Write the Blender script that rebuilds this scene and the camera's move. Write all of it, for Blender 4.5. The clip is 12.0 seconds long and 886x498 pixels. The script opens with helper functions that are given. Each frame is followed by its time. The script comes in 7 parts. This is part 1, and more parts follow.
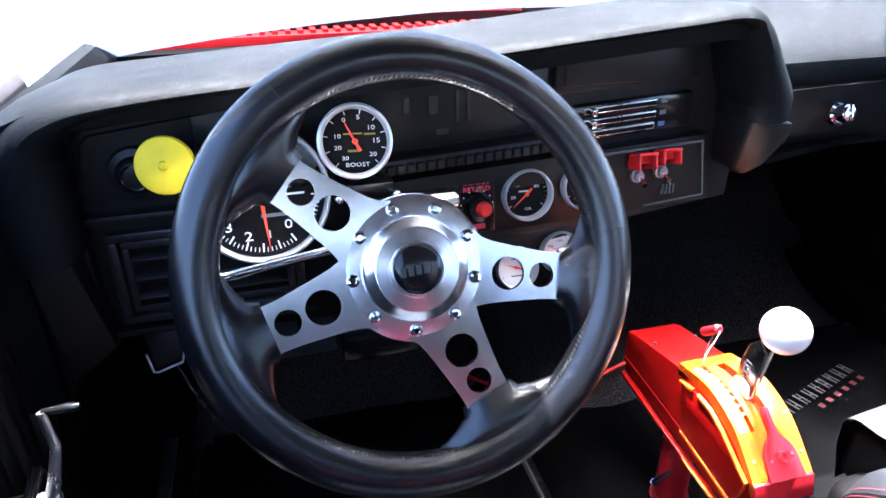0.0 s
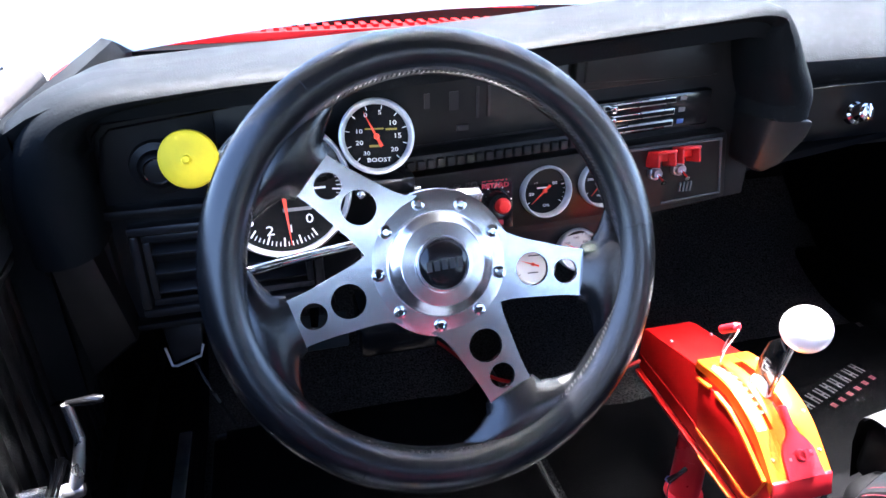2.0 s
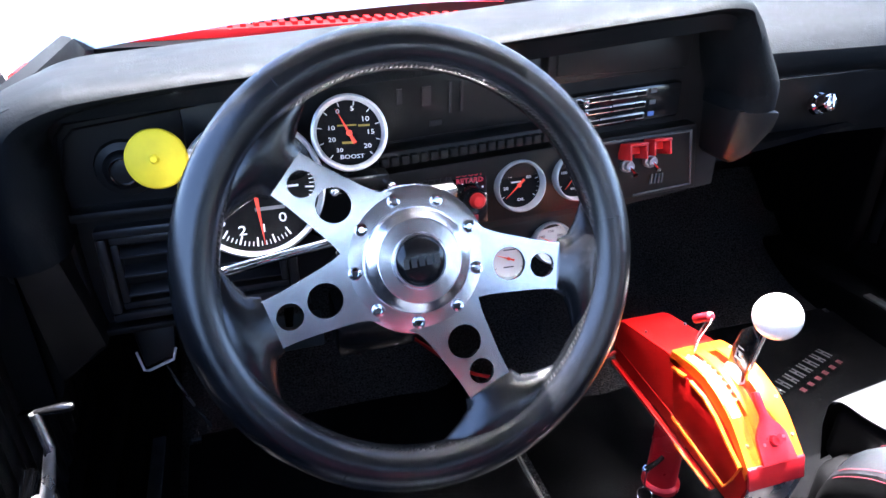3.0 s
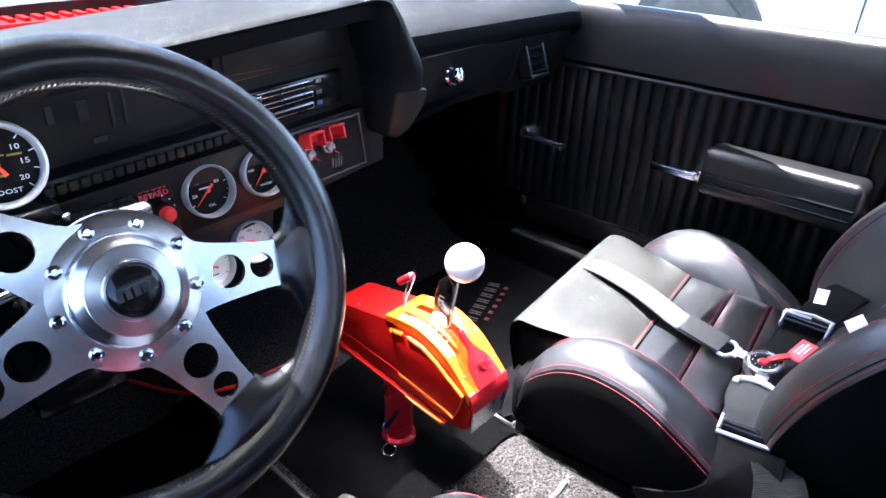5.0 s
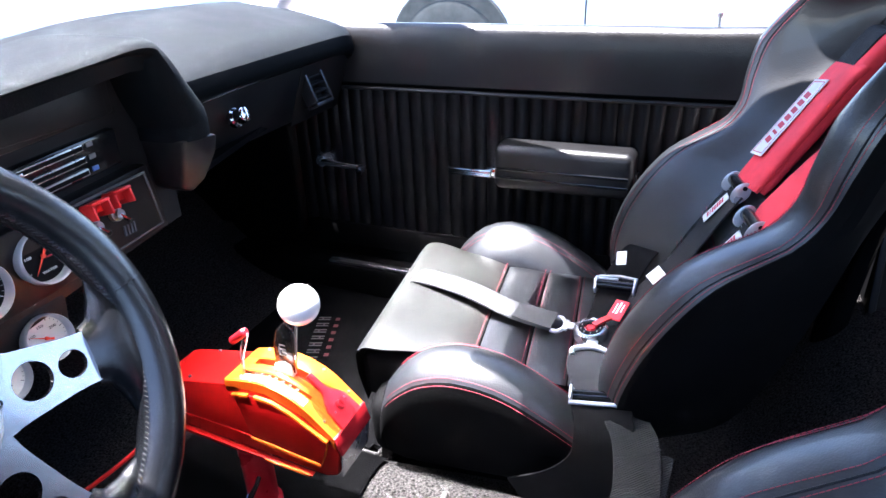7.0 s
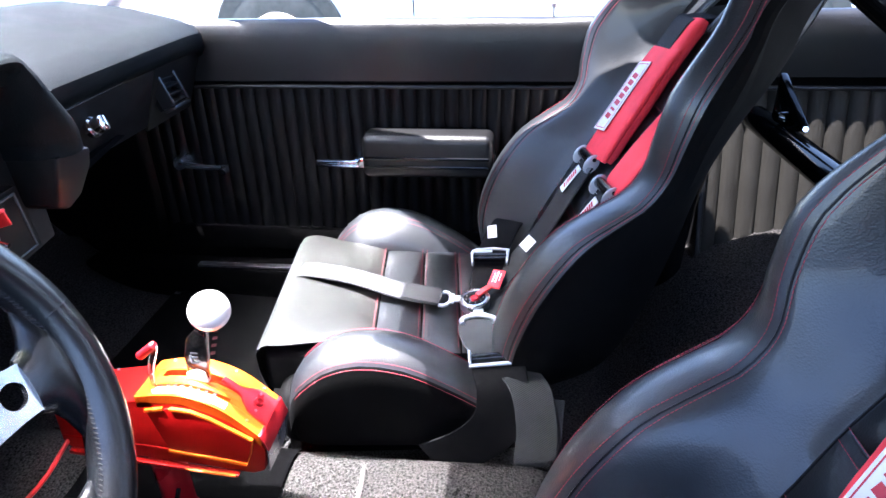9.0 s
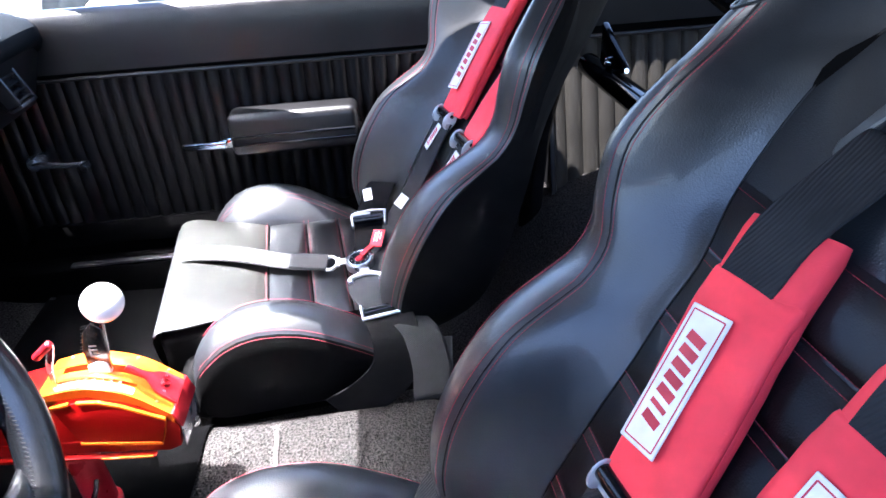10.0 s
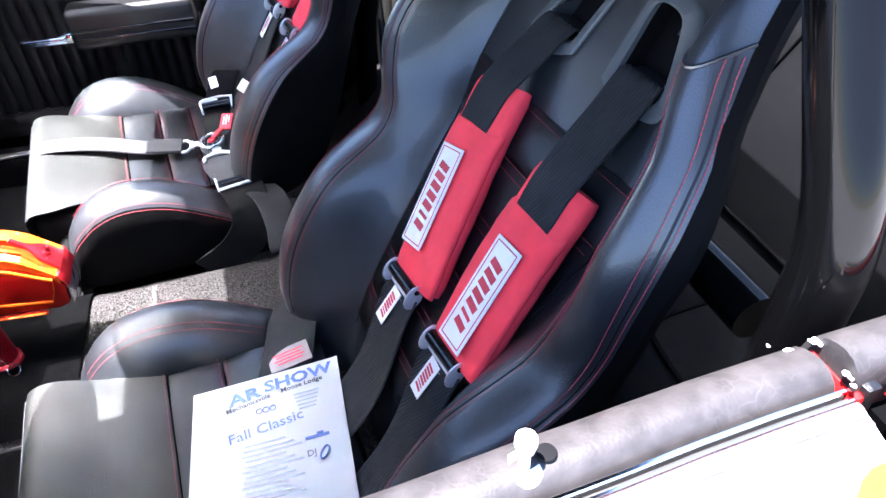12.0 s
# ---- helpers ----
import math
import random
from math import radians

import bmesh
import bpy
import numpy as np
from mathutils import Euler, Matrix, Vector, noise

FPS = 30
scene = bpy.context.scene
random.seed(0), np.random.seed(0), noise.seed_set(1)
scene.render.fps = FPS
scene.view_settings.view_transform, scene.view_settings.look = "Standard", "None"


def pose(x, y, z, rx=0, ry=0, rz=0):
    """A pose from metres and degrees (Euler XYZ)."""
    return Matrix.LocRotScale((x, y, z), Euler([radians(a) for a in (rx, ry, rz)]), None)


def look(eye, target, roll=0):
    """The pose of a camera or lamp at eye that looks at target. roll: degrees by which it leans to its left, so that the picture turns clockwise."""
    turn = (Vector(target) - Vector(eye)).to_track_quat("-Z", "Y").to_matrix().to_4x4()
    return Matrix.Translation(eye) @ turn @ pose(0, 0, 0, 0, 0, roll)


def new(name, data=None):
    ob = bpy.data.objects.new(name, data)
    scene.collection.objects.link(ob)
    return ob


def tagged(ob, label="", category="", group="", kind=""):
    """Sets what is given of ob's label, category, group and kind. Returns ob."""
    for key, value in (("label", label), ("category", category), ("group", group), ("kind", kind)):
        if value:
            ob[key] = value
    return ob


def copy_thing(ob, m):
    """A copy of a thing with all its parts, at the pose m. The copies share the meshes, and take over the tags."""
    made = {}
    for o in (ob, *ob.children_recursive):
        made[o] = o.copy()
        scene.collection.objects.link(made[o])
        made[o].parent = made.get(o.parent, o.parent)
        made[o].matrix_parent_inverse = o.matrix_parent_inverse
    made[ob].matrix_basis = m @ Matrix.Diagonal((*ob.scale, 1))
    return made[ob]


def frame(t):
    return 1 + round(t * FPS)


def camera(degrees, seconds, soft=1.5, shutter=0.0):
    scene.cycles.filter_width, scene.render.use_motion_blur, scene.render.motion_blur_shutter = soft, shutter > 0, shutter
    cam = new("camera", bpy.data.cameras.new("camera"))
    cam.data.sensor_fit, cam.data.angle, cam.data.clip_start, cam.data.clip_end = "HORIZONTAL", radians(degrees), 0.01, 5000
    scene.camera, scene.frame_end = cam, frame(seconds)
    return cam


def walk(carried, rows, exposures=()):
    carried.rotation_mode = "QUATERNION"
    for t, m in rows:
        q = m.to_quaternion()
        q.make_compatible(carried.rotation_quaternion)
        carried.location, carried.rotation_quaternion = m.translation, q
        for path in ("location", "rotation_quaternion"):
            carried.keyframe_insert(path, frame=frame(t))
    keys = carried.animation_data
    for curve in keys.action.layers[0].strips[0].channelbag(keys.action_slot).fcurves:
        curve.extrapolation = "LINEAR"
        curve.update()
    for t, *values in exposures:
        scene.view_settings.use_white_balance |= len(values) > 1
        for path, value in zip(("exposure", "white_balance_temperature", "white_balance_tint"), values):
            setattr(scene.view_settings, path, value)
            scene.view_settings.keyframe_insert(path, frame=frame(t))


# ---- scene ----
cam = camera(68.4, 12.0)
PATH = [
    (0, (-0.467, -0.451, 1.053), (-0.005, 1.271, 0.148), -0.4),
    (0.5, (-0.476, -0.45, 1.052), (-0.008, 1.273, 0.151), -0.1),
    (1, (-0.482, -0.449, 1.052), (-0.017, 1.277, 0.155), 0.3),
    (1.5, (-0.484, -0.447, 1.052), (-0.026, 1.279, 0.151), -0.0),
    (2, (-0.485, -0.448, 1.051), (-0.031, 1.274, 0.141), -0.1),
    (2.5, (-0.485, -0.445, 1.05), (-0.027, 1.275, 0.138), -0.2),
    (2.7, (-0.484, -0.445, 1.05), (-0.017, 1.271, 0.136), -0.2),
    (4.3, (-0.517, -0.432, 1.05), (0.599, 0.923, 0.093), 1.8),
    (4.5, (-0.517, -0.437, 1.054), (0.667, 0.862, 0.098), 2.1),
    (5, (-0.524, -0.442, 1.063), (0.805, 0.719, 0.121), 2.0),
    (5.5, (-0.517, -0.437, 1.058), (0.92, 0.617, 0.15), 0.9),
    (6, (-0.518, -0.429, 1.056), (1.016, 0.498, 0.168), 0.4),
    (6.5, (-0.52, -0.421, 1.062), (1.094, 0.366, 0.18), -1.0),
    (6.7, (-0.522, -0.419, 1.061), (1.116, 0.32, 0.183), -1.5),
    (8.3, (-0.555, -0.403, 1.071), (1.122, 0.119, 0.114), -3.7),
    (8.5, (-0.567, -0.387, 1.085), (1.137, 0.041, 0.131), -2.2),
    (9, (-0.588, -0.367, 1.09), (1.164, -0.138, 0.153), -1.7),
    (9.5, (-0.624, -0.383, 1.09), (1.106, -0.366, 0.086), -2.3),
    (10, (-0.661, -0.376, 1.117), (1.041, -0.498, 0.074), -3.7),
    (10.5, (-0.706, -0.393, 1.126), (0.905, -0.692, -0.021), -3.4),
    (11, (-0.751, -0.421, 1.144), (0.789, -0.741, -0.092), -3.8),
    (11.5, (-0.799, -0.473, 1.162), (0.669, -0.875, -0.135), -1.7),
    (12, (-0.881, -0.421, 1.201), (0.558, -0.844, -0.122), -1.0),
]
walk(cam, [(t, look(eye, target, roll)) for t, eye, target, roll in PATH], exposures=[(0.0, 4.42, 6000, 18), (1.0, 4.52, 6000, 18), (2.7, 4.60, 6000, 18), (5.0, 4.14, 6000, 18), (6.7, 4.07, 6000, 18), (9.0, 4.28, 6000, 18), (10.5, 4.47, 6000, 18), (11.5, 4.44, 6000, 18), (12.0, 4.31, 6000, 18)])

# ---- light ----
SUN_TO = Vector((0.05, 0.25, 1.0)).normalized()
world = bpy.data.worlds.new("sky")
scene.world = world
world.use_nodes = True
sky = world.node_tree.nodes.new("ShaderNodeTexSky")
sky.sky_type = "NISHITA"
sky.sun_disc = False
sky.air_density, sky.dust_density = 1.0, 0.1
sky.sun_elevation = math.asin(SUN_TO.z)
sky.sun_rotation = math.atan2(SUN_TO.x, SUN_TO.y)
back = world.node_tree.nodes["Background"]
back.inputs["Strength"].default_value = 0.060
world.node_tree.links.new(sky.outputs["Color"], back.inputs["Color"])
sun_data = bpy.data.lights.new("sun", "SUN")
sun_data.energy, sun_data.angle, sun_data.color = 3.3, radians(0.5), (1.0, 0.96, 0.9)
sun = new("sun", sun_data)
sun.matrix_world = look(SUN_TO * 20, (0, 0, 0))


# ---- materials ----
def material(name, color, rough=0.5, metal=0.0, spec=0.5, coat=0.0, noise=None, bump=None, fine=None, dirt=None):
    """noise: (scale, amount) mottles the colour; bump: (scale, strength, distance); fine: the same for a second, smaller relief;
    dirt: (scale, colour, amount) stains."""
    m = bpy.data.materials.new(name)
    m.use_nodes = True
    nt = m.node_tree
    b = nt.nodes["Principled BSDF"]
    b.inputs["Roughness"].default_value = rough
    b.inputs["Metallic"].default_value = metal
    b.inputs["Specular IOR Level"].default_value = spec
    b.inputs["Coat Weight"].default_value = coat
    b.inputs["Coat Roughness"].default_value = 0.06
    b.inputs["Base Color"].default_value = (*color, 1)
    co = nt.nodes.new("ShaderNodeTexCoord").outputs["Object"]

    def tex(scale, detail=4.0):
        n = nt.nodes.new("ShaderNodeTexNoise")
        n.inputs["Scale"].default_value, n.inputs["Detail"].default_value = scale, detail
        nt.links.new(co, n.inputs["Vector"])
        return n.outputs["Fac"]

    def mixed(fac, a, bcol):
        x = nt.nodes.new("ShaderNodeMix")
        x.data_type = "RGBA"
        nt.links.new(fac, x.inputs["Factor"])
        for socket, v in ((x.inputs["A"], a), (x.inputs["B"], bcol)):
            if isinstance(v, tuple):
                socket.default_value = (*v, 1)
            else:
                nt.links.new(v, socket)
        return x.outputs["Result"]

    def ramp(fac, lo, hi, a=0.0, z=1.0):
        r = nt.nodes.new("ShaderNodeMapRange")
        for k, v in (("From Min", lo), ("From Max", hi), ("To Min", a), ("To Max", z)):
            r.inputs[k].default_value = v
        nt.links.new(fac, r.inputs["Value"])
        return r.outputs["Result"]

    out = None
    if noise:
        scale, amount = noise
        dark = tuple(c * (1 - amount) for c in color)
        light = tuple(min(1, c * (1 + amount)) for c in color)
        out = mixed(ramp(tex(scale), 0.3, 0.7), dark, light)
    if dirt:
        scale, stain, amount = dirt
        out = mixed(ramp(tex(scale, 6.0), 0.52, 0.75, 0.0, amount), out or color, stain)
    if out is not None:
        nt.links.new(out, b.inputs["Base Color"])
        nt.links.new(ramp(tex(14.0), 0.3, 0.7, max(0.02, rough * 0.85), min(1, rough * 1.15)), b.inputs["Roughness"])
    normal = None
    for spec_b, kind in ((bump, "n"), (fine, "v")):
        if not spec_b:
            continue
        scale, strength, distance = spec_b
        if kind == "n":
            h = tex(scale, 3.0)
        else:
            v = nt.nodes.new("ShaderNodeTexVoronoi")
            v.inputs["Scale"].default_value = scale
            nt.links.new(co, v.inputs["Vector"])
            h = v.outputs["Distance"]
        bn = nt.nodes.new("ShaderNodeBump")
        bn.inputs["Strength"].default_value, bn.inputs["Distance"].default_value = strength, distance
        nt.links.new(h, bn.inputs["Height"])
        if normal is not None:
            nt.links.new(normal, bn.inputs["Normal"])
        normal = bn.outputs["Normal"]
    if normal is not None:
        nt.links.new(normal, b.inputs["Normal"])
    return m


LEATHER = material("seat_leatherette", (0.0110, 0.0128, 0.0155), 0.39, spec=0.72, coat=0.20, noise=(9, 0.25), bump=(20, 0.13, 0.0012), fine=(560, 0.34, 0.0005))
# paler copy of the seat leather, sunlight on the thigh panel in its colour
SUNLIT_LEATHER = material("sunlit_thigh_leatherette", (0.026, 0.027, 0.0245), 0.42, spec=0.8, coat=0.2, noise=(9, 0.25), bump=(20, 0.15, 0.0012), fine=(560, 0.3, 0.0005))
# side cloth; also darkens the cushion's nose front in place of shade
LEATHER_BACK = material("side_cloth_and_nose_shade", (0.0019, 0.0019, 0.0021), 0.8, spec=0.06, noise=(30, 0.2), bump=(900, 0.3, 0.0005))
VINYL = material("dash_vinyl", (0.0044, 0.0054, 0.0064), 0.60, spec=0.03, noise=(7, 0.2), bump=(35, 0.15, 0.001), fine=(420, 0.3, 0.0006))
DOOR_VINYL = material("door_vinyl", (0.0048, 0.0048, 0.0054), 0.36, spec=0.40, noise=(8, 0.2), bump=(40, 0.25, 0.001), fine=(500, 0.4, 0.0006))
# door vinyl made paler, light on the rear pleats put into the colour
SUNLIT_QUARTER_VINYL = material("sunlit_quarter_vinyl", (0.034, 0.032, 0.028), 0.5, spec=0.3, noise=(8, 0.2), bump=(40, 0.25, 0.001), fine=(500, 0.4, 0.0006))
OLD_VINYL = material("worn_sill_vinyl", (0.030, 0.027, 0.027), 0.5, spec=0.3, noise=(60, 0.3), bump=(90, 0.14, 0.0006), fine=(420, 0.22, 0.0005), dirt=(25, (0.035, 0.031, 0.030), 0.35))
PLASTIC = material("black_plastic", (0.0050, 0.0049, 0.0053), 0.42, spec=0.28, noise=(20, 0.2), fine=(700, 0.25, 0.0004))
PLASTIC_SHINY = material("gloss_black_plastic", (0.006, 0.006, 0.0065), 0.15, noise=(20, 0.1))
SATIN = material("satin_grey_plastic", (0.070, 0.078, 0.083), 0.5, spec=0.4, noise=(18, 0.1), fine=(800, 0.2, 0.0003))
RIM_LEATHER = material("wheel_leather", (0.0040, 0.0045, 0.0055), 0.24, spec=0.7, noise=(12, 0.2), bump=(60, 0.12, 0.001), fine=(900, 0.2, 0.0004))
ALU = material("polished_aluminium", (0.91, 0.91, 0.94), 0.20, 1.0, noise=(30, 0.04), bump=(90, 0.012, 0.0005))
FAINT_GREY = material("faint_dial_print", (0.010, 0.010, 0.011), 0.5)
CHROME = material("chrome", (0.85, 0.86, 0.87), 0.06, 1.0)
STEEL = material("brushed_steel", (0.50, 0.50, 0.51), 0.26, 0.9, noise=(60, 0.1))
SILVER = material("silver_bezel", (0.56, 0.58, 0.60), 0.32, 0.5, noise=(40, 0.05))
GAUGE_BLACK = material("gauge_face_black", (0.003, 0.003, 0.0035), 0.6, spec=0.1, noise=(50, 0.05))
GAUGE_WHITE = material("gauge_face_white", (0.72, 0.72, 0.70), 0.5, noise=(50, 0.03))
PRINT = material("white_print", (0.75, 0.75, 0.74), 0.6)
PRINT_YELLOW = material("yellow_print", (0.22, 0.17, 0.02), 0.6)
PRINT_DARK = material("dark_print", (0.02, 0.02, 0.025), 0.6)
PRINT_BLUE = material("blue_print", (0.09, 0.16, 0.42), 0.7)
PRINT_RED = material("red_print", (0.5, 0.02, 0.04), 0.6)
PRINT_GREY = material("grey_print", (0.16, 0.16, 0.165), 0.6)
NEEDLE = material("orange_needle", (0.88, 0.055, 0.02), 0.5)
ORANGE = material("orange_anodised", (0.27, 0.0026, 0.0020), 0.45, 0.1, spec=0.15, noise=(25, 0.06))
# yellower copy of the orange case, for surfaces coloured as sunlit
SUNLIT_ORANGE = material("sunlit_orange_anodised", (0.55, 0.085, 0.004), 0.34, 0.1, spec=0.3, noise=(25, 0.06))
SLAT = material("vent_plastic", (0.009, 0.0095, 0.011), 0.32, spec=0.5, noise=(20, 0.2))
CARBON = material("carbon_weave", (0.007, 0.007, 0.008), 0.3, noise=(60, 0.3))
RED_ANOD = material("red_anodised", (0.42, 0.012, 0.02), 0.3, 0.3, noise=(25, 0.05))
RED_PLASTIC = material("red_plastic", (0.5, 0.015, 0.015), 0.35, noise=(40, 0.1))
YELLOW = material("yellow_foam", (0.85, 0.62, 0.01), 0.7, noise=(60, 0.06), bump=(400, 0.2, 0.0004))
WHITE_BALL = material("white_shift_ball", (0.85, 0.84, 0.82), 0.12, coat=0.6, noise=(9, 0.02))
RED_CLOTH = material("red_harness_pad", (0.84, 0.042, 0.060), 0.85, noise=(35, 0.1), bump=(900, 0.3, 0.0004))
WHITE_CLOTH = material("white_patch", (0.75, 0.72, 0.72), 0.85, noise=(60, 0.05), bump=(900, 0.2, 0.0003))
WEBBING = material("black_webbing", (0.019, 0.0195, 0.021), 0.8, spec=0.2, noise=(40, 0.15), bump=(700, 0.5, 0.0006))
THREAD = material("red_thread", (0.34, 0.035, 0.055), 0.7)
THREAD_DARK = material("grey_thread", (0.020, 0.020, 0.0205), 0.8, spec=0.1)
CARPET = material("charcoal_carpet", (0.042, 0.039, 0.038), 0.95, spec=0.05, noise=(300, 0.95), bump=(300, 1.0, 0.004), dirt=(5, (0.016, 0.016, 0.016), 0.5))
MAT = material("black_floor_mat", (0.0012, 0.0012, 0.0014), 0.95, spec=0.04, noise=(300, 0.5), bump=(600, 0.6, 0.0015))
TUBE = material("black_powder_coat", (0.002, 0.002, 0.0022), 0.10, spec=0.12, noise=(9, 0.1))
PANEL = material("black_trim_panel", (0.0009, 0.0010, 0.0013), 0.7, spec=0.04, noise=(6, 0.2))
RED_PAINT = material("red_car_paint", (0.50, 0.012, 0.012), 0.45, spec=0.06, noise=(3, 0.04))
BLUE_PAINT = material("pale_blue_car_paint", (0.30, 0.42, 0.55), 0.2, 0.2, coat=1.0, noise=(2, 0.05))
RUBBER = material("tyre_rubber", (0.008, 0.014, 0.015), 0.8, noise=(30, 0.2))
WEATHERSTRIP = material("weatherstrip_rubber", (0.016, 0.015, 0.015), 0.6, noise=(50, 0.3))
PAPER = material("white_paper", (0.82, 0.82, 0.83), 0.8, noise=(20, 0.02))
IVORY = material("white_lock_knob", (0.8, 0.79, 0.76), 0.3, noise=(30, 0.04))
HEADLINER = material("black_headliner", (0.03, 0.03, 0.03), 0.9, noise=(40, 0.15), bump=(200, 0.3, 0.001))
# greyish pink with paler blotches
PINKISH_RUBBER = material("pinkish_rubber", (0.115, 0.075, 0.085), 0.45, noise=(40, 0.35), dirt=(18, (0.22, 0.17, 0.17), 0.6))
STEEL_DULL = material("scuffed_steel", (0.35, 0.35, 0.36), 0.4, 1.0, noise=(60, 0.2))
MAT_RED = material("dark_red_print", (0.055, 0.003, 0.005), 0.8)
MAT_GREY = material("mat_print", (0.026, 0.026, 0.027), 0.8)
EMBLEM = material("emblem_print", (0.028, 0.028, 0.03), 0.5)
ASPHALT = material("sunlit_concrete", (0.60, 0.59, 0.57), 0.95, noise=(40, 0.35), bump=(120, 0.5, 0.004), dirt=(0.8, (0.1, 0.1, 0.1), 0.5))


def glass_material(name, tint, rough=0.0):
    m = bpy.data.materials.new(name)
    m.use_nodes = True
    nt = m.node_tree
    b = nt.nodes["Principled BSDF"]
    b.inputs["Base Color"].default_value = (*tint, 1)
    b.inputs["Roughness"].default_value = rough
    b.inputs["Transmission Weight"].default_value = 1.0
    b.inputs["IOR"].default_value = 1.45
    return m


GLASS = glass_material("clear_glass", (0.97, 0.99, 0.98))
TINTED = glass_material("tinted_windscreen_glass", (0.72, 0.74, 0.73))


def crackle(m, pale, scale=70.0):
    """Adds fine pale creases to a material."""
    nt = m.node_tree
    b = nt.nodes["Principled BSDF"]
    co = nt.nodes.new("ShaderNodeTexCoord").outputs["Object"]
    wob = nt.nodes.new("ShaderNodeTexNoise")
    wob.inputs["Scale"].default_value = 45.0
    nt.links.new(co, wob.inputs["Vector"])
    mix = nt.nodes.new("ShaderNodeMix")
    mix.data_type = "VECTOR"
    mix.inputs["Factor"].default_value = 0.03
    nt.links.new(co, mix.inputs[4])
    nt.links.new(wob.outputs["Color"], mix.inputs[5])
    v = nt.nodes.new("ShaderNodeTexVoronoi")
    v.feature = "DISTANCE_TO_EDGE"
    v.inputs["Scale"].default_value = scale
    nt.links.new(mix.outputs[1], v.inputs["Vector"])
    r = nt.nodes.new("ShaderNodeMapRange")
    for k, x in (("From Min", 0.0), ("From Max", 0.05), ("To Min", 1.0), ("To Max", 0.0)):
        r.inputs[k].default_value = x
    nt.links.new(v.outputs["Distance"], r.inputs["Value"])
    where = nt.nodes.new("ShaderNodeTexNoise")
    where.inputs["Scale"].default_value = 16.0
    nt.links.new(co, where.inputs["Vector"])
    w = nt.nodes.new("ShaderNodeMapRange")
    for k, x in (("From Min", 0.45), ("From Max", 0.65)):
        w.inputs[k].default_value = x
    nt.links.new(where.outputs["Fac"], w.inputs["Value"])
    mul = nt.nodes.new("ShaderNodeMath")
    mul.operation = "MULTIPLY"
    nt.links.new(r.outputs["Result"], mul.inputs[0])
    nt.links.new(w.outputs["Result"], mul.inputs[1])
    old = b.inputs["Base Color"].links[0].from_socket
    x = nt.nodes.new("ShaderNodeMix")
    x.data_type = "RGBA"
    nt.links.new(mul.outputs[0], x.inputs["Factor"])
    nt.links.new(old, x.inputs["A"])
    x.inputs["B"].default_value = (*pale, 1)
    nt.links.new(x.outputs["Result"], b.inputs["Base Color"])


def ribs(m, scale, strength=0.5):
    """Adds woven ribs across a strap."""
    nt = m.node_tree
    co = nt.nodes.new("ShaderNodeTexCoord").outputs["Object"]
    w = nt.nodes.new("ShaderNodeTexWave")
    w.bands_direction = "DIAGONAL"
    w.inputs["Scale"].default_value = scale
    w.inputs["Distortion"].default_value = 0.6
    nt.links.new(co, w.inputs["Vector"])
    b = nt.nodes.new("ShaderNodeBump")
    b.inputs["Strength"].default_value, b.inputs["Distance"].default_value = strength, 0.0008
    nt.links.new(w.outputs["Fac"], b.inputs["Height"])
    nt.links.new(b.outputs["Normal"], nt.nodes["Principled BSDF"].inputs["Normal"])


ribs(WEBBING, 150.0, 0.8)
crackle(OLD_VINYL, (0.045, 0.04, 0.04))


# ---- helpers for shapes ----
def part(name, bm, mat, parent=None, label="", smooth=True):
    """Links a bmesh, given in world metres, as one mesh under its parent."""
    bmesh.ops.recalc_face_normals(bm, faces=bm.faces)
    me = bpy.data.meshes.new(name)
    for f in bm.faces:
        f.smooth = smooth
    bm.to_mesh(me)
    bm.free()
    ob = new(name, me)
    base = Vector()
    p = parent
    while p is not None:
        base += p.location
        p = p.parent
    me.transform(Matrix.Translation(-base))
    if parent is not None:
        ob.parent = parent
    me.materials.append(mat)
    if smooth:
        me.set_sharp_from_angle(angle=radians(38))
    if label:
        ob["label"] = label
    return ob


def thing(name, base, label, category, group="", kind=""):
    ob = new(name)
    ob.empty_display_size = 0.05
    ob.location = base
    return tagged(ob, label, category, group, kind)


def box(bm, x0, x1, y0, y1, z0, z1, bevel=0.0, seg=2, m=None):
    made = bmesh.ops.create_cube(bm, size=1.0)["verts"]
    t = Matrix.Translation(((x0 + x1) / 2, (y0 + y1) / 2, (z0 + z1) / 2)) @ Matrix.Diagonal((x1 - x0, y1 - y0, z1 - z0, 1))
    bmesh.ops.transform(bm, matrix=t, verts=made)
    if bevel > 0:
        edges = list({e for v in made for e in v.link_edges})
        made = bmesh.ops.bevel(bm, geom=edges, offset=bevel, segments=seg, profile=0.5, affect="EDGES")["verts"]
        made = list({v for v in made})
    if m is not None:
        todo = set(made)
        for v in list(todo):
            for f in v.link_faces:
                todo.update(f.verts)
        bmesh.ops.transform(bm, matrix=m, verts=list(todo))
    return bm


def boxed(*a, **k):
    return box(bmesh.new(), *a, **k)


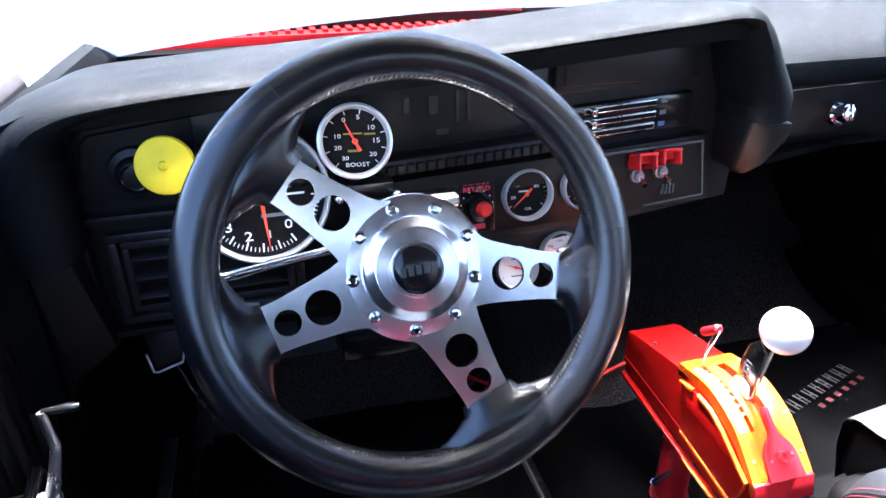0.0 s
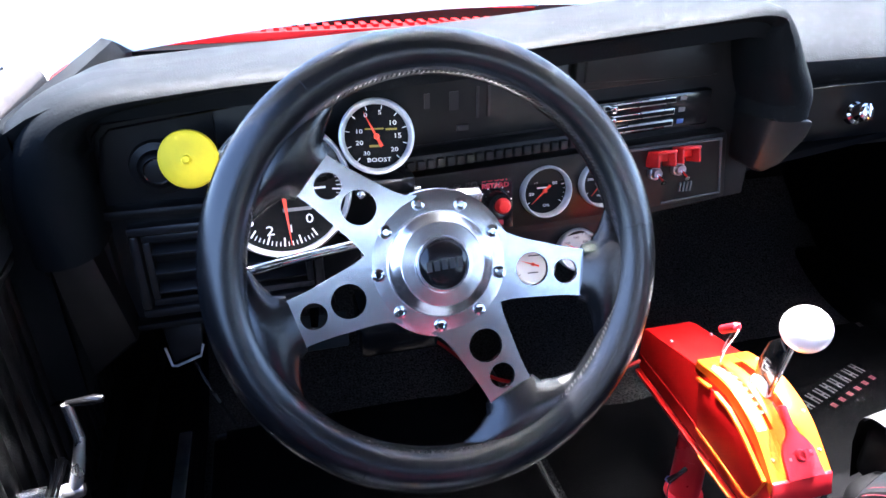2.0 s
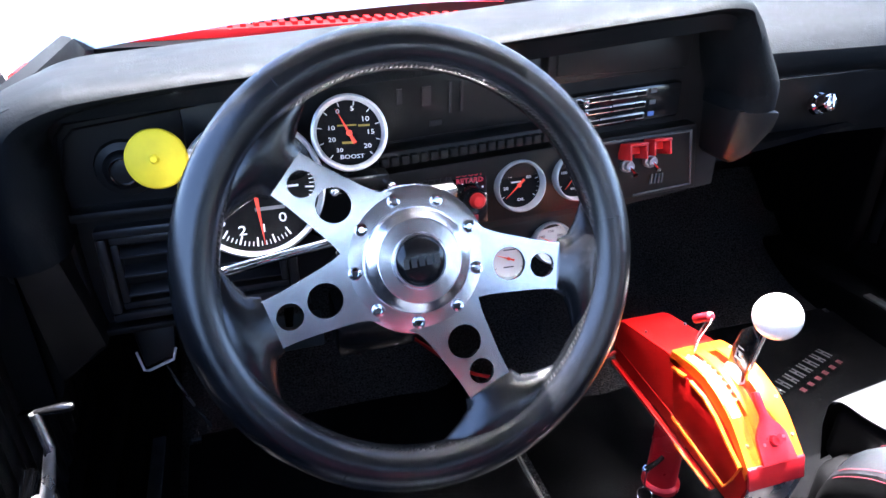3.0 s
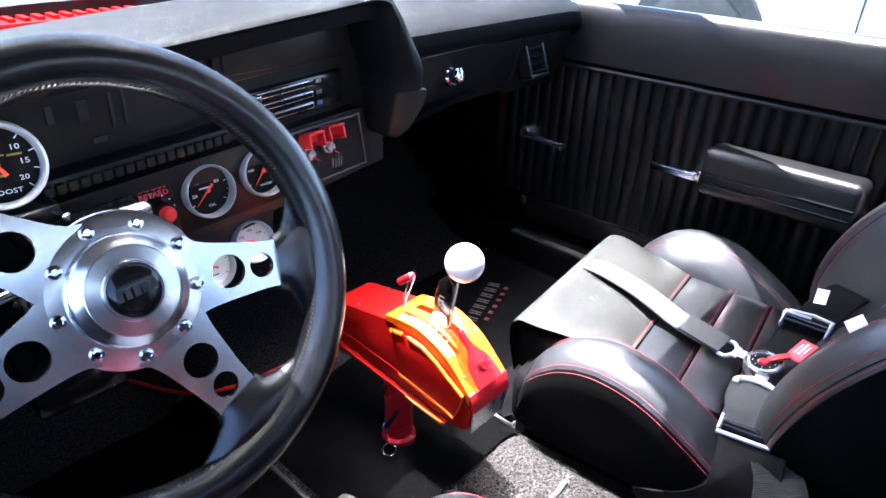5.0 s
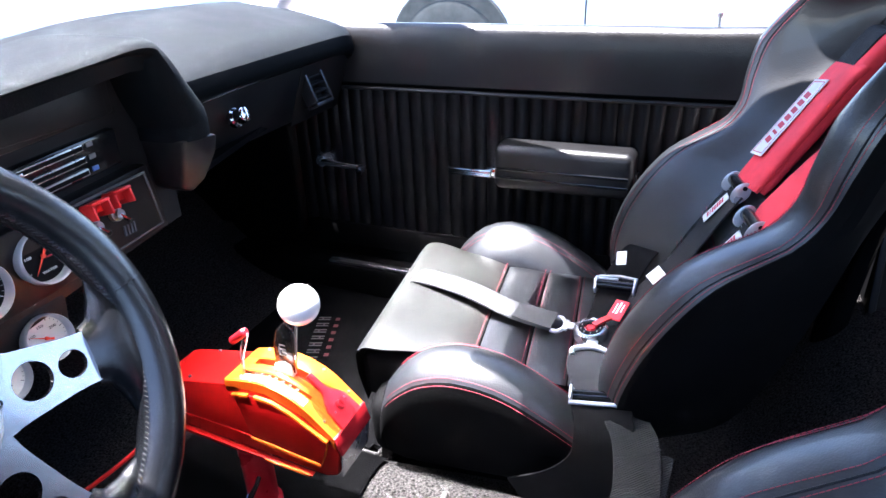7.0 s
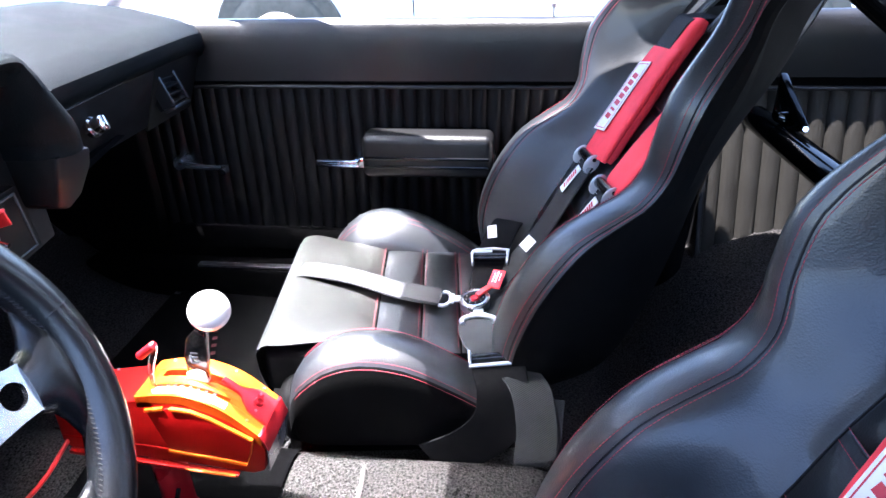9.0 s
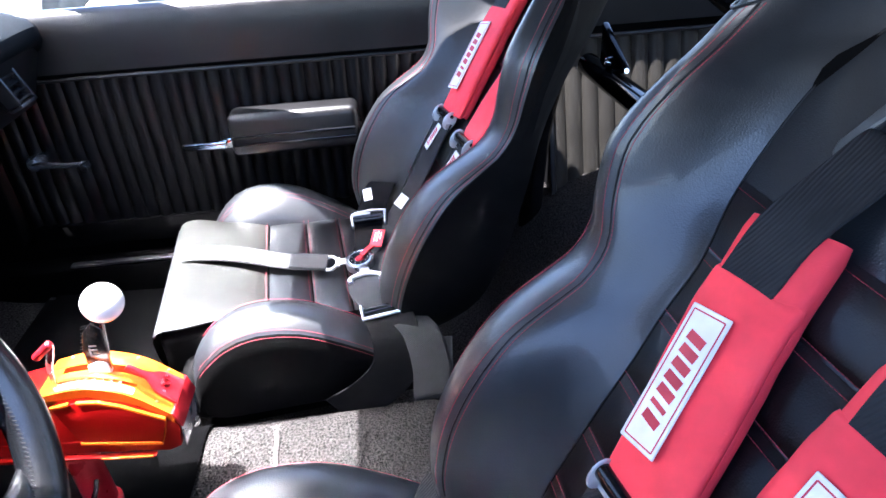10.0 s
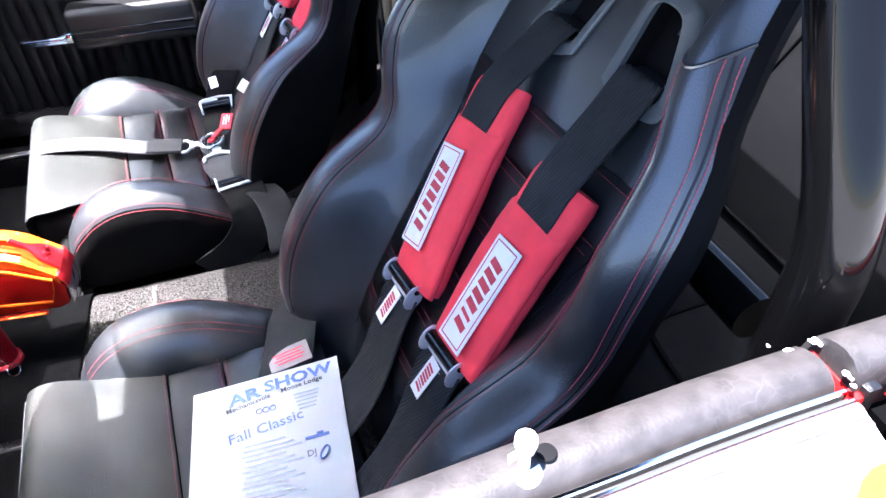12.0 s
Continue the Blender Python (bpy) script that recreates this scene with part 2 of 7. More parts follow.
def slab(corners, thick, direction, bevel=0.0):
    """A plate with the given corners (a ring of points), thick along direction."""
    bm = bmesh.new()
    a = [bm.verts.new(c) for c in corners]
    d = Vector(direction).normalized() * thick
    b = [bm.verts.new(Vector(c) + d) for c in corners]
    bm.faces.new(a)
    bm.faces.new(b[::-1])
    for i in range(len(a)):
        j = (i + 1) % len(a)
        bm.faces.new((a[i], a[j], b[j], b[i]))
    bmesh.ops.recalc_face_normals(bm, faces=bm.faces)
    if bevel:
        bmesh.ops.bevel(bm, geom=list(bm.edges), offset=bevel, segments=2, profile=0.5, affect="EDGES")
    return bm


def loft(bm, loops, cap=True, ring=True):
    rows = [[bm.verts.new(p) for p in loop] for loop in loops]
    n = len(rows[0])
    for a, b in zip(rows, rows[1:]):
        for i in range(n if ring else n - 1):
            j = (i + 1) % n
            bm.faces.new((a[i], a[j], b[j], b[i]))
    if cap and ring:
        bm.faces.new(rows[0][::-1])
        bm.faces.new(rows[-1])
    return bm


def smooth_path(points, n):
    """Catmull-Rom through the points, n steps a span."""
    p = [Vector(q) for q in points]
    p = [2 * p[0] - p[1]] + p + [2 * p[-1] - p[-2]]
    out = []
    for i in range(1, len(p) - 2):
        for k in range(n):
            t = k / n
            a, b, c, d = p[i - 1], p[i], p[i + 1], p[i + 2]
            out.append(0.5 * (2 * b + (c - a) * t + (2 * a - 5 * b + 4 * c - d) * t * t + (3 * b - a - 3 * c + d) * t ** 3))
    out.append(p[-2])
    return out


def tube(bm, points, r, sides=12, closed=False):
    """A round bar along points; r is a number or one for each point."""
    p = [Vector(q) for q in points]
    n = len(p)
    rs = r if isinstance(r, (list, tuple)) else [r] * n
    side = None
    loops = []
    for i in range(n):
        a, b = (p[i - 1], p[(i + 1) % n]) if closed else (p[max(0, i - 1)], p[min(n - 1, i + 1)])
        d = (b - a).normalized()
        if side is None:
            side = d.orthogonal().normalized()
        side = (side - d * side.dot(d)).normalized()
        up = d.cross(side)
        loops.append([p[i] + rs[i] * (math.cos(k * math.tau / sides) * side + math.sin(k * math.tau / sides) * up) for k in range(sides)])
    rows = [[bm.verts.new(q) for q in loop] for loop in loops]
    spans = list(zip(rows, rows[1:])) + ([(rows[-1], rows[0])] if closed else [])
    for a, b in spans:
        for k in range(sides):
            j = (k + 1) % sides
            bm.faces.new((a[k], a[j], b[j], b[k]))
    if not closed:
        bm.faces.new(rows[0][::-1])
        bm.faces.new(rows[-1])
    return bm


def lathe(bm, profile, m, sides=40):
    """Turns (radius, height) pairs round the local z axis of m."""
    rows = []
    for r, h in profile:
        if r < 1e-6:
            rows.append([bm.verts.new(m @ Vector((0, 0, h)))])
        else:
            rows.append([bm.verts.new(m @ Vector((r * math.cos(k * math.tau / sides), r * math.sin(k * math.tau / sides), h))) for k in range(sides)])
    for a, b in zip(rows, rows[1:]):
        for k in range(sides):
            j = (k + 1) % sides
            if len(a) == 1 and len(b) > 1:
                bm.faces.new((a[0], b[k], b[j]))
            elif len(b) == 1 and len(a) > 1:
                bm.faces.new((a[k], a[j], b[0]))
            elif len(a) > 1:
                bm.faces.new((a[k], a[j], b[j], b[k]))
    return bm


def ribbon(bm, points, sides, width, thick, n=6, widths=None):
    """A flat strap along points; sides gives the way across it, one for each point (or one for all)."""
    if not isinstance(sides[0], (tuple, list, Vector)):
        sides = [sides] * len(points)
    pts = smooth_path(points, n)
    cross = smooth_path(sides, n)
    loops = []
    for i, p in enumerate(pts):
        d = (pts[min(i + 1, len(pts) - 1)] - pts[max(i - 1, 0)]).normalized()
        s = cross[i] - d * cross[i].dot(d)
        s.normalize()
        up = s.cross(d)
        w, h = (table([(k / (len(widths) - 1), q) for k, q in enumerate(widths)], i / (len(pts) - 1)) if widths else width) / 2, thick / 2
        loops.append([p + s * w * 0.97 + up * h, p + s * w, p + s * w * 0.97 - up * h, p - s * w * 0.97 - up * h, p - s * w, p - s * w * 0.97 + up * h])
    return loft(bm, loops)


def stitches(bm, points, gap=0.0043, long=0.0037, r=0.00042):
    """A row of short thread stitches along points."""
    pts = [Vector(p) for p in points]
    lengths = [0.0]
    for a, b in zip(pts, pts[1:]):
        lengths.append(lengths[-1] + (b - a).length)

    def at(s):
        for i in range(len(pts) - 1):
            if lengths[i + 1] >= s:
                f = (s - lengths[i]) / max(1e-9, lengths[i + 1] - lengths[i])
                return pts[i].lerp(pts[i + 1], f)
        return pts[-1]

    s = 0.0
    while s + long < lengths[-1]:
        a, b = at(s), at(s + long)
        tube(bm, [a, a.lerp(b, 0.5), b], [r * 0.6, r, r * 0.6], sides=4)
        s += gap
    return bm


def table(rows, x):
    """Straight lines between (x, y) rows."""
    if x <= rows[0][0]:
        return rows[0][1]
    for (x0, y0), (x1, y1) in zip(rows, rows[1:]):
        if x <= x1:
            f = (x - x0) / (x1 - x0)
            return y0 + (y1 - y0) * f
    return rows[-1][1]


def eased(rows, x):
    """Like table, with a soft curve through the rows."""
    xs = [r[0] for r in rows]
    if x <= xs[0]:
        return rows[0][1]
    if x >= xs[-1]:
        return rows[-1][1]
    i = max(k for k in range(len(xs) - 1) if xs[k] <= x)

    def slope(k):
        if k in (0, len(xs) - 1):
            return 0.0 if len(xs) < 3 else ((rows[1][1] - rows[0][1]) / (xs[1] - xs[0]) if k == 0 else (rows[-1][1] - rows[-2][1]) / (xs[-1] - xs[-2]))
        return (rows[k + 1][1] - rows[k - 1][1]) / (xs[k + 1] - xs[k - 1])

    h = xs[i + 1] - xs[i]
    t = (x - xs[i]) / h
    a, b = rows[i][1], rows[i + 1][1]
    return (2 * t ** 3 - 3 * t * t + 1) * a + (t ** 3 - 2 * t * t + t) * h * slope(i) + (3 * t * t - 2 * t ** 3) * b + (t ** 3 - t * t) * h * slope(i + 1)


def facing(place, normal, up=(0, 0, 1)):
    """A pose at place whose z axis is normal and whose y axis points up."""
    z = Vector(normal).normalized()
    x = Vector(up).cross(z).normalized()
    y = z.cross(x)
    m = Matrix((x, y, z)).transposed().to_4x4()
    m.translation = place
    return m


def lettering(name, words, size, m, mat, parent, label="", align="CENTER", deep=0.0004, squeeze=1.0, bold=0.0):
    """Raised print of words, with the built-in font, in the plane of m."""
    cu = bpy.data.curves.new(name, "FONT")
    cu.body, cu.size, cu.align_x, cu.align_y, cu.extrude = words, size, align, "CENTER", deep
    cu.resolution_u, cu.offset = 2, size * bold
    ob = bpy.data.objects.new(name, cu)
    scene.collection.objects.link(ob)
    bpy.context.view_layer.update()
    me = bpy.data.meshes.new_from_object(ob.evaluated_get(bpy.context.evaluated_depsgraph_get()))
    bpy.data.objects.remove(ob)
    bpy.data.curves.remove(cu)
    bm = bmesh.new()
    bm.from_mesh(me)
    bpy.data.meshes.remove(me)
    bmesh.ops.transform(bm, matrix=m @ Matrix.Diagonal((squeeze, 1, 1, 1)), verts=bm.verts)
    return part(name, bm, mat, parent, label, smooth=False)


def bars(bm, m, rows):
    """Plain bars (x, y, width, height) in the plane of m."""
    for x, y, w, h in rows:
        box(bm, x - w / 2, x + w / 2, y - h / 2, y + h / 2, 0.0, 0.0006, m=m)
    return bm


def screw(bm, m, r=0.004, h=0.002):
    return lathe(bm, [(0, h), (r * 0.35, h), (r * 0.4, h * 0.5), (r * 0.75, h * 0.9), (r, h * 0.3), (r, -0.001)], m, 12)


# ---- the car's shell and what lies round it ----
def ground():
    bm = bmesh.new()
    loft(bm, [[(x, y, 0.0) for x in (-400, -20, -4, 4, 20, 400)] for y in (-400, -20, -4, 4, 20, 400)], cap=False, ring=False)
    tagged(part("ground", bm, ASPHALT, smooth=False), "pale sunlit concrete of a car park", "ground", kind="structure")


ground()


def floor_height(x, y):
    hump = 0.095 * (1 - eased([(0.0, 0.0), (0.11, 0.0), (0.20, 1.0), (0.3, 1.0)], abs(x)))
    z = 0.275 + hump
    rise = eased([(-1.2, 0.236), (-0.95, 0.236), (-0.88, 0.232), (-0.80, 0.212), (-0.71, 0.172), (-0.62, 0.085), (-0.53, 0.0), (0.5, 0.0)], y)
    z += rise * eased([(-0.2, 0.76), (-0.02, 0.76), (0.12, 1.0), (0.3, 1.0)], x)
    z += eased([(-0.5, 0.0), (0.45, 0.0), (0.62, 0.05), (0.80, 0.22)], y)
    return z


def car_floor():
    bm = bmesh.new()
    xs = [-0.72 + 1.44 * i / 60 for i in range(61)]
    ys = [-1.6 + 2.42 * i / 80 for i in range(81)]
    top = [[(x, y, floor_height(x, y) + 0.0015 * noise.noise(Vector((x * 40, y * 40, 0)))) for x in xs] for y in ys]
    loft(bm, top, cap=False, ring=False)
    bmesh.ops.solidify(bm, geom=list(bm.faces), thickness=-0.02)
    tagged(part("floor", bm, CARPET), "charcoal cut-pile carpet over the floor and tunnel", "carpet", kind="structure")
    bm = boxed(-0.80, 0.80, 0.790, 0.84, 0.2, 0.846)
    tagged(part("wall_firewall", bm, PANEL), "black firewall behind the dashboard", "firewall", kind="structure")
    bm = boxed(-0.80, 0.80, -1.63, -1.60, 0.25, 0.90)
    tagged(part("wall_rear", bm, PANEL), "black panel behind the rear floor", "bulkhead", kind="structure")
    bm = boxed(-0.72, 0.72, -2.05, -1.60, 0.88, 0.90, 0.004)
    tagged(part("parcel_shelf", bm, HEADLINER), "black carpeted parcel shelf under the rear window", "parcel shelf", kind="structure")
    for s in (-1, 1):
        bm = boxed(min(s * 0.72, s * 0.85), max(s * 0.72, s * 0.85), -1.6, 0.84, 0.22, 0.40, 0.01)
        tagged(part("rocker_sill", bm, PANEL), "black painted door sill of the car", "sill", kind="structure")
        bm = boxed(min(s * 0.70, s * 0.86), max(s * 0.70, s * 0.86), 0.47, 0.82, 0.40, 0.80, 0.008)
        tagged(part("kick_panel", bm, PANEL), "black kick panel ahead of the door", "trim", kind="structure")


car_floor()


def roof_shell():
    def roof_z(x, y):
        return 1.335 - 0.10 * (x / 0.62) ** 2 * 0.55 - 0.05 * ((y + 0.55) / 0.62) ** 2 * 0.6

    # unseen roof, shortened and unevenly narrowed so more light reaches the rear
    def half(y, s=1):
        if s > 0:
            return eased([(-1.2, 0.52), (-0.70, 0.525), (-0.57, 0.57), (-0.46, 0.615), (-0.36, 0.625), (0.1, 0.625)], y)
        return eased([(-1.2, 0.52), (-0.80, 0.525), (-0.64, 0.58), (-0.45, 0.625), (0.1, 0.625)], y)

    for name, mat, off, label in (("roof", RED_PAINT, 0.0, "red painted car roof"), ("ceiling", HEADLINER, -0.035, "black cloth headliner under the roof")):
        bm = bmesh.new()
        loft(bm, [[(half(-0.065 - 0.935 * j / 14, i) * i / 10, -0.065 - 0.935 * j / 14, roof_z(0.60 * i / 10, -0.065 - 0.935 * j / 14) + off) for i in range(-10, 11)] for j in range(15)], cap=False, ring=False)
        bmesh.ops.solidify(bm, geom=list(bm.faces), thickness=-0.012)
        tagged(part(name, bm, mat), label, "roof", kind="structure")
    for s in (-1, 1):
        # silver stands for glare over the pillar; thickened to shade the door
        bm = bmesh.new()
        tube(bm, smooth_path([(s * 0.625, -0.07, 1.255), (s * 0.735, 0.21, 1.13), (s * 0.85, 0.48, 0.97), (s * 0.91, 0.60, 0.87)], 6), 0.033, 12)
        tagged(part("windscreen_pillar", bm, SILVER), "silver pillar beside the windscreen, glare put into its colour", "pillar", kind="structure")
        bm = bmesh.new()
        tube(bm, [(s * half(y, s), y, roof_z(0.60, y) - 0.015) for y in [-0.06 - 0.94 * k / 10 for k in range(11)]], 0.026, 10)
        tagged(part("roof_rail", bm, PANEL), "black trimmed roof rail above the side window", "roof rail", kind="structure")
        bm = slab([(s * 0.53, -0.97, 1.27), (s * 0.73, -1.45, 0.88), (s * 0.70, -2.05, 0.88), (s * 0.56, -1.12, 1.24)], 0.04, (-s, 0, 0))
        tagged(part("rear_pillar", bm, PANEL), "broad black trimmed rear pillar of the roof", "pillar", kind="structure")
    bm = bmesh.new()
    tube(bm, [(x, -0.07, roof_z(x, -0.07) - 0.02) for x in [-0.6 + 0.12 * k for k in range(11)]], 0.026, 10)
    tagged(part("windscreen_header", bm, HEADLINER), "black trimmed header above the windscreen", "header", kind="structure")
    bm = bmesh.new()
    loft(bm, [[(x * (0.57 + 0.22 * f), -0.06 + 0.77 * f + 0.07 * (1 - x * x) * f, 1.30 - 0.055 * x * x - 0.40 * f) for x in [-1 + 0.2 * k for k in range(11)]] for f in [k / 8 for k in range(9)]], cap=False, ring=False)
    bmesh.ops.solidify(bm, geom=list(bm.faces), thickness=0.005)
    w = tagged(part("window_1", bm, TINTED), "lightly tinted curved windscreen", "windscreen", kind="structure")
    w.visible_shadow = False
    bm = bmesh.new()
    loft(bm, [[(x * (0.55 + 0.08 * f), -0.99 - 0.96 * f, 1.27 - 0.05 * x * x - 0.36 * f) for x in [-1 + 0.2 * k for k in range(11)]] for f in [k / 8 for k in range(9)]], cap=False, ring=False)
    bmesh.ops.solidify(bm, geom=list(bm.faces), thickness=0.005)
    w = tagged(part("window_2", bm, GLASS), "clear sloping rear window", "rear window", kind="structure")
    w.visible_shadow = False


roof_shell()


def visors():
    # unseen, added to cast shade; the driver's hangs deeper outboard to fit it
    for outline, label in (
            ([(-0.63, -0.085, 1.255), (-0.090, -0.085, 1.255), (-0.090, 0.022, 1.194), (-0.250, 0.022, 1.194), (-0.262, 0.125, 1.135), (-0.63, 0.125, 1.135)], "unseen visor added and stepped to shade the driver's cushion"),
            ([(0.185, -0.085, 1.255), (0.58, -0.085, 1.255), (0.58, 0.004, 1.204), (0.185, 0.004, 1.204)], "unseen visor added to shade the passenger seat")):
        xs = [p[0] for p in outline]
        v = thing("sun_visor", (sum(xs) / len(xs), -0.07, 1.24), label, "sun visor", "sun visors")
        part("panel", slab(outline, 0.014, (0, -0.5, -0.87), 0.004), HEADLINER, v)
        bm = bmesh.new()
        tube(bm, [(min(xs) + 0.02, -0.080, 1.242), (max(xs) - 0.02, -0.080, 1.242)], 0.006, 8)
        part("hinge_rod", bm, TUBE, v)


visors()


def bonnet():
    car = thing("car_bonnet", (0, 1.4, 0.86), "red painted bonnet seen through the windscreen", "bonnet")
    bm = bmesh.new()
    loft(bm, [[(x, 0.90 + 1.35 * f, 0.922 - 0.04 * (x / 0.8) ** 2 + 0.02 * math.exp(-((abs(x) - 0.36) / 0.1) ** 2) - 0.10 * f * f) for x in [-0.76 + 0.076 * k for k in range(21)]] for f in [k / 12 for k in range(13)]], cap=False, ring=False)
    bmesh.ops.solidify(bm, geom=list(bm.faces), thickness=-0.02)
    part("panel", bm, RED_PAINT, car)
    bm = boxed(-0.76, 0.76, 0.84, 0.895, 0.84, 0.862, 0.004)
    for k in range(60):
        box(bm, -0.70 + 1.4 * k / 60, -0.69 + 1.4 * k / 60, 0.845, 0.885, 0.862, 0.868)
    part("cowl_grille", bm, RED_PAINT, car, "red slotted cowl grille")
    for s in (-0.45, 0.15):
        bm = bmesh.new()
        tube(bm, smooth_path([(s, 0.84, 0.87), (s + 0.05, 0.83, 0.90), (s + 0.25, 0.80, 0.905), (s + 0.48, 0.79, 0.90)], 5), 0.006, 8)
        part("wiper", bm, STEEL, car, "steel wiper arm")
    for s in (-1, 1):
        bm = bmesh.new()
        loft(bm, [[(s * x, 0.86 + 1.4 * f, z - 0.08 * f * f - (0.05 if s < 0 else 0.0)) for x, z in ((0.765, 0.84), (0.80, 0.86), (0.86, 0.85), (0.90, 0.78), (0.92, 0.62), (0.92, 0.3))] for f in [k / 8 for k in range(9)]], cap=False, ring=False)
        bmesh.ops.solidify(bm, geom=list(bm.faces), thickness=0.01 * s)
        f = tagged(part("fender", bm, RED_PAINT), "red front wing of the car", "wing")
    bm = boxed(-0.9, 0.9, 2.24, 2.30, 0.25, 0.78, 0.02)
    tagged(part("grille", bm, PLASTIC), "dark front of the car", "grille")


bonnet()


def pleats(bm, x, s, y0, y1, z0, z1, pitch=0.029, deep=0.007):
    """Upright rolls of padded vinyl on the wall at x; s is the side of the car."""
    n = max(1, round((y1 - y0) / pitch))
    w = (y1 - y0) / n
    rows = []
    for k in range(n):
        for f in (0.0, 0.12, 0.3, 0.5, 0.7, 0.88):
            yy = y0 + (k + f) * w
            rows.append((yy, deep * math.sin(math.pi * f) ** 0.6 * (1 + 0.2 * noise.noise(Vector((k * 3.1, 0, 0))))))
    rows.append((y1, 0.0))
    zs = [z0 + (z1 - z0) * k / 8 for k in range(9)]
    loft(bm, [[(x - s * (d * (1 - 0.35 * (k / 8) ** 6) + 0.0015 * noise.noise(Vector((yy * 30, z * 12, 1)))), yy, z) for yy, d in rows] for k, z in enumerate(zs)], cap=False, ring=False)
    bmesh.ops.solidify(bm, geom=list(bm.faces), thickness=0.004 * s)
    return bm


def sill_roll(bm, s, x, y0, y1, z, wide, n=30):
    """The padded top of a door or quarter panel."""
    loops = []
    for k in range(n + 1):
        y = y0 + (y1 - y0) * k / n
        lump = 0.0025 * noise.noise(Vector((y * 9, s, 2)))
        ring = [(0.0, -0.115), (-0.003, -0.07), (-0.004, -0.045), (-0.003, -0.026), (0.0, -0.014), (0.004, -0.006), (0.010, -0.001 + lump), (0.017, 0.002 + lump), (wide * 0.60, 0.003 + lump), (wide * 0.78, 0.0015 + lump), (wide * 0.92, -0.003), (wide, -0.009), (wide + 0.002, -0.02), (wide, -0.05), (0.02, -0.115)]
        loops.append([(x + s * a, y, z + b) for a, b in ring])
    return loft(bm, loops)


def door(s, y0, y1, label):
    """A closed door; s is 1 on the passenger's side, -1 on the driver's. The inner face is at 0.71 from the middle."""
    d = thing("door_1" if s < 0 else "door_2", (s * 0.78, (y0 + y1) / 2, 0.40), label, "car door", kind="structure")
    skin = bmesh.new()
    lip = 0.749 if s > 0 else 0.757
    ring = [(lip, 0.890 if s > 0 else 0.880), (0.780, 0.880 if s > 0 else 0.876), (0.822, 0.85), (0.865, 0.72), (0.882, 0.58), (0.875, 0.42), (0.86, 0.30)]
    loft(skin, [[(s * a, y, z) for a, z in ring] for y in [y0 + (y1 - y0) * k / 24 for k in range(25)]], cap=False, ring=False)
    bmesh.ops.solidify(skin, geom=list(skin.faces), thickness=0.006 * s)
    part("outer_skin", skin, RED_PAINT, d, "glossy red door skin")
    part("inner_frame", boxed(min(s * 0.722, s * 0.772), max(s * 0.722, s * 0.745), y0, y1, 0.30, 0.86), PANEL, d)
    top = part("upper_panel", sill_roll(bmesh.new(), s, s * (0.700 if s > 0 else 0.697), y0 + 0.004, y1 - 0.004, 0.893, 0.033 if s > 0 else 0.039), OLD_VINYL if s < 0 else DOOR_VINYL, d, "padded black vinyl below the window")
    # only the top keeps the paler worn vinyl, the inner face is darker
    if s < 0:
        top.data.materials.append(DOOR_VINYL)
        for poly in top.data.polygons:
            if poly.center.z + d.location.z < 0.876:
                poly.material_index = 1
    part("pleated_panel", pleats(bmesh.new(), s * 0.712, s, y0 + 0.01, y1 - 0.01, 0.44, 0.764), DOOR_VINYL, d, "upright pleats of black vinyl")
    bm = bmesh.new()
    tube(bm, [(s * 0.704, y0 + 0.01 + (y1 - y0 - 0.02) * k / 30, 0.766 + 0.0012 * noise.noise(Vector((k * 1.3, 0, 0)))) for k in range(31)], 0.0045, 8)
    part("welt", bm, DOOR_VINYL, d)
    part("lower_panel", boxed(min(s * 0.702, s * 0.722), max(s * 0.702, s * 0.722), y0 + 0.01, y1 - 0.01, 0.385, 0.445, 0.006), MAT, d, "carpeted lower strip")
    strips = [(0.738, 0.005, WEATHERSTRIP, 0.889), (0.744, 0.004, CHROME, 0.893)]
    if s < 0:
        strips = [(0.7385, 0.0035, CHROME, 0.893), (0.7428, 0.002, WEATHERSTRIP, 0.889), (0.7455, 0.0025, CHROME, 0.893), (0.7486, 0.0062, PINKISH_RUBBER, 0.8938), (0.7556, 0.0030, STEEL_DULL, 0.8922), (0.7592, 0.0042, PINKISH_RUBBER, 0.8916)]
    for off, w, mat, high in strips:
        bm = loft(bmesh.new(), [[(s * (off + a * w), y, z) for a, z in ((0, 0.86), (0, high - 0.001), (0.25, high), (0.75, high), (1, high - 0.001), (1, 0.86))] for y in [y0 + 0.004 + (y1 - y0 - 0.008) * k / 24 for k in range(25)]])
        part("belt_strip", bm, mat, d)
    return d


def taper(ob):
    """Draws the driver's side in towards the rear, to fit the camera's view."""
    place = ob.location.y
    for ch in ob.children_recursive:
        for v in ch.data.vertices:
            v.co.x += eased([(-1.6, 0.03), (-0.70, 0.008), (-0.62, 0.005), (-0.55, 0.0), (-0.5, -0.003), (-0.44, -0.008), (-0.2, -0.018), (0.1, -0.03), (0.3, -0.045), (0.5, -0.055)], max(-1.6, min(0.5, v.co.y + place)))


DOOR_FRONT, DOOR_BACK = 0.46, -0.706
passenger_door = door(1, DOOR_BACK, DOOR_FRONT, "closed red car door with pleated black vinyl trim")
driver_door = door(-1, DOOR_BACK, DOOR_FRONT, "closed red car door with a worn vinyl window sill")


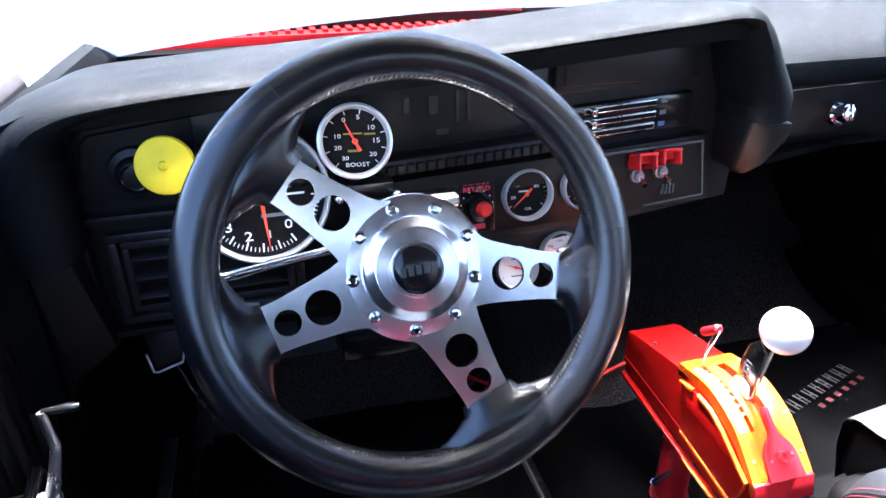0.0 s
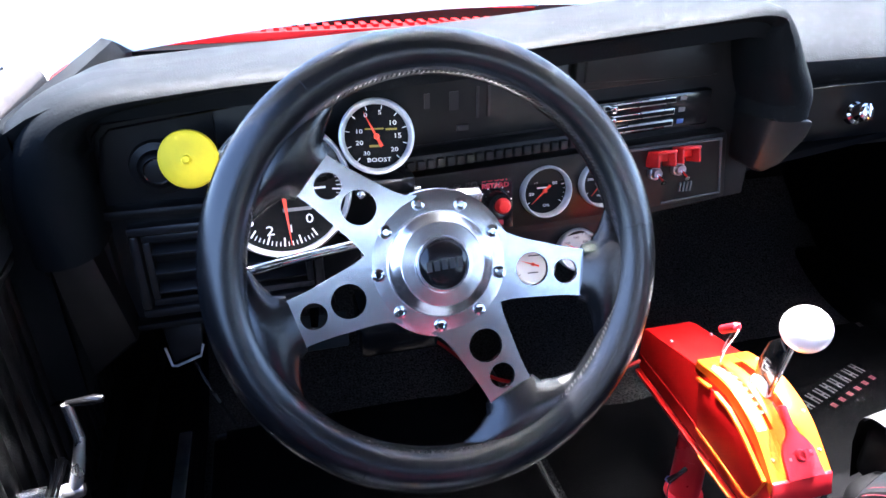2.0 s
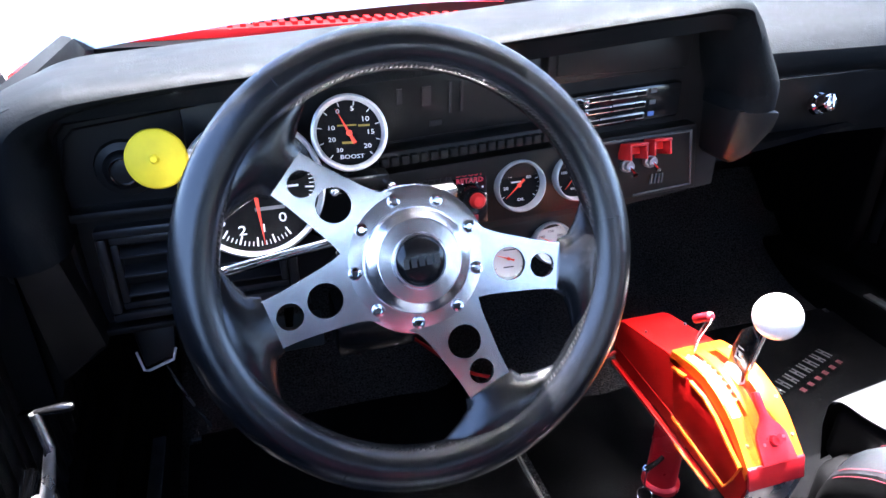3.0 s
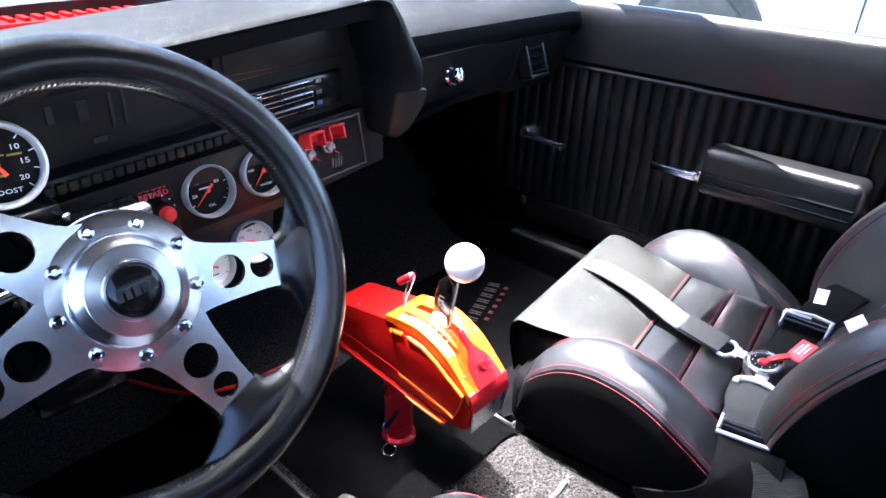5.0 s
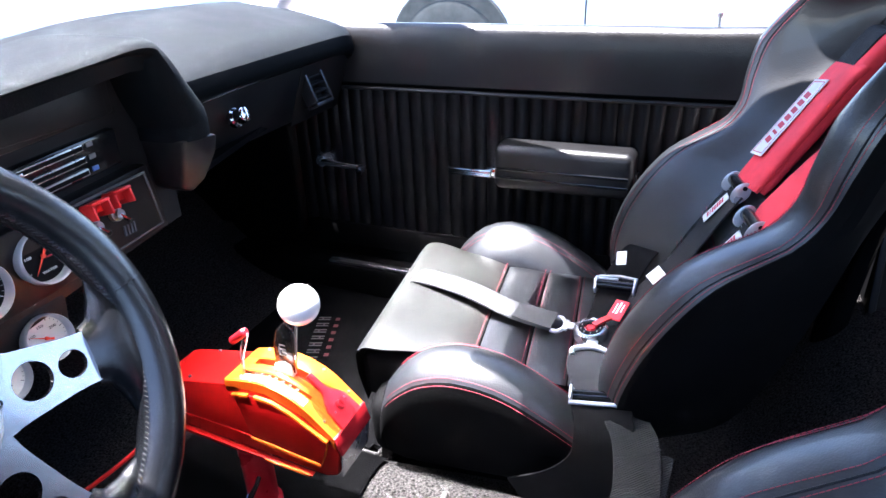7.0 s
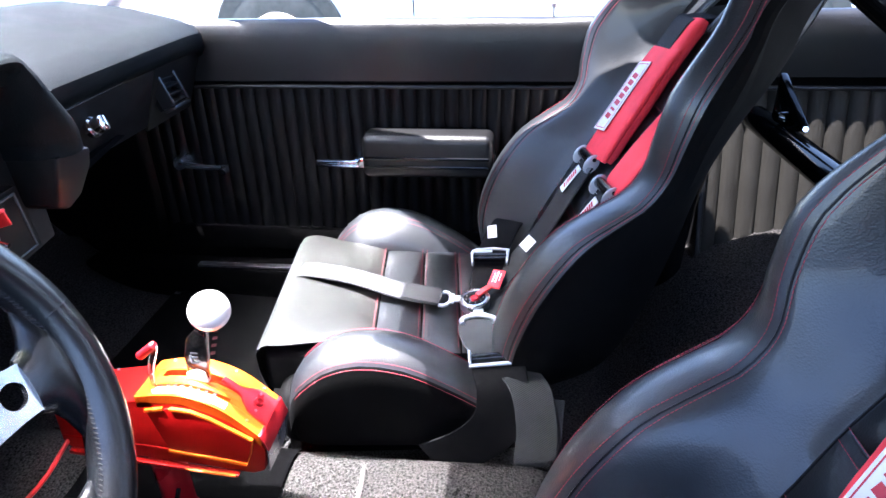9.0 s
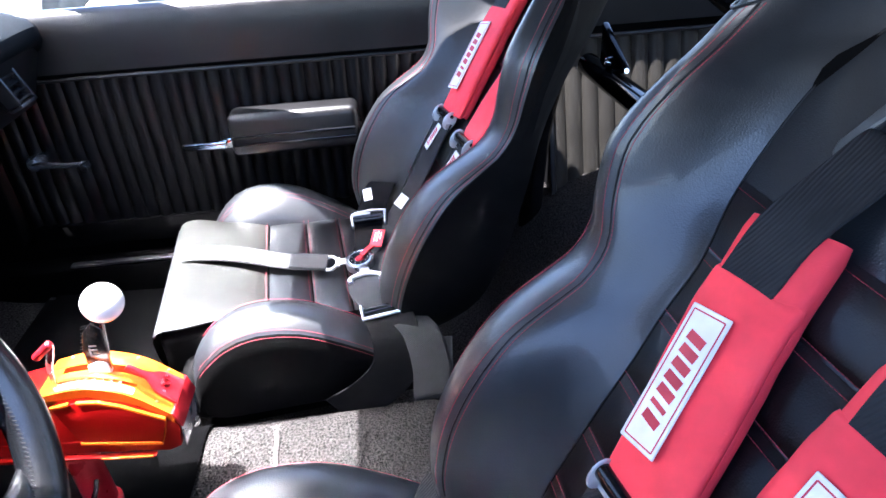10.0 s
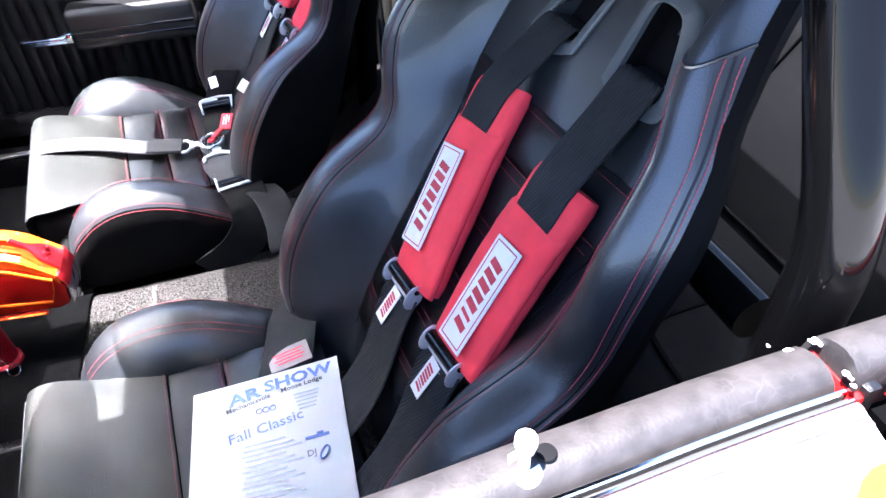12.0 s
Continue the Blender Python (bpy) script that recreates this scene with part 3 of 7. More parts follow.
def door_fittings(d, s):
    armrest = boxed(min(s * 0.632, s * 0.703), max(s * 0.632, s * 0.703), -0.312, -0.046, 0.596, 0.684, 0.016, 4)
    for v in armrest.verts:
        if v.co.z > 0.66:
            v.co.x += s * 0.003 * math.sin((v.co.y + 0.18) * 11) ** 2
    a = part("armrest", armrest, DOOR_VINYL, d, "padded black armrest")
    for z in (0.640, 0.622):
        bm = boxed(min(s * 0.6285, s * 0.634), max(s * 0.6285, s * 0.634), -0.304, -0.054, z - 0.003, z + 0.003, 0.0015)
        part("rib", bm, PLASTIC_SHINY, a)
    part("base_plate", boxed(min(s * 0.668, s * 0.704), max(s * 0.668, s * 0.704), -0.318, -0.040, 0.584, 0.640, 0.008), PLASTIC, d)
    bm = boxed(min(s * 0.674, s * 0.684), max(s * 0.674, s * 0.684), -0.028, 0.064, 0.602, 0.618, 0.003)
    for k in range(3):
        box(bm, min(s * 0.672, s * 0.676), max(s * 0.672, s * 0.676), -0.024, 0.060, 0.604 + 0.0048 * k, 0.6065 + 0.0048 * k, 0.0008)
    box(bm, min(s * 0.682, s * 0.706), max(s * 0.682, s * 0.706), -0.040, -0.018, 0.599, 0.621, 0.003)
    part("door_handle", bm, CHROME, d, "chrome paddle handle")
    if s > 0:
        hub, knob = Vector((0.700, 0.372, 0.602)), Vector((0.668, 0.258, 0.600))
    else:
        hub, knob = Vector((-0.683, 0.032, 0.604)), Vector((-0.655, 0.048, 0.686))
    bm = bmesh.new()
    k = 1.0 if s > 0 else 0.45
    lathe(bm, [(0, 0.026), (0.012 * k, 0.026), (0.016 * k, 0.018), (0.018 * k, 0.0), (0.018 * k, -0.04)], facing(hub, (-s, 0, 0)), 20)
    a = hub + Vector((-s * 0.018, 0, 0))
    tube(bm, [a, a.lerp(knob, 0.2) + Vector((-s * 0.004, 0, 0)), a.lerp(knob, 0.6) + Vector((-s * 0.008, 0, 0)), knob], [0.009, 0.008, 0.006, 0.0055] if s > 0 else [0.006, 0.0055, 0.0045, 0.0045], 10)
    crank = part("window_crank", bm, STEEL, d, "chrome window crank")
    bm = bmesh.new()
    lathe(bm, [(0, 0.030), (0.007 * k, 0.029), (0.010 * k, 0.022), (0.008 * k, 0.010), (0.006 * k, 0.0)], facing(knob, (-s, 0, 0)), 16)
    part("knob", bm, CHROME if s > 0 else PLASTIC_SHINY, crank)
    if s > 0:
        bm = bmesh.new()
        tube(bm, [(0.735, -0.42, 0.88), (0.735, -0.42, 0.912)], 0.0035, 8)
        lathe(bm, [(0, 0.008), (0.006, 0.006), (0.006, 0.0), (0.003, -0.004)], facing((0.735, -0.42, 0.912), (0, 0, 1), (0, 1, 0)), 12)
        part("lock_pin", bm, SILVER, d)


door_fittings(passenger_door, 1)
door_fittings(driver_door, -1)


def quarter(s):
    q = thing("wall_quarter_1" if s < 0 else "wall_quarter_2", (s * 0.78, -1.2, 0.40), "rear quarter panel of the car with pleated black vinyl trim", "quarter panel", kind="structure")
    skin = bmesh.new()
    ring = [(0.752, 0.900), (0.782, 0.893), (0.830, 0.85), (0.88, 0.72), (0.89, 0.58), (0.88, 0.42), (0.865, 0.28)]
    loft(skin, [[(s * a, y, z) for a, z in ring] for y in (-2.6, -1.7, DOOR_BACK - 0.008)], cap=False, ring=False)
    bmesh.ops.solidify(skin, geom=list(skin.faces), thickness=0.006 * s)
    part("outer_skin", skin, RED_PAINT, q, "glossy red rear quarter skin")
    part("jamb", boxed(min(s * 0.722, s * 0.775), max(s * 0.722, s * 0.748), -1.60, DOOR_BACK - 0.03, 0.28, 0.86), PANEL, q)
    part("upper_panel", sill_roll(bmesh.new(), s, s * 0.700, -1.60, DOOR_BACK - 0.006, 0.902, 0.038), OLD_VINYL if s < 0 else DOOR_VINYL, q)
    bm = pleats(bmesh.new(), s * 0.712, s, -1.60, -0.72, 0.42, 0.764, 0.036, 0.009)
    for v in bm.verts:
        v.co.x -= s * 0.10 * (0.764 - v.co.z) / 0.344
    part("pleated_panel", bm, SUNLIT_QUARTER_VINYL, q, "upright pleats of black vinyl")
    bm = slab([(s * 0.605, -0.716, 0.29), (s * 0.605, -0.716, 0.45), (s * 0.700, -0.716, 0.77), (s * 0.700, -0.716, 0.89), (s * 0.745, -0.716, 0.89), (s * 0.745, -0.716, 0.29)], 0.012, (0, -1, 0), 0.003)
    part("front_return", bm, DOOR_VINYL, q)
    part("jamb_trim", boxed(min(s * 0.703, s * 0.745), max(s * 0.703, s * 0.745), -0.718, DOOR_BACK - 0.004, 0.29, 0.885, 0.004), RED_PAINT if s < 0 else DOOR_VINYL, q)
    bm = bmesh.new()
    tube(bm, [(s * 0.704, -0.72 - 0.88 * k / 20, 0.766) for k in range(21)], 0.0045, 8)
    part("welt", bm, DOOR_VINYL, q)
    return q


def tail():
    # unseen, added so that no light enters from behind
    t = thing("car_tail", (0, -2.3, 0.6), "unseen red tail added to close the car behind", "car tail")
    bm = bmesh.new()
    loft(bm, [[(x, -1.98 - 0.62 * f, 0.905 - 0.03 * f * f - 0.01 * (x / 0.74) ** 2) for x in [-0.745 + 0.149 * k for k in range(11)]] for f in [k / 6 for k in range(7)]], cap=False, ring=False)
    bmesh.ops.solidify(bm, geom=list(bm.faces), thickness=-0.015)
    part("boot_lid", bm, RED_PAINT, t, "red boot lid")
    part("tail_panel", boxed(-0.86, 0.86, -2.61, -2.585, 0.30, 0.86, 0.01), RED_PAINT, t, "red tail panel")


tail()
quarter(1)
taper(quarter(-1))
taper(driver_door)


# ---- dashboard ----
def dz(x):
    return 0.055 * (x + 0.3)


def at_dash(x, y, z):
    return Vector((x, y, z + dz(x)))


def lean(bm):
    for v in bm.verts:
        v.co.z += dz(v.co.x)
    return bm


dash = thing("dashboard", (-0.05, 0.45, 0.70), "black vinyl padded dashboard with a deep hood over the instruments", "dashboard")


def dashboard():
    # the hood's lip, an arch in the plane facing the driver
    # its middle number is how thick the roll is there
    lip = smooth_path([(-0.724, 1.70, 0.780), (-0.723, 1.70, 0.850), (-0.706, 1.50, 0.905), (-0.658, 0.95, 0.934), (-0.56, 0.52, 0.9385), (-0.30, 0.44, 0.9405), (-0.06, 0.44, 0.947), (0.036, 0.60, 0.950), (0.070, 1.0, 0.932), (0.100, 1.40, 0.888), (0.122, 1.55, 0.850), (0.124, 1.55, 0.820)], 8)
    ring = [(0.001, 0.192), (-0.001, 0.176), (-0.005, 0.164), (-0.011, 0.156), (-0.018, 0.153), (-0.025, 0.156), (-0.031, 0.164), (-0.035, 0.177), (-0.037, 0.195), (-0.037, 0.235), (-0.002, 0.32), (0.001, 0.24)]
    loops = []
    for i, p in enumerate(lip):
        d = lip[min(i + 1, len(lip) - 1)] - lip[max(0, i - 1)]
        d = Vector((d.x, 0, d.z)).normalized()
        n = Vector((-d.z, 0, d.x))
        loops.append([Vector((p.x + n.x * a * p.y, b, p.z + n.z * a * p.y)) for a, b in ring])
    part("hood", lean(loft(bmesh.new(), loops)), VINYL, dash, "grained black vinyl hood")
    # the pad on top, from the hood back to the windscreen
    bm = bmesh.new()
    loops = []
    for k in range(41):
        x = -0.752 + 0.837 * k / 40
        f = eased([(-0.752, 0.060), (-0.735, 0.040), (-0.712, 0.022), (-0.69, 0.010), (-0.655, 0.0), (-0.6, -0.002), (-0.3, -0.002), (0.0, -0.010), (0.03, -0.010), (0.062, 0.0), (0.085, 0.03)], x)
        ys = [0.165, 0.19, 0.24, 0.32, 0.42, 0.52, 0.64, 0.80]
        hs = [0.929, 0.936, 0.9375, 0.931, 0.918, 0.900, 0.876, 0.850]
        loops.append([(x, y, h - f) for y, h in zip(ys, hs)] + [(x, 0.80, 0.83 - f), (x, 0.175, 0.905 - f)])
    part("top_pad", lean(loft(bm, loops)), VINYL, dash, "sunlit grained vinyl top")
    bm = bmesh.new()
    loft(bm, [[(-0.706 - a, y, z) for a, z in ((0.0, 0.60), (0.0, 0.885), (0.010, 0.893), (0.028, 0.878), (0.041, 0.845), (0.046, 0.78), (0.046, 0.60))] for y in (0.172, 0.165, 0.17, 0.20, 0.30, 0.42, 0.80)])
    part("end_roll", bm, VINYL, dash, "rounded outer end of the pad")
    bm = bmesh.new()
    loops = []
    for k in range(31):
        x = 0.03 + 0.672 * k / 30
        droop = eased([(0.03, 0.0), (0.60, 0.0), (0.68, 0.006), (0.702, 0.022)], x)
        prof = [(0.285, 0.842), (0.270, 0.850), (0.262, 0.864), (0.263, 0.882), (0.276, 0.896), (0.31, 0.907), (0.40, 0.916), (0.52, 0.918), (0.64, 0.914), (0.80, 0.893), (0.80, 0.84), (0.32, 0.835)]
        # raised towards the windscreen on its outer half to fit the camera's view
        swell = eased([(0.03, 0.0), (0.12, 0.1), (0.34, 1.0), (0.72, 1.0)], x)
        loops.append([(x, y + droop * 0.6, z - droop + (0.026 * swell * eased([(0.26, 0.0), (0.31, 0.10), (0.40, 0.55), (0.52, 1.0), (0.64, 1.0), (0.80, 0.6)], y) if z > 0.86 else 0.0)) for y, z in prof])
    part("passenger_pad", loft(bm, loops), VINYL, dash, "smooth padded vinyl top")
    bm = slab([at_dash(-0.70, 0.232, 0.655), at_dash(0.105, 0.232, 0.70), at_dash(0.105, 0.232, 0.80), at_dash(0.075, 0.232, 0.86), at_dash(0.03, 0.232, 0.93), at_dash(-0.67, 0.232, 0.925), at_dash(-0.70, 0.232, 0.88)], 0.03, (0, 1, 0))
    part("fascia", bm, PLASTIC, dash, "dull black plastic instrument fascia", smooth=False)
    # framing line inside the hood
    bm = bmesh.new()
    tube(bm, [at_dash(*p) for p in [(-0.682, 0.226, 0.780), (-0.676, 0.226, 0.800), (-0.656, 0.226, 0.882), (-0.646, 0.226, 0.893), (-0.50, 0.226, 0.903), (0.02, 0.226, 0.908)]], 0.0020, 6)
    tube(bm, [at_dash(*p) for p in [(-0.676, 0.224, 0.780), (-0.669, 0.224, 0.800), (-0.650, 0.224, 0.878), (-0.640, 0.224, 0.887), (-0.50, 0.224, 0.897)]], 0.0012, 6)
    part("trim_line", bm, PLASTIC_SHINY, dash)
    # right-hand cheek below the hood
    bm = slab([(0.068, 0.164, 0.842), (0.123, 0.158, 0.838), (0.120, 0.162, 0.815), (0.102, 0.172, 0.782), (0.085, 0.182, 0.768), (0.074, 0.19, 0.775)], 0.07, (0, 1, 0), 0.005)
    part("cheek", bm, PLASTIC, dash)
    # left-hand end below the hood
    bm = slab([(-0.715, 0.165, 0.768), (-0.672, 0.175, 0.775), (-0.655, 0.20, 0.64), (-0.71, 0.20, 0.60)], 0.10, (0, 1, 0), 0.006)
    part("end_panel", bm, PLASTIC, dash)
    # instrument cluster: a deep window with a smoked lens
    bm = lean(boxed(-0.545, -0.160, 0.226, 0.240, 0.826, 0.907, 0.006))
    cluster = part("instrument_lens", bm, PLASTIC, dash, "unlit instrument cluster behind a dark lens")
    for x, z, w, h in ((-0.325, 0.876, 0.006, 0.016), (-0.295, 0.873, 0.010, 0.020), (-0.268, 0.868, 0.003, 0.034), (-0.255, 0.868, 0.003, 0.034), (-0.285, 0.842, 0.014, 0.006), (-0.36, 0.86, 0.003, 0.02), (-0.40, 0.85, 0.02, 0.004)):
        part("faint_mark", lean(boxed(x - w / 2, x + w / 2, 0.2245, 0.226, z - h / 2, z + h / 2)), FAINT_GREY, cluster)
    bm = lean(boxed(-0.555, -0.150, 0.205, 0.235, 0.808, 0.824, 0.004))
    for k in range(20):
        box(bm, -0.375 + 0.011 * k, -0.367 + 0.011 * k, 0.199, 0.209, 0.809 + dz(-0.37 + 0.011 * k), 0.819 + dz(-0.37 + 0.011 * k), 0.0012)
    part("ribbed_ledge", bm, PLASTIC, dash, "black ledge with short ribs")
    # blanked radio opening and the heater slides
    bm = lean(boxed(-0.156, 0.030, 0.220, 0.236, 0.866, 0.915, 0.004))
    box(bm, -0.146, 0.018, 0.217, 0.224, 0.871 + dz(-0.06), 0.908 + dz(-0.06), 0.002)
    part("radio_blank", bm, PLASTIC, dash, "blank plate over the radio opening")
    bm = lean(boxed(-0.150, 0.026, 0.222, 0.238, 0.806, 0.850, 0.004))
    heater = part("heater_control", bm, PLASTIC_SHINY, dash, "heater control with three slides")
    for k, z in enumerate((0.843, 0.829, 0.815)):
        bm = lean(boxed(-0.118, -0.024, 0.2195, 0.2225, z - 0.0038, z + 0.0038, 0.0008))
        part("slot_frame", bm, STEEL, heater)
        bm = lean(boxed(-0.116, -0.026, 0.2185, 0.2205, z - 0.0022, z + 0.0022))
        part("slot", bm, GAUGE_BLACK, heater)
        bm = lean(boxed(-0.112, -0.106, 0.209, 0.221, z - 0.004, z + 0.004, 0.001))
        part("slide_knob", bm, CHROME, heater)
        bm = lean(boxed(-0.018, -0.010, 0.2205, 0.2225, z - 0.002, z + 0.003))
        part("legend", bm, (PRINT_GREY, PRINT_GREY, PRINT_BLUE)[k], heater)
    # lower switch panel
    bm = lean(slab([(-0.345, 0.226, 0.708), (0.076, 0.226, 0.701), (0.050, 0.212, 0.797), (-0.345, 0.212, 0.797)], 0.03, (0, 1, 0), 0.004))
    sp = part("switch_panel", bm, PLASTIC, dash, "black lower panel with gauges and switches")
    bm = bmesh.new()
    tube(bm, [at_dash(*p) for p in [(0.042, 0.2125, 0.789), (0.064, 0.2245, 0.710), (-0.02, 0.2250, 0.708)]], 0.0018, 6)
    tube(bm, [at_dash(*p) for p in [(-0.10, 0.2112, 0.791), (0.042, 0.2112, 0.789)]], 0.0018, 6)
    part("panel_edge", bm, SATIN, sp)
    bm = bmesh.new()
    for i in range(10):
        for j in range(5):
            x, z = -0.338 + 0.0068 * i + 0.0034 * (j % 2), 0.776 - 0.006 * j
            box(bm, x, x + 0.0058, 0.2115 + 0.0009 * j, 0.2145 + 0.0009 * j, z + dz(x), z + 0.005 + dz(x), 0.0006, 1)
    part("woven_inlay", bm, CARBON, sp, "carbon-weave inlay")
    bm = bmesh.new()
    for k in range(4):
        box(bm, 0.000 + 0.005 * k, 0.0025 + 0.005 * k, 0.2195, 0.2225, 0.722 + dz(0), 0.735 + dz(0), m=None)
    part("scuff_emblem", bm, SATIN, sp)
    # glove box
    bm = slab([(0.11, 0.285, 0.842), (0.520, 0.285, 0.842), (0.520, 0.325, 0.735), (0.14, 0.325, 0.735)], 0.02, (0, 1, 0.3), 0.004)
    g = part("glovebox_door", bm, PLASTIC, dash, "closed black glovebox door")
    bm = bmesh.new()
    tube(bm, [(0.125, 0.279, 0.8405), (0.25, 0.279, 0.8435), (0.505, 0.279, 0.8500)], 0.0016, 6)
    part("bright_strip", bm, STEEL, g)
    bm = bmesh.new()
    m = facing((0.322, 0.292, 0.798), (0, -0.94, 0.34))
    lathe(bm, [(0, 0.022), (0.008, 0.0225), (0.0125, 0.020), (0.0135, 0.012), (0.012, 0.004), (0.016, 0.002), (0.016, -0.006)], m, 24)
    box(bm, -0.002, 0.002, -0.011, 0.011, 0.022, 0.026, 0.0008, m=m)
    part("lock_button", bm, CHROME, g, "round chrome push lock")
    bm = slab([(0.522, 0.285, 0.842), (0.70, 0.285, 0.842), (0.70, 0.33, 0.725), (0.522, 0.33, 0.725)], 0.03, (0, 1, 0.3), 0.003)
    part("side_fascia", bm, PLASTIC, dash)
    vent(dash, Vector((0.566, 0.292, 0.803)), 0.062, 0.088, (0, -0.93, 0.36), 5)
    bm = bmesh.new()
    for x0, x1, z0, z1 in ((-0.668, -0.440, 0.789, 0.800), (-0.668, -0.440, 0.655, 0.664), (-0.672, -0.662, 0.655, 0.798)):
        box(bm, x0, x1, 0.214, 0.236, z0 + dz(-0.555) + 0.002, z1 + dz(-0.555) + 0.002, 0.004)
    part("vent_surround", bm, PLASTIC, dash, "raised black border round the vent")
    vent(dash, Vector((-0.548, 0.222, 0.727 + dz(-0.555))), 0.196, 0.106, (0, -1, 0.05), 3)
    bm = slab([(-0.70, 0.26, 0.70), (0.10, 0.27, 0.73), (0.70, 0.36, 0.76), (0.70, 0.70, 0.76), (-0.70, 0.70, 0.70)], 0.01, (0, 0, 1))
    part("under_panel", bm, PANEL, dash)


def vent(parent, c, w, h, normal, n):
    m = facing(c, normal)
    bm = bmesh.new()
    t = 0.010 if w > 0.1 else 0.008
    for x0, x1, y0, y1 in ((-w / 2, w / 2, h / 2 - t, h / 2), (-w / 2, w / 2, -h / 2, -h / 2 + t), (-w / 2, -w / 2 + t, -h / 2 + t, h / 2 - t), (w / 2 - t, w / 2, -h / 2 + t, h / 2 - t)):
        box(bm, x0, x1, y0, y1, -0.02, 0.008, 0.003, m=m)
    v = part("air_vent", bm, SLAT, parent, "black slatted air vent")
    if w > 0.1:
        bm = bmesh.new()
        a, e = t + 0.0015, 0.008
        for x0, x1, y0, y1 in ((-w / 2 + a, w / 2 - a, h / 2 - a - e, h / 2 - a), (-w / 2 + a, w / 2 - a, -h / 2 + a, -h / 2 + a + e), (-w / 2 + a, -w / 2 + a + e, -h / 2 + a + e, h / 2 - a - e), (w / 2 - a - e, w / 2 - a, -h / 2 + a + e, h / 2 - a - e)):
            box(bm, x0, x1, y0, y1, -0.02, 0.003, 0.002, m=m)
        part("inner_frame", bm, SLAT, v, "stepped inner frame")
        t = a + e
    # solid black block in place of the shade behind the slats
    part("cavity", box(bmesh.new(), -w / 2 + t * 0.8, w / 2 - t * 0.8, -h / 2 + t * 0.8, h / 2 - t * 0.8, -0.03, -0.012, m=m), GAUGE_BLACK, v)
    for k in range(n):
        y = -h / 2 + t + (h - 2 * t) * (k + 0.5) / n
        tilt = m @ Matrix.Translation((0, y, 0.0)) @ Matrix.Rotation(radians(28), 4, "X")
        part("slat", box(bmesh.new(), -w / 2 + t, w / 2 - t, -0.0015, 0.0015, -0.010, 0.006, 0.0008, m=tilt), SLAT, v)


dashboard()


# ---- gauges ----
def gauge(name, label, c, normal, r, face, marks, needle, span, ticks=24, deep=0.05, printed=PRINT, up=(0, 0, 1), group="", rim=0.115, reach=0.72):
    """marks: (words, x, y, size, material) on the dial in units of its radius. needle: degrees, its way from the middle. span: the degrees of the scale's ends."""
    m = facing(c, normal, up)
    g = thing(name, c, label, "gauge", group)
    bm = bmesh.new()
    lathe(bm, [(0, -deep), (r * 0.80, -deep), (r * 0.92, -deep * 0.8), (r * 0.96, -0.008), (r * 0.96, -0.004)], m)
    part("housing", bm, SATIN if deep > 0.03 else PLASTIC, g)
    bm = bmesh.new()
    lathe(bm, [(r * 0.97, -0.008), (r * 1.0, -0.004), (r * 1.0, 0.003), (r * 0.975, 0.007), (r * (1 - rim * 0.5), 0.008), (r * (1 - rim * 0.85), 0.006), (r * (1 - rim), 0.001), (r * (1 - rim * 1.05), -0.005)], m, 56)
    part("bezel", bm, SILVER, g, "bright metal bezel")
    bm = bmesh.new()
    lathe(bm, [(0, -0.0048), (r * (1 - rim * 0.9), -0.0048), (r * (1 - rim * 0.9), -0.006)], m, 48)
    part("dial", bm, face, g)
    bm = bmesh.new()
    for k in range(ticks + 1):
        a = radians(span[0] + (span[1] - span[0]) * k / ticks)
        big = k % 4 == 0 or ticks < 10
        t = m @ Matrix.Rotation(a, 4, "Z") @ Matrix.Translation((0, 0, -0.0046))
        box(bm, r * (0.72 if big else 0.78), r * 0.845, -r * (0.011 if big else 0.005), r * (0.011 if big else 0.005), 0.0, 0.0004, m=t)
    part("scale", bm, printed, g)
    for words, x, y, size, mat in marks:
        t = m @ Matrix.Translation((x * r, y * r, -0.0044))
        if words.startswith("|"):
            part("marking", bars(bmesh.new(), t, [(0, 0, size * r, float(words[1:]) * r)]), mat, g)
        else:
            lettering("marking", words, size * r * 0.80, t, mat, g, deep=0.0002, squeeze=1.3)
    t = m @ Matrix.Rotation(radians(needle), 4, "Z") @ Matrix.Translation((0, 0, -0.0034))
    bm = bmesh.new()
    a = [bm.verts.new(t @ Vector(p)) for p in ((-r * 0.30, -r * 0.05, 0), (0.0, -r * 0.034, 0), (r * reach, 0, 0), (0.0, r * 0.034, 0), (-r * 0.30, r * 0.05, 0))]
    b = [bm.verts.new(v.co + t.to_3x3() @ Vector((0, 0, 0.001))) for v in a]
    bm.faces.new(a[::-1])
    bm.faces.new(b)
    for i in range(5):
        bm.faces.new((a[i], a[(i + 1) % 5], b[(i + 1) % 5], b[i]))
    lathe(bm, [(0, 0.003), (r * 0.07, 0.003), (r * 0.08, 0.0)], t, 16)
    part("needle", bm, NEEDLE, g, "orange needle")
    return g, m


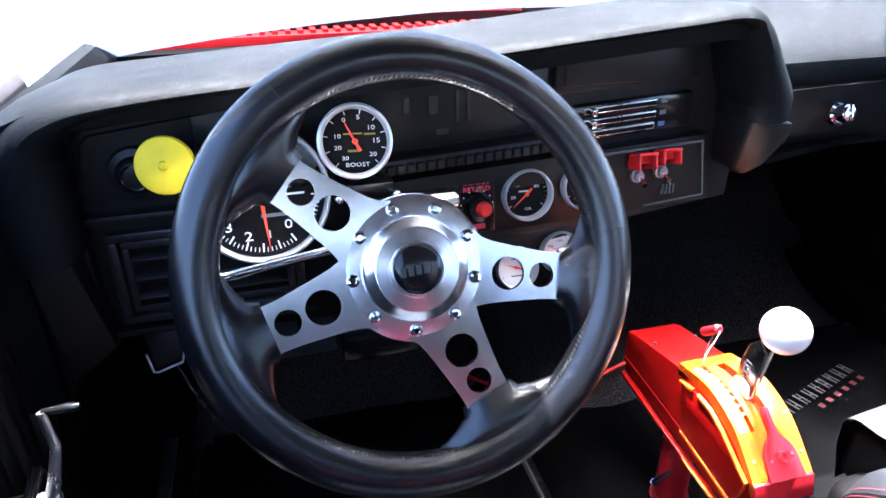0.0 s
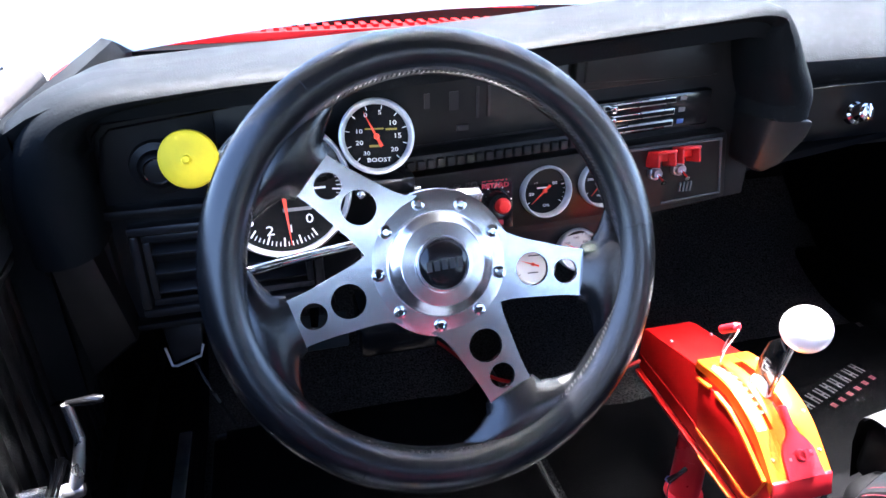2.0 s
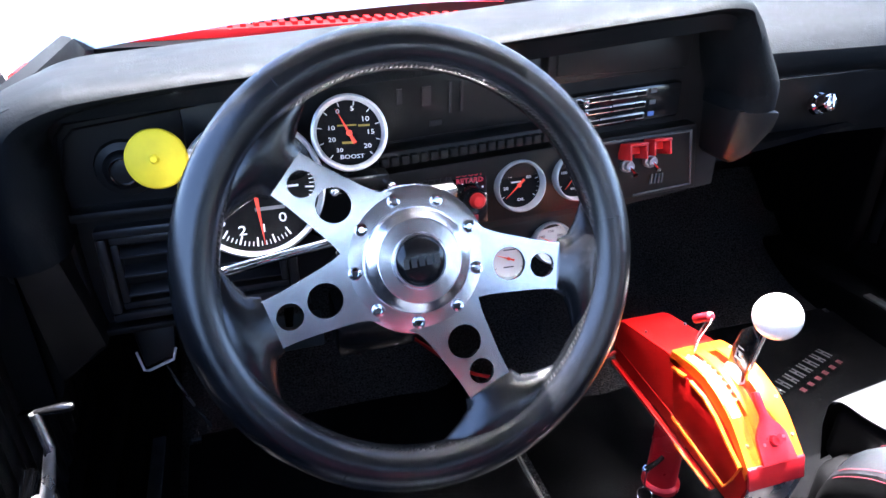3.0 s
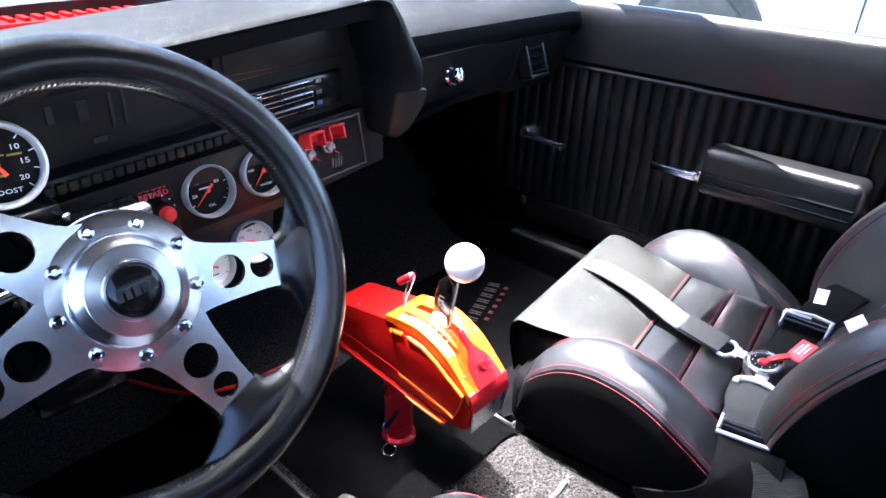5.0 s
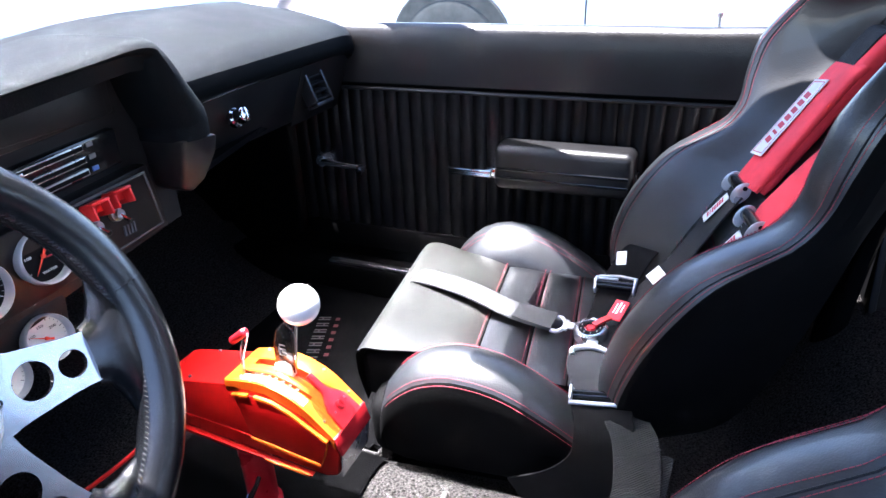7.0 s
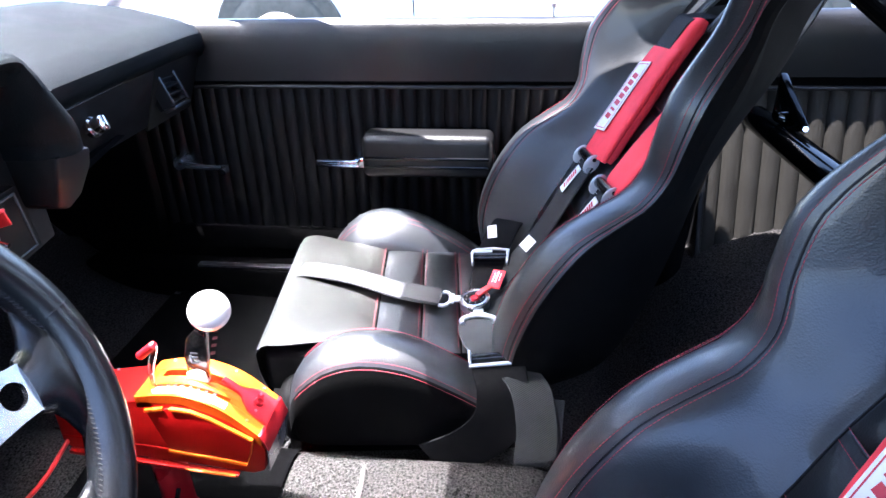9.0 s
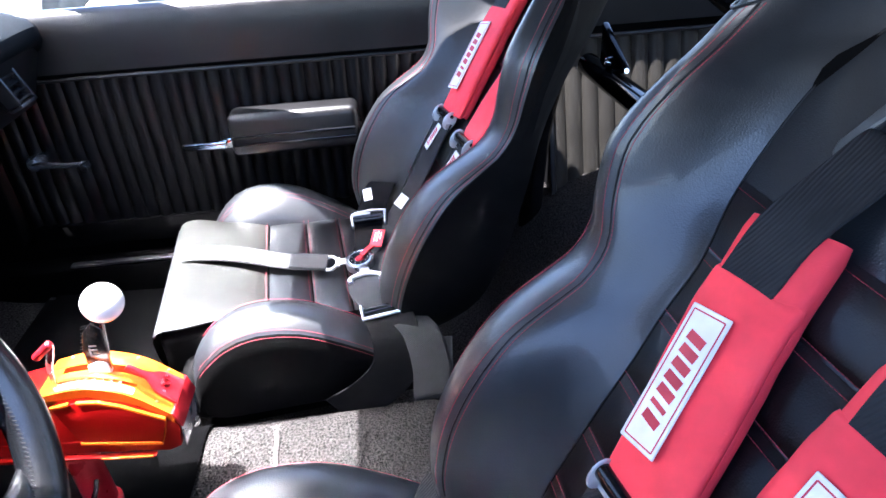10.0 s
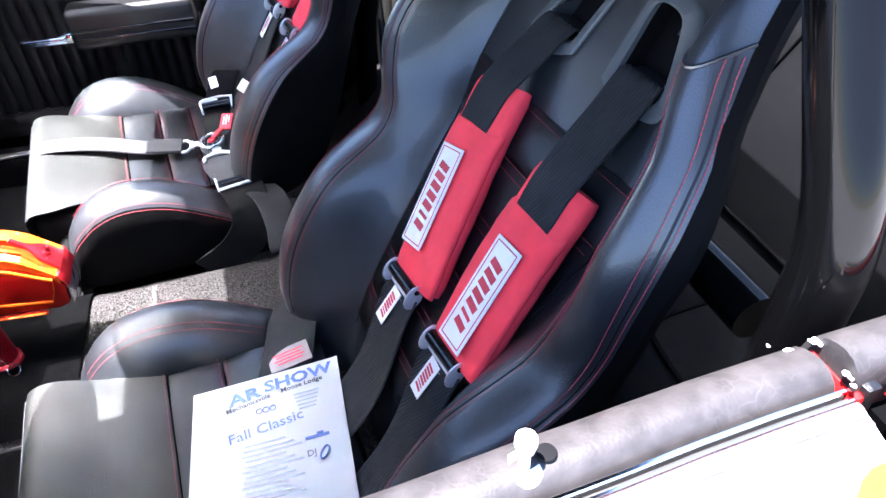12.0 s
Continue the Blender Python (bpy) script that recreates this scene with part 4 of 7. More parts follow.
boost, bm_pose = gauge("boost_gauge", "black-faced boost gauge with a silver bezel above the steering column", Vector((-0.389, 0.173, 0.857)), (-0.12, -0.93, 0.32), 0.0375, GAUGE_BLACK,
                       [("0", -0.26, 0.56, 0.2, PRINT), ("5", 0.12, 0.62, 0.2, PRINT), ("10", 0.44, 0.34, 0.22, PRINT), ("15", 0.56, 0.0, 0.22, PRINT), ("20", 0.46, -0.36, 0.2, PRINT),
                        ("10", -0.46, 0.14, 0.2, PRINT), ("20", -0.46, -0.16, 0.2, PRINT), ("30", -0.28, -0.44, 0.18, PRINT), ("BOOST", 0.04, -0.62, 0.19, PRINT),
                        ("|0.04", -0.05, 0.2, 0.5, PRINT_YELLOW), ("|0.05", 0.4, 0.18, 0.3, PRINT_YELLOW), ("|0.06", -0.05, -0.25, 0.3, PRINT_YELLOW)], 116, (230, -45), 9, rim=0.15)
bm = bmesh.new()
tube(bm, [(-0.392, 0.185, 0.825), (-0.388, 0.190, 0.79), (-0.378, 0.195, 0.765)], 0.008, 10)
box(bm, -0.408, -0.352, 0.165, 0.20, 0.796, 0.814, 0.003)
part("bracket", bm, PLASTIC_SHINY, boost, "black clamp bracket")
for x in (-0.352, -0.41):
    bm = bmesh.new()
    lathe(bm, [(0, 0.008), (0.004, 0.007), (0.005, 0.0), (0.005, -0.004)], facing((x, 0.163, 0.802), (0, -1, 0.2)), 12)
    part("bolt", bm, CHROME, boost)

tacho, t_pose = gauge("tachometer", "large black-faced tachometer with a silver bezel behind the steering wheel", Vector((-0.4855, 0.166, 0.814)), (0.02, -0.95, 0.30), 0.0680, GAUGE_BLACK,
                      [("0", 0.34, -0.48, 0.24, PRINT), ("1", 0.06, -0.60, 0.2, PRINT), ("2", -0.24, -0.60, 0.24, PRINT), ("3", -0.50, -0.44, 0.24, PRINT), ("4", -0.62, -0.14, 0.24, PRINT), ("5", -0.60, 0.2, 0.24, PRINT),
                       ("6", -0.42, 0.48, 0.24, PRINT), ("7", -0.1, 0.62, 0.24, PRINT), ("8", 0.25, 0.58, 0.24, PRINT), ("|0.05", 0.18, -0.32, 0.42, PRINT_GREY), ("SHIFT", 0.42, 0.08, 0.12, PRINT), ("|0.03", 0.42, -0.04, 0.4, PRINT)], -87, (-60, -400), 80, 0.07, rim=0.075, reach=0.86)
bm = bmesh.new()
lathe(bm, [(0, 0.004), (0.018, 0.004), (0.021, 0.0), (0.023, 0.003), (0.024, -0.004)], t_pose @ Matrix.Translation((0.038, 0.026, -0.002)), 28)
part("shift_light", bm, PLASTIC_SHINY, tacho, "small shift light set in the dial")
bm = bmesh.new()
tube(bm, [(-0.47, 0.22, 0.77), (-0.43, 0.20, 0.75), (-0.395, 0.17, 0.74)], 0.010, 10)
part("bracket", bm, PLASTIC_SHINY, tacho)

gauge("oil_gauge", "black-faced oil pressure gauge with a bright bezel in the switch panel", at_dash(-0.186, 0.211, 0.756), (0, -0.99, 0.16), 0.0312, GAUGE_BLACK,
      [("20", -0.52, -0.1, 0.2, PRINT), ("40", -0.36, 0.36, 0.2, PRINT), ("60", 0.02, 0.56, 0.2, PRINT), ("80", 0.42, 0.26, 0.2, PRINT), ("OIL", 0.08, -0.58, 0.18, PRINT), ("|0.05", -0.1, 0.12, 0.4, PRINT)], 222, (215, -35), 20, 0.02, group="panel gauges")
gauge("water_gauge", "black-faced water temperature gauge with a bright bezel in the switch panel", at_dash(-0.1115, 0.211, 0.7566), (0, -0.99, 0.16), 0.0312, GAUGE_BLACK,
      [("100", -0.50, 0.1, 0.18, PRINT), ("140", -0.25, 0.48, 0.18, PRINT), ("180", 0.2, 0.52, 0.18, PRINT), ("220", 0.5, 0.2, 0.18, PRINT), ("WATER", 0.06, -0.56, 0.16, PRINT), ("|0.05", 0.3, -0.1, 0.3, PRINT_RED)], 230, (215, -35), 20, 0.02, group="panel gauges")
gauge("white_gauge", "white-faced gauge in a black pod under the dashboard", Vector((-0.131, 0.222, 0.673)), (-0.05, -0.95, 0.3), 0.0275, GAUGE_WHITE,
      [("100", -0.45, 0.3, 0.2, PRINT_DARK), ("150", 0.0, 0.52, 0.2, PRINT_DARK), ("200", 0.45, 0.3, 0.2, PRINT_DARK), ("|0.05", 0, -0.3, 0.6, PRINT_DARK)], 150, (215, -35), 20, 0.03, PRINT_DARK, group="under-dash gauges")
gauge("white_gauge", "white-faced gauge in a black pod under the dashboard", Vector((-0.190, 0.222, 0.659)), (-0.05, -0.95, 0.3), 0.0275, GAUGE_WHITE,
      [("|0.05", 0.1, 0.4, 0.6, PRINT_DARK), ("|0.05", 0, -0.4, 0.5, PRINT_DARK)], 160, (215, -35), 20, 0.03, PRINT_DARK, group="under-dash gauges")
pod = thing("gauge_pod", (-0.16, 0.25, 0.70), "black bracket holding two gauges under the dashboard", "gauge pod")
bm = slab([(-0.236, 0.238, 0.640), (-0.092, 0.238, 0.646), (-0.088, 0.23, 0.708), (-0.236, 0.23, 0.702)], 0.06, (0, 1, 0.1), 0.006)
part("shell", bm, PLASTIC, pod)

# boost retard knob, toggle switches
knob = thing("boost_retard_knob", at_dash(-0.248, 0.214, 0.7535), "black dial knob with a red centre and red lettering", "control knob")
m = facing(at_dash(-0.248, 0.212, 0.7535), (0, -0.99, 0.16))
part("plate", box(bmesh.new(), -0.022, 0.022, -0.034, 0.034, -0.004, 0.0, 0.002, m=m), PLASTIC_SHINY, knob)
bm = bmesh.new()
lathe(bm, [(0.0135, 0.017), (0.015, 0.014), (0.0155, 0.004), (0.017, 0.0), (0.017, -0.002)], m @ Matrix.Translation((0, -0.002, 0)), 24)
lathe(bm, [(0, 0.015), (0.0135, 0.017)], m @ Matrix.Translation((0, -0.002, 0)), 24)
part("skirt", bm, PLASTIC_SHINY, knob)
bm = bmesh.new()
lathe(bm, [(0, 0.024), (0.006, 0.0235), (0.009, 0.020), (0.0095, 0.012)], m @ Matrix.Translation((0.003, -0.002, 0)), 24)
part("red_cap", bm, RED_PLASTIC, knob, "red cap")
lettering("caption", "BOOST", 0.0078, m @ Matrix.Translation((0, 0.0262, 0.0008)), PRINT_RED, knob, "red lettering", squeeze=1.3, bold=0.03)
lettering("caption", "RETARD", 0.0078, m @ Matrix.Translation((0, 0.0185, 0.0008)), PRINT_RED, knob, "red lettering", squeeze=1.15, bold=0.03)
part("caption_bar", bars(bmesh.new(), m @ Matrix.Translation((0, 0, 0.0006)), [(0, -0.026, 0.018, 0.006)]), PRINT_RED, knob)
bm = bmesh.new()
for k in range(11):
    a = radians(-45 + 27 * k)
    bars(bm, m @ Matrix.Translation((0.0195 * math.cos(a), -0.002 + 0.0195 * math.sin(a), 0)), [(0, 0, 0.0015, 0.0015)])
part("dial_dots", bm, PRINT, knob)
for sx, sz in ((-0.019, 0.028), (0.019, 0.028)):
    part("screw", screw(bmesh.new(), m @ Matrix.Translation((sx, sz, 0)), 0.003, 0.0015), STEEL, knob)


def toggle(x, z):
    c = at_dash(x, 0.216, z)
    t = thing("toggle_switch", c, "toggle switch under a raised red safety cover", "switch", "toggle switches")
    mm = facing(c, (0, -0.99, 0.14))
    bm = bmesh.new()
    lathe(bm, [(0, 0.010), (0.006, 0.010), (0.0065, 0.004), (0.0085, 0.004), (0.0085, -0.002)], mm @ Matrix.Translation((0, -0.010, 0)), 12)
    part("nut", bm, STEEL, t)
    bm = bmesh.new()
    tube(bm, [mm @ Vector((0, -0.010, 0.008)), mm @ Vector((0, -0.015, 0.016)), mm @ Vector((0, -0.018, 0.022))], [0.002, 0.0025, 0.0032], 8)
    part("lever", bm, CHROME, t)
    bm = bmesh.new()
    hood = mm @ Matrix.Translation((0, 0.004, 0.0)) @ Matrix.Rotation(radians(-9), 4, "X")
    box(bm, -0.0125, 0.0125, 0.010, 0.014, 0.0, 0.030, 0.0015, m=hood)
    for sx in (-0.0125, 0.0095):
        box(bm, sx, sx + 0.003, -0.006, 0.012, 0.0, 0.028, 0.0012, m=hood)
    box(bm, -0.0115, 0.0115, 0.000, 0.012, 0.0, 0.014, 0.001, m=hood)
    part("safety_cover", bm, RED_PLASTIC, t, "red flip-up cover")


toggle(-0.043, 0.766)
toggle(-0.011, 0.767)

# headlamp knob with a yellow foam disc hung on it
hl = thing("headlamp_knob", at_dash(-0.603, 0.228, 0.842), "round black pull knob with a bright ring", "control knob")
m = facing(at_dash(-0.603, 0.226, 0.842), (0, -1, 0.05))
bm = bmesh.new()
lathe(bm, [(0, 0.012), (0.010, 0.012), (0.016, 0.010), (0.020, 0.004), (0.027, 0.002), (0.029, -0.004)], m, 28)
part("knob", bm, PLASTIC, hl)
bm = bmesh.new()
tube(bm, [m @ Vector((0.0125 * math.cos(k * math.tau / 28), 0.0125 * math.sin(k * math.tau / 28), 0.0125)) for k in range(28)], 0.0011, 6, closed=True)
part("ring", bm, CHROME, hl, "bright ring")
disc = thing("yellow_disc", Vector((-0.565, 0.170, 0.843)), "round yellow foam disc on a dashboard knob", "disc")
m = facing((-0.5660, 0.168, 0.8510), (-0.12, -0.94, 0.28))
bm = bmesh.new()
lathe(bm, [(0, 0.011), (0.003, 0.0105), (0.0045, 0.007), (0.012, 0.0062), (0.0225, 0.006), (0.0262, 0.004), (0.0275, 0.0), (0.0265, -0.006), (0.0225, -0.009), (0, -0.009)], m, 44)
part("foam", bm, YELLOW, disc)
bm = bmesh.new()
tube(bm, [m @ Vector((0, 0, -0.008)), m @ Vector((0, 0, -0.06))], 0.004, 8)
part("stem", bm, PLASTIC, disc)
bm = bmesh.new()
tube(bm, [m @ Vector((0.028, 0.006, 0)), m @ Vector((0.042, 0.005, 0.004)), m @ Vector((0.055, -0.002, -0.01))], 0.0009, 6)
part("string", bm, PRINT, disc)


# ---- steering ----
WC = Vector((-0.3695, 0.0035, 0.8005))
AXIS = Vector((-0.020, -math.cos(radians(23.7)), math.sin(radians(23.7)))).normalized()
WM = facing(WC, AXIS) @ Matrix.Rotation(radians(-25), 4, "Z")


def steering_wheel():
    w = thing("steering_wheel", WC, "black leather steering wheel with four polished aluminium spokes", "steering wheel")
    R, r = 0.1668, 0.0183
    bm = bmesh.new()
    rows = []
    n, k2 = 120, 18
    for i in range(n):
        a = i * math.tau / n
        rr = r * (1 + 0.012 * math.sin(3 * a))
        # the grip swells where the spokes meet it
        rows.append([bm.verts.new(WM @ Vector(((R + rr * math.cos(b)) * math.cos(a), (R + rr * math.cos(b)) * math.sin(a), 0.010 + 0.98 * rr * math.sin(b)))) for b in [j * math.tau / k2 for j in range(k2)]])
    for i in range(n):
        for j in range(k2):
            bm.faces.new((rows[i][j], rows[(i + 1) % n][j], rows[(i + 1) % n][(j + 1) % k2], rows[i][(j + 1) % k2]))
    rim = part("rim", bm, RIM_LEATHER, w, "stitched black leather rim")
    bm = bmesh.new()
    for i in range(240):
        a = i * math.tau / 240
        b0, b1 = radians(153), radians(162)
        p = [WM @ Vector(((R + (r + 0.0002) * math.cos(b)) * math.cos(t), (R + (r + 0.0002) * math.cos(b)) * math.sin(t), 0.010 + r * math.sin(b))) for b, t in ((b0, a), (b1, a + 0.013))]
        tube(bm, [p[0], p[1]], 0.0004, 4)
    tagged(part("rim_stitching", bm, THREAD_DARK, rim, "grey lacing along the inner edge"), kind="stuff")
    for a in (-92, 30, 148):
        bm = bmesh.new()
        t = WM @ Matrix.Rotation(radians(a), 4, "Z") @ Matrix.Translation((R, 0, 0.010)) @ Matrix.Rotation(radians(90), 4, "X")
        lathe(bm, [(r * 1.004, -0.0008), (r * 1.012, 0.0), (r * 1.004, 0.0008)], t, 24)
        part("rim_seam", bm, RIM_LEATHER, rim)
    # hub plate and spokes cut from one sheet
    angles = [90 + 75, 90 - 75, 270 - 48.7, 270 + 48.7]
    plate = bmesh.new()
    lathe(plate, [(0.030, 0.0), (0.054, 0.0), (0.0595, -0.001), (0.0605, -0.003), (0.0595, -0.005), (0.030, -0.005)], WM @ Matrix.Translation((0, 0, 0.0045)), 64)
    part("hub_plate", plate, ALU, w, "polished round hub plate")
    for a in angles:
        spoke(w, a)
    bm = bmesh.new()
    lathe(bm, [(0.0195, 0.0150), (0.0203, 0.0162), (0.0218, 0.0160), (0.0222, 0.0140), (0.0226, 0.01345), (0.0234, 0.0133), (0.0328, 0.0131), (0.0335, 0.0130), (0.0340, 0.0127), (0.0346, 0.0122), (0.0402, 0.0092), (0.0418, 0.0084), (0.0424, 0.0078), (0.0428, 0.0066), (0.0434, 0.001)], WM @ Matrix.Translation((0, 0, 0.004)), 64)
    part("horn_ring", bm, ALU, w, "mirror-bright horn ring")
    bm = bmesh.new()
    lathe(bm, [(0, 0.0185), (0.013, 0.0182), (0.0175, 0.0170), (0.0195, 0.0150)], WM @ Matrix.Translation((0, 0, 0.0045)), 48)
    cap = part("horn_button", bm, PLASTIC_SHINY, w, "gloss black horn button")
    part("emblem_bars", bars(bmesh.new(), WM @ Matrix.Rotation(radians(26), 4, "Z") @ Matrix.Translation((0, 0, 0.0230)), [(-0.0125 + 0.0062 * k, 0.0004 * (k - 2), 0.0042, 0.0075) for k in range(5)]), EMBLEM, cap)
    for k in range(9):
        a = radians(90 + 40 * k)
        t = WM @ Matrix.Translation((0.0505 * math.cos(a), 0.0505 * math.sin(a), 0.0045))
        bm = bmesh.new()
        lathe(bm, [(0, 0.0022), (0.0022, 0.0022), (0.0026, 0.0038), (0.0044, 0.0036), (0.0052, 0.0018), (0.0054, -0.0005)], t, 18)
        part("bolt", bm, CHROME, w, "domed hub bolt")


def spoke(w, a):
    """A flat tapering arm with two round holes, and the leather boss on the rim."""
    t = WM @ Matrix.Rotation(radians(a), 4, "Z")
    holes = ((0.0785, 0.0140), (0.1076, 0.0105))
    bm = bmesh.new()
    x0, x1 = 0.046, 0.135

    def half(x):
        return eased([(0.044, 0.036), (0.052, 0.0295), (0.062, 0.0262), (0.085, 0.0228), (0.11, 0.0200), (0.135, 0.0195)], x)

    def z_of(x):
        return 0.0015 + eased([(0.05, 0.0), (0.10, 0.001), (0.135, 0.003)], x)

    # cells: hole squares ringed, the rest strips
    def ring_block(xa, xb, hole):
        cx, hr = hole
        outer, inner = [], []
        n = 32
        for k in range(n):
            b = k * math.tau / n
            c, s = math.cos(b), math.sin(b)
            f = 1 / max(abs(c), abs(s))
            ex, ey = c * f, s * f
            px = cx + (ex * (xb - cx) if ex > 0 else ex * (cx - xa))
            outer.append((px, ey * half(px)))
            inner.append((cx + hr * c, hr * s))
        for zoff, flip in ((0.0028, False), (-0.0022, True)):
            o = [bm.verts.new(t @ Vector((x, y, z_of(x) + zoff))) for x, y in outer]
            i = [bm.verts.new(t @ Vector((x, y, z_of(x) + zoff))) for x, y in inner]
            for k in range(n):
                j = (k + 1) % n
                bm.faces.new((o[k], o[j], i[j], i[k]) if not flip else (o[k], i[k], i[j], o[j]))
            if not flip:
                top_o, top_i = o, i
        for k in range(n):
            j = (k + 1) % n
            bm.faces.new((top_i[k], top_i[j], i[j], i[k]))
            if abs(outer[k][1]) > 0.95 * half(outer[k][0]) and abs(outer[j][1]) > 0.95 * half(outer[j][0]):
                bm.faces.new((top_o[k], o[k], o[j], top_o[j]))
    ring_block(0.062, 0.0945, holes[0])
    ring_block(0.0945, 0.1215, holes[1])
    for xa, xb in ((x0, 0.062), (0.1215, x1)):
        loft(bm, [[t @ Vector((x, sgn * half(x), z_of(x) + zo)) for sgn, zo in ((-1, 0.0028), (-0.5, 0.0028), (0.5, 0.0028), (1, 0.0028), (1, -0.0022), (-1, -0.0022))] for x in (xa, (xa + xb) / 2, xb)], cap=True)
    bmesh.ops.remove_doubles(bm, verts=bm.verts, dist=0.0002)
    sp = part("spoke", bm, ALU, w, "polished spoke with two round holes")
    bm = bmesh.new()
    loops = []
    for x, hw, hz in ((0.1215, 0.0232, 0.0062), (0.1255, 0.0250, 0.0085), (0.130, 0.0272, 0.0105), (0.1345, 0.0310, 0.0122), (0.1390, 0.0370, 0.0136), (0.1435, 0.0450, 0.0145), (0.149, 0.0550, 0.0145), (0.157, 0.060, 0.0120)):
        zc = 0.003 + 0.09 * max(0.0, x - 0.125)
        bend = lambda x, y: math.sqrt(max(1e-6, x * x - y * y)) if x > 0.132 else x
        loops.append([t @ Vector((bend(x, hw * math.copysign(abs(math.cos(b)) ** 0.8, math.cos(b))), hw * math.copysign(abs(math.cos(b)) ** 0.8, math.cos(b)), zc + hz * math.sin(b) * (1 - 0.35 * abs(math.cos(b)) ** 3))) for b in [k * math.tau / 24 for k in range(24)]])
    part("boss", loft(bm, loops), RIM_LEATHER, w, "leather wrapped spoke end")


steering_wheel()


def steering_column():
    c = thing("steering_column", WC - AXIS * 0.2, "black steering column with a bright collar and stalk", "steering column")
    m = facing(WC, AXIS)
    bm = bmesh.new()
    lathe(bm, [(0, -0.004), (0.040, -0.004), (0.043, -0.012), (0.040, -0.045), (0.036, -0.055)], m, 36)
    part("hub_adapter", bm, ALU, c, "polished hub adapter")
    bm = bmesh.new()
    lathe(bm, [(0.034, -0.054), (0.046, -0.060), (0.048, -0.115), (0.044, -0.135), (0.033, -0.15), (0.032, -0.42), (0.028, -0.62)], m, 32)
    part("tube", bm, PLASTIC, c)
    bm = bmesh.new()
    lathe(bm, [(0.0485, -0.072), (0.0495, -0.074), (0.0495, -0.086), (0.0485, -0.088)], m, 36)
    part("collar", bm, CHROME, c)
    bm = bmesh.new()
    tube(bm, smooth_path([(-0.40, 0.080, 0.792), (-0.44, 0.078, 0.787), (-0.475, 0.076, 0.783), (-0.515, 0.073, 0.778), (-0.533, 0.071, 0.7755)], 4), [0.0046] * 10 + [0.005] * 4 + [0.0068] * 3, 12)
    part("turn_stalk", bm, CHROME, c, "chrome turn signal stalk")
    bm = bmesh.new()
    tube(bm, [(-0.325, 0.08, 0.822), (-0.36, 0.08, 0.815), (-0.40, 0.08, 0.808)], [0.005, 0.004, 0.004], 10)
    box(bm, -0.335, -0.310, 0.073, 0.087, 0.818, 0.829, 0.003)
    part("hazard_lever", bm, STEEL, c)
    bm = bmesh.new()
    box(bm, -0.420, -0.330, 0.16, 0.22, 0.60, 0.66, 0.006)
    part("lower_bracket", bm, PLASTIC_SHINY, c)
    for k in range(3):
        bm = bmesh.new()
        tube(bm, smooth_path([(-0.415 + 0.012 * k, 0.13, 0.75), (-0.425 + 0.01 * k, 0.17, 0.71), (-0.40 + 0.02 * k, 0.22, 0.68), (-0.42, 0.30, 0.70)], 5), 0.003, 6)
        part("wire", bm, PLASTIC_SHINY, c)


steering_column()


def pedals():
    for x, label, w in ((-0.46, "wide black rubber brake pedal on a steel arm", 0.11), (-0.28, "black accelerator pedal on a steel rod", 0.05)):
        p = thing("pedal", (x, 0.55, 0.40), label, "pedal")
        m = facing((x, 0.50, 0.42), (0, -0.85, 0.5))
        bm = box(bmesh.new(), -w / 2, w / 2, -0.03, 0.03, -0.008, 0.006, 0.004, m=m)
        part("pad", bm, RUBBER, p)
        bm = bmesh.new()
        tube(bm, smooth_path([(x, 0.505, 0.43), (x + 0.01, 0.53, 0.52), (x + 0.02, 0.56, 0.66)], 5), 0.008, 8)
        part("arm", bm, TUBE, p)
    h = thing("brake_release", (-0.60, 0.24, 0.61), "black pull handle with a bright lip under the dashboard", "handle")
    bm = slab([(-0.628, 0.212, 0.598), (-0.596, 0.212, 0.608), (-0.590, 0.225, 0.650), (-0.636, 0.228, 0.646)], 0.012, (0, 1, -0.5), 0.003)
    part("grip", bm, PLASTIC, h)
    bm = bmesh.new()
    tube(bm, [(-0.6325, 0.209, 0.622), (-0.629, 0.208, 0.598), (-0.624, 0.208, 0.5965), (-0.597, 0.208, 0.606), (-0.5925, 0.209, 0.620)], 0.0016, 6)
    part("bright_lip", bm, SILVER, h)
    bm = bmesh.new()
    tube(bm, [(-0.615, 0.24, 0.64), (-0.615, 0.34, 0.70)], 0.006, 8)
    part("rod", bm, STEEL, h)
    cable = thing("hood_cable", (-0.66, 0.3, 0.4), "thin steel cable running down beside the pedals", "cable")
    bm = bmesh.new()
    tube(bm, smooth_path([(-0.63, 0.32, 0.66), (-0.635, 0.33, 0.56), (-0.62, 0.35, 0.46), (-0.60, 0.40, 0.34)], 6), 0.0022, 6)
    part("wire", bm, STEEL, cable)


pedals()


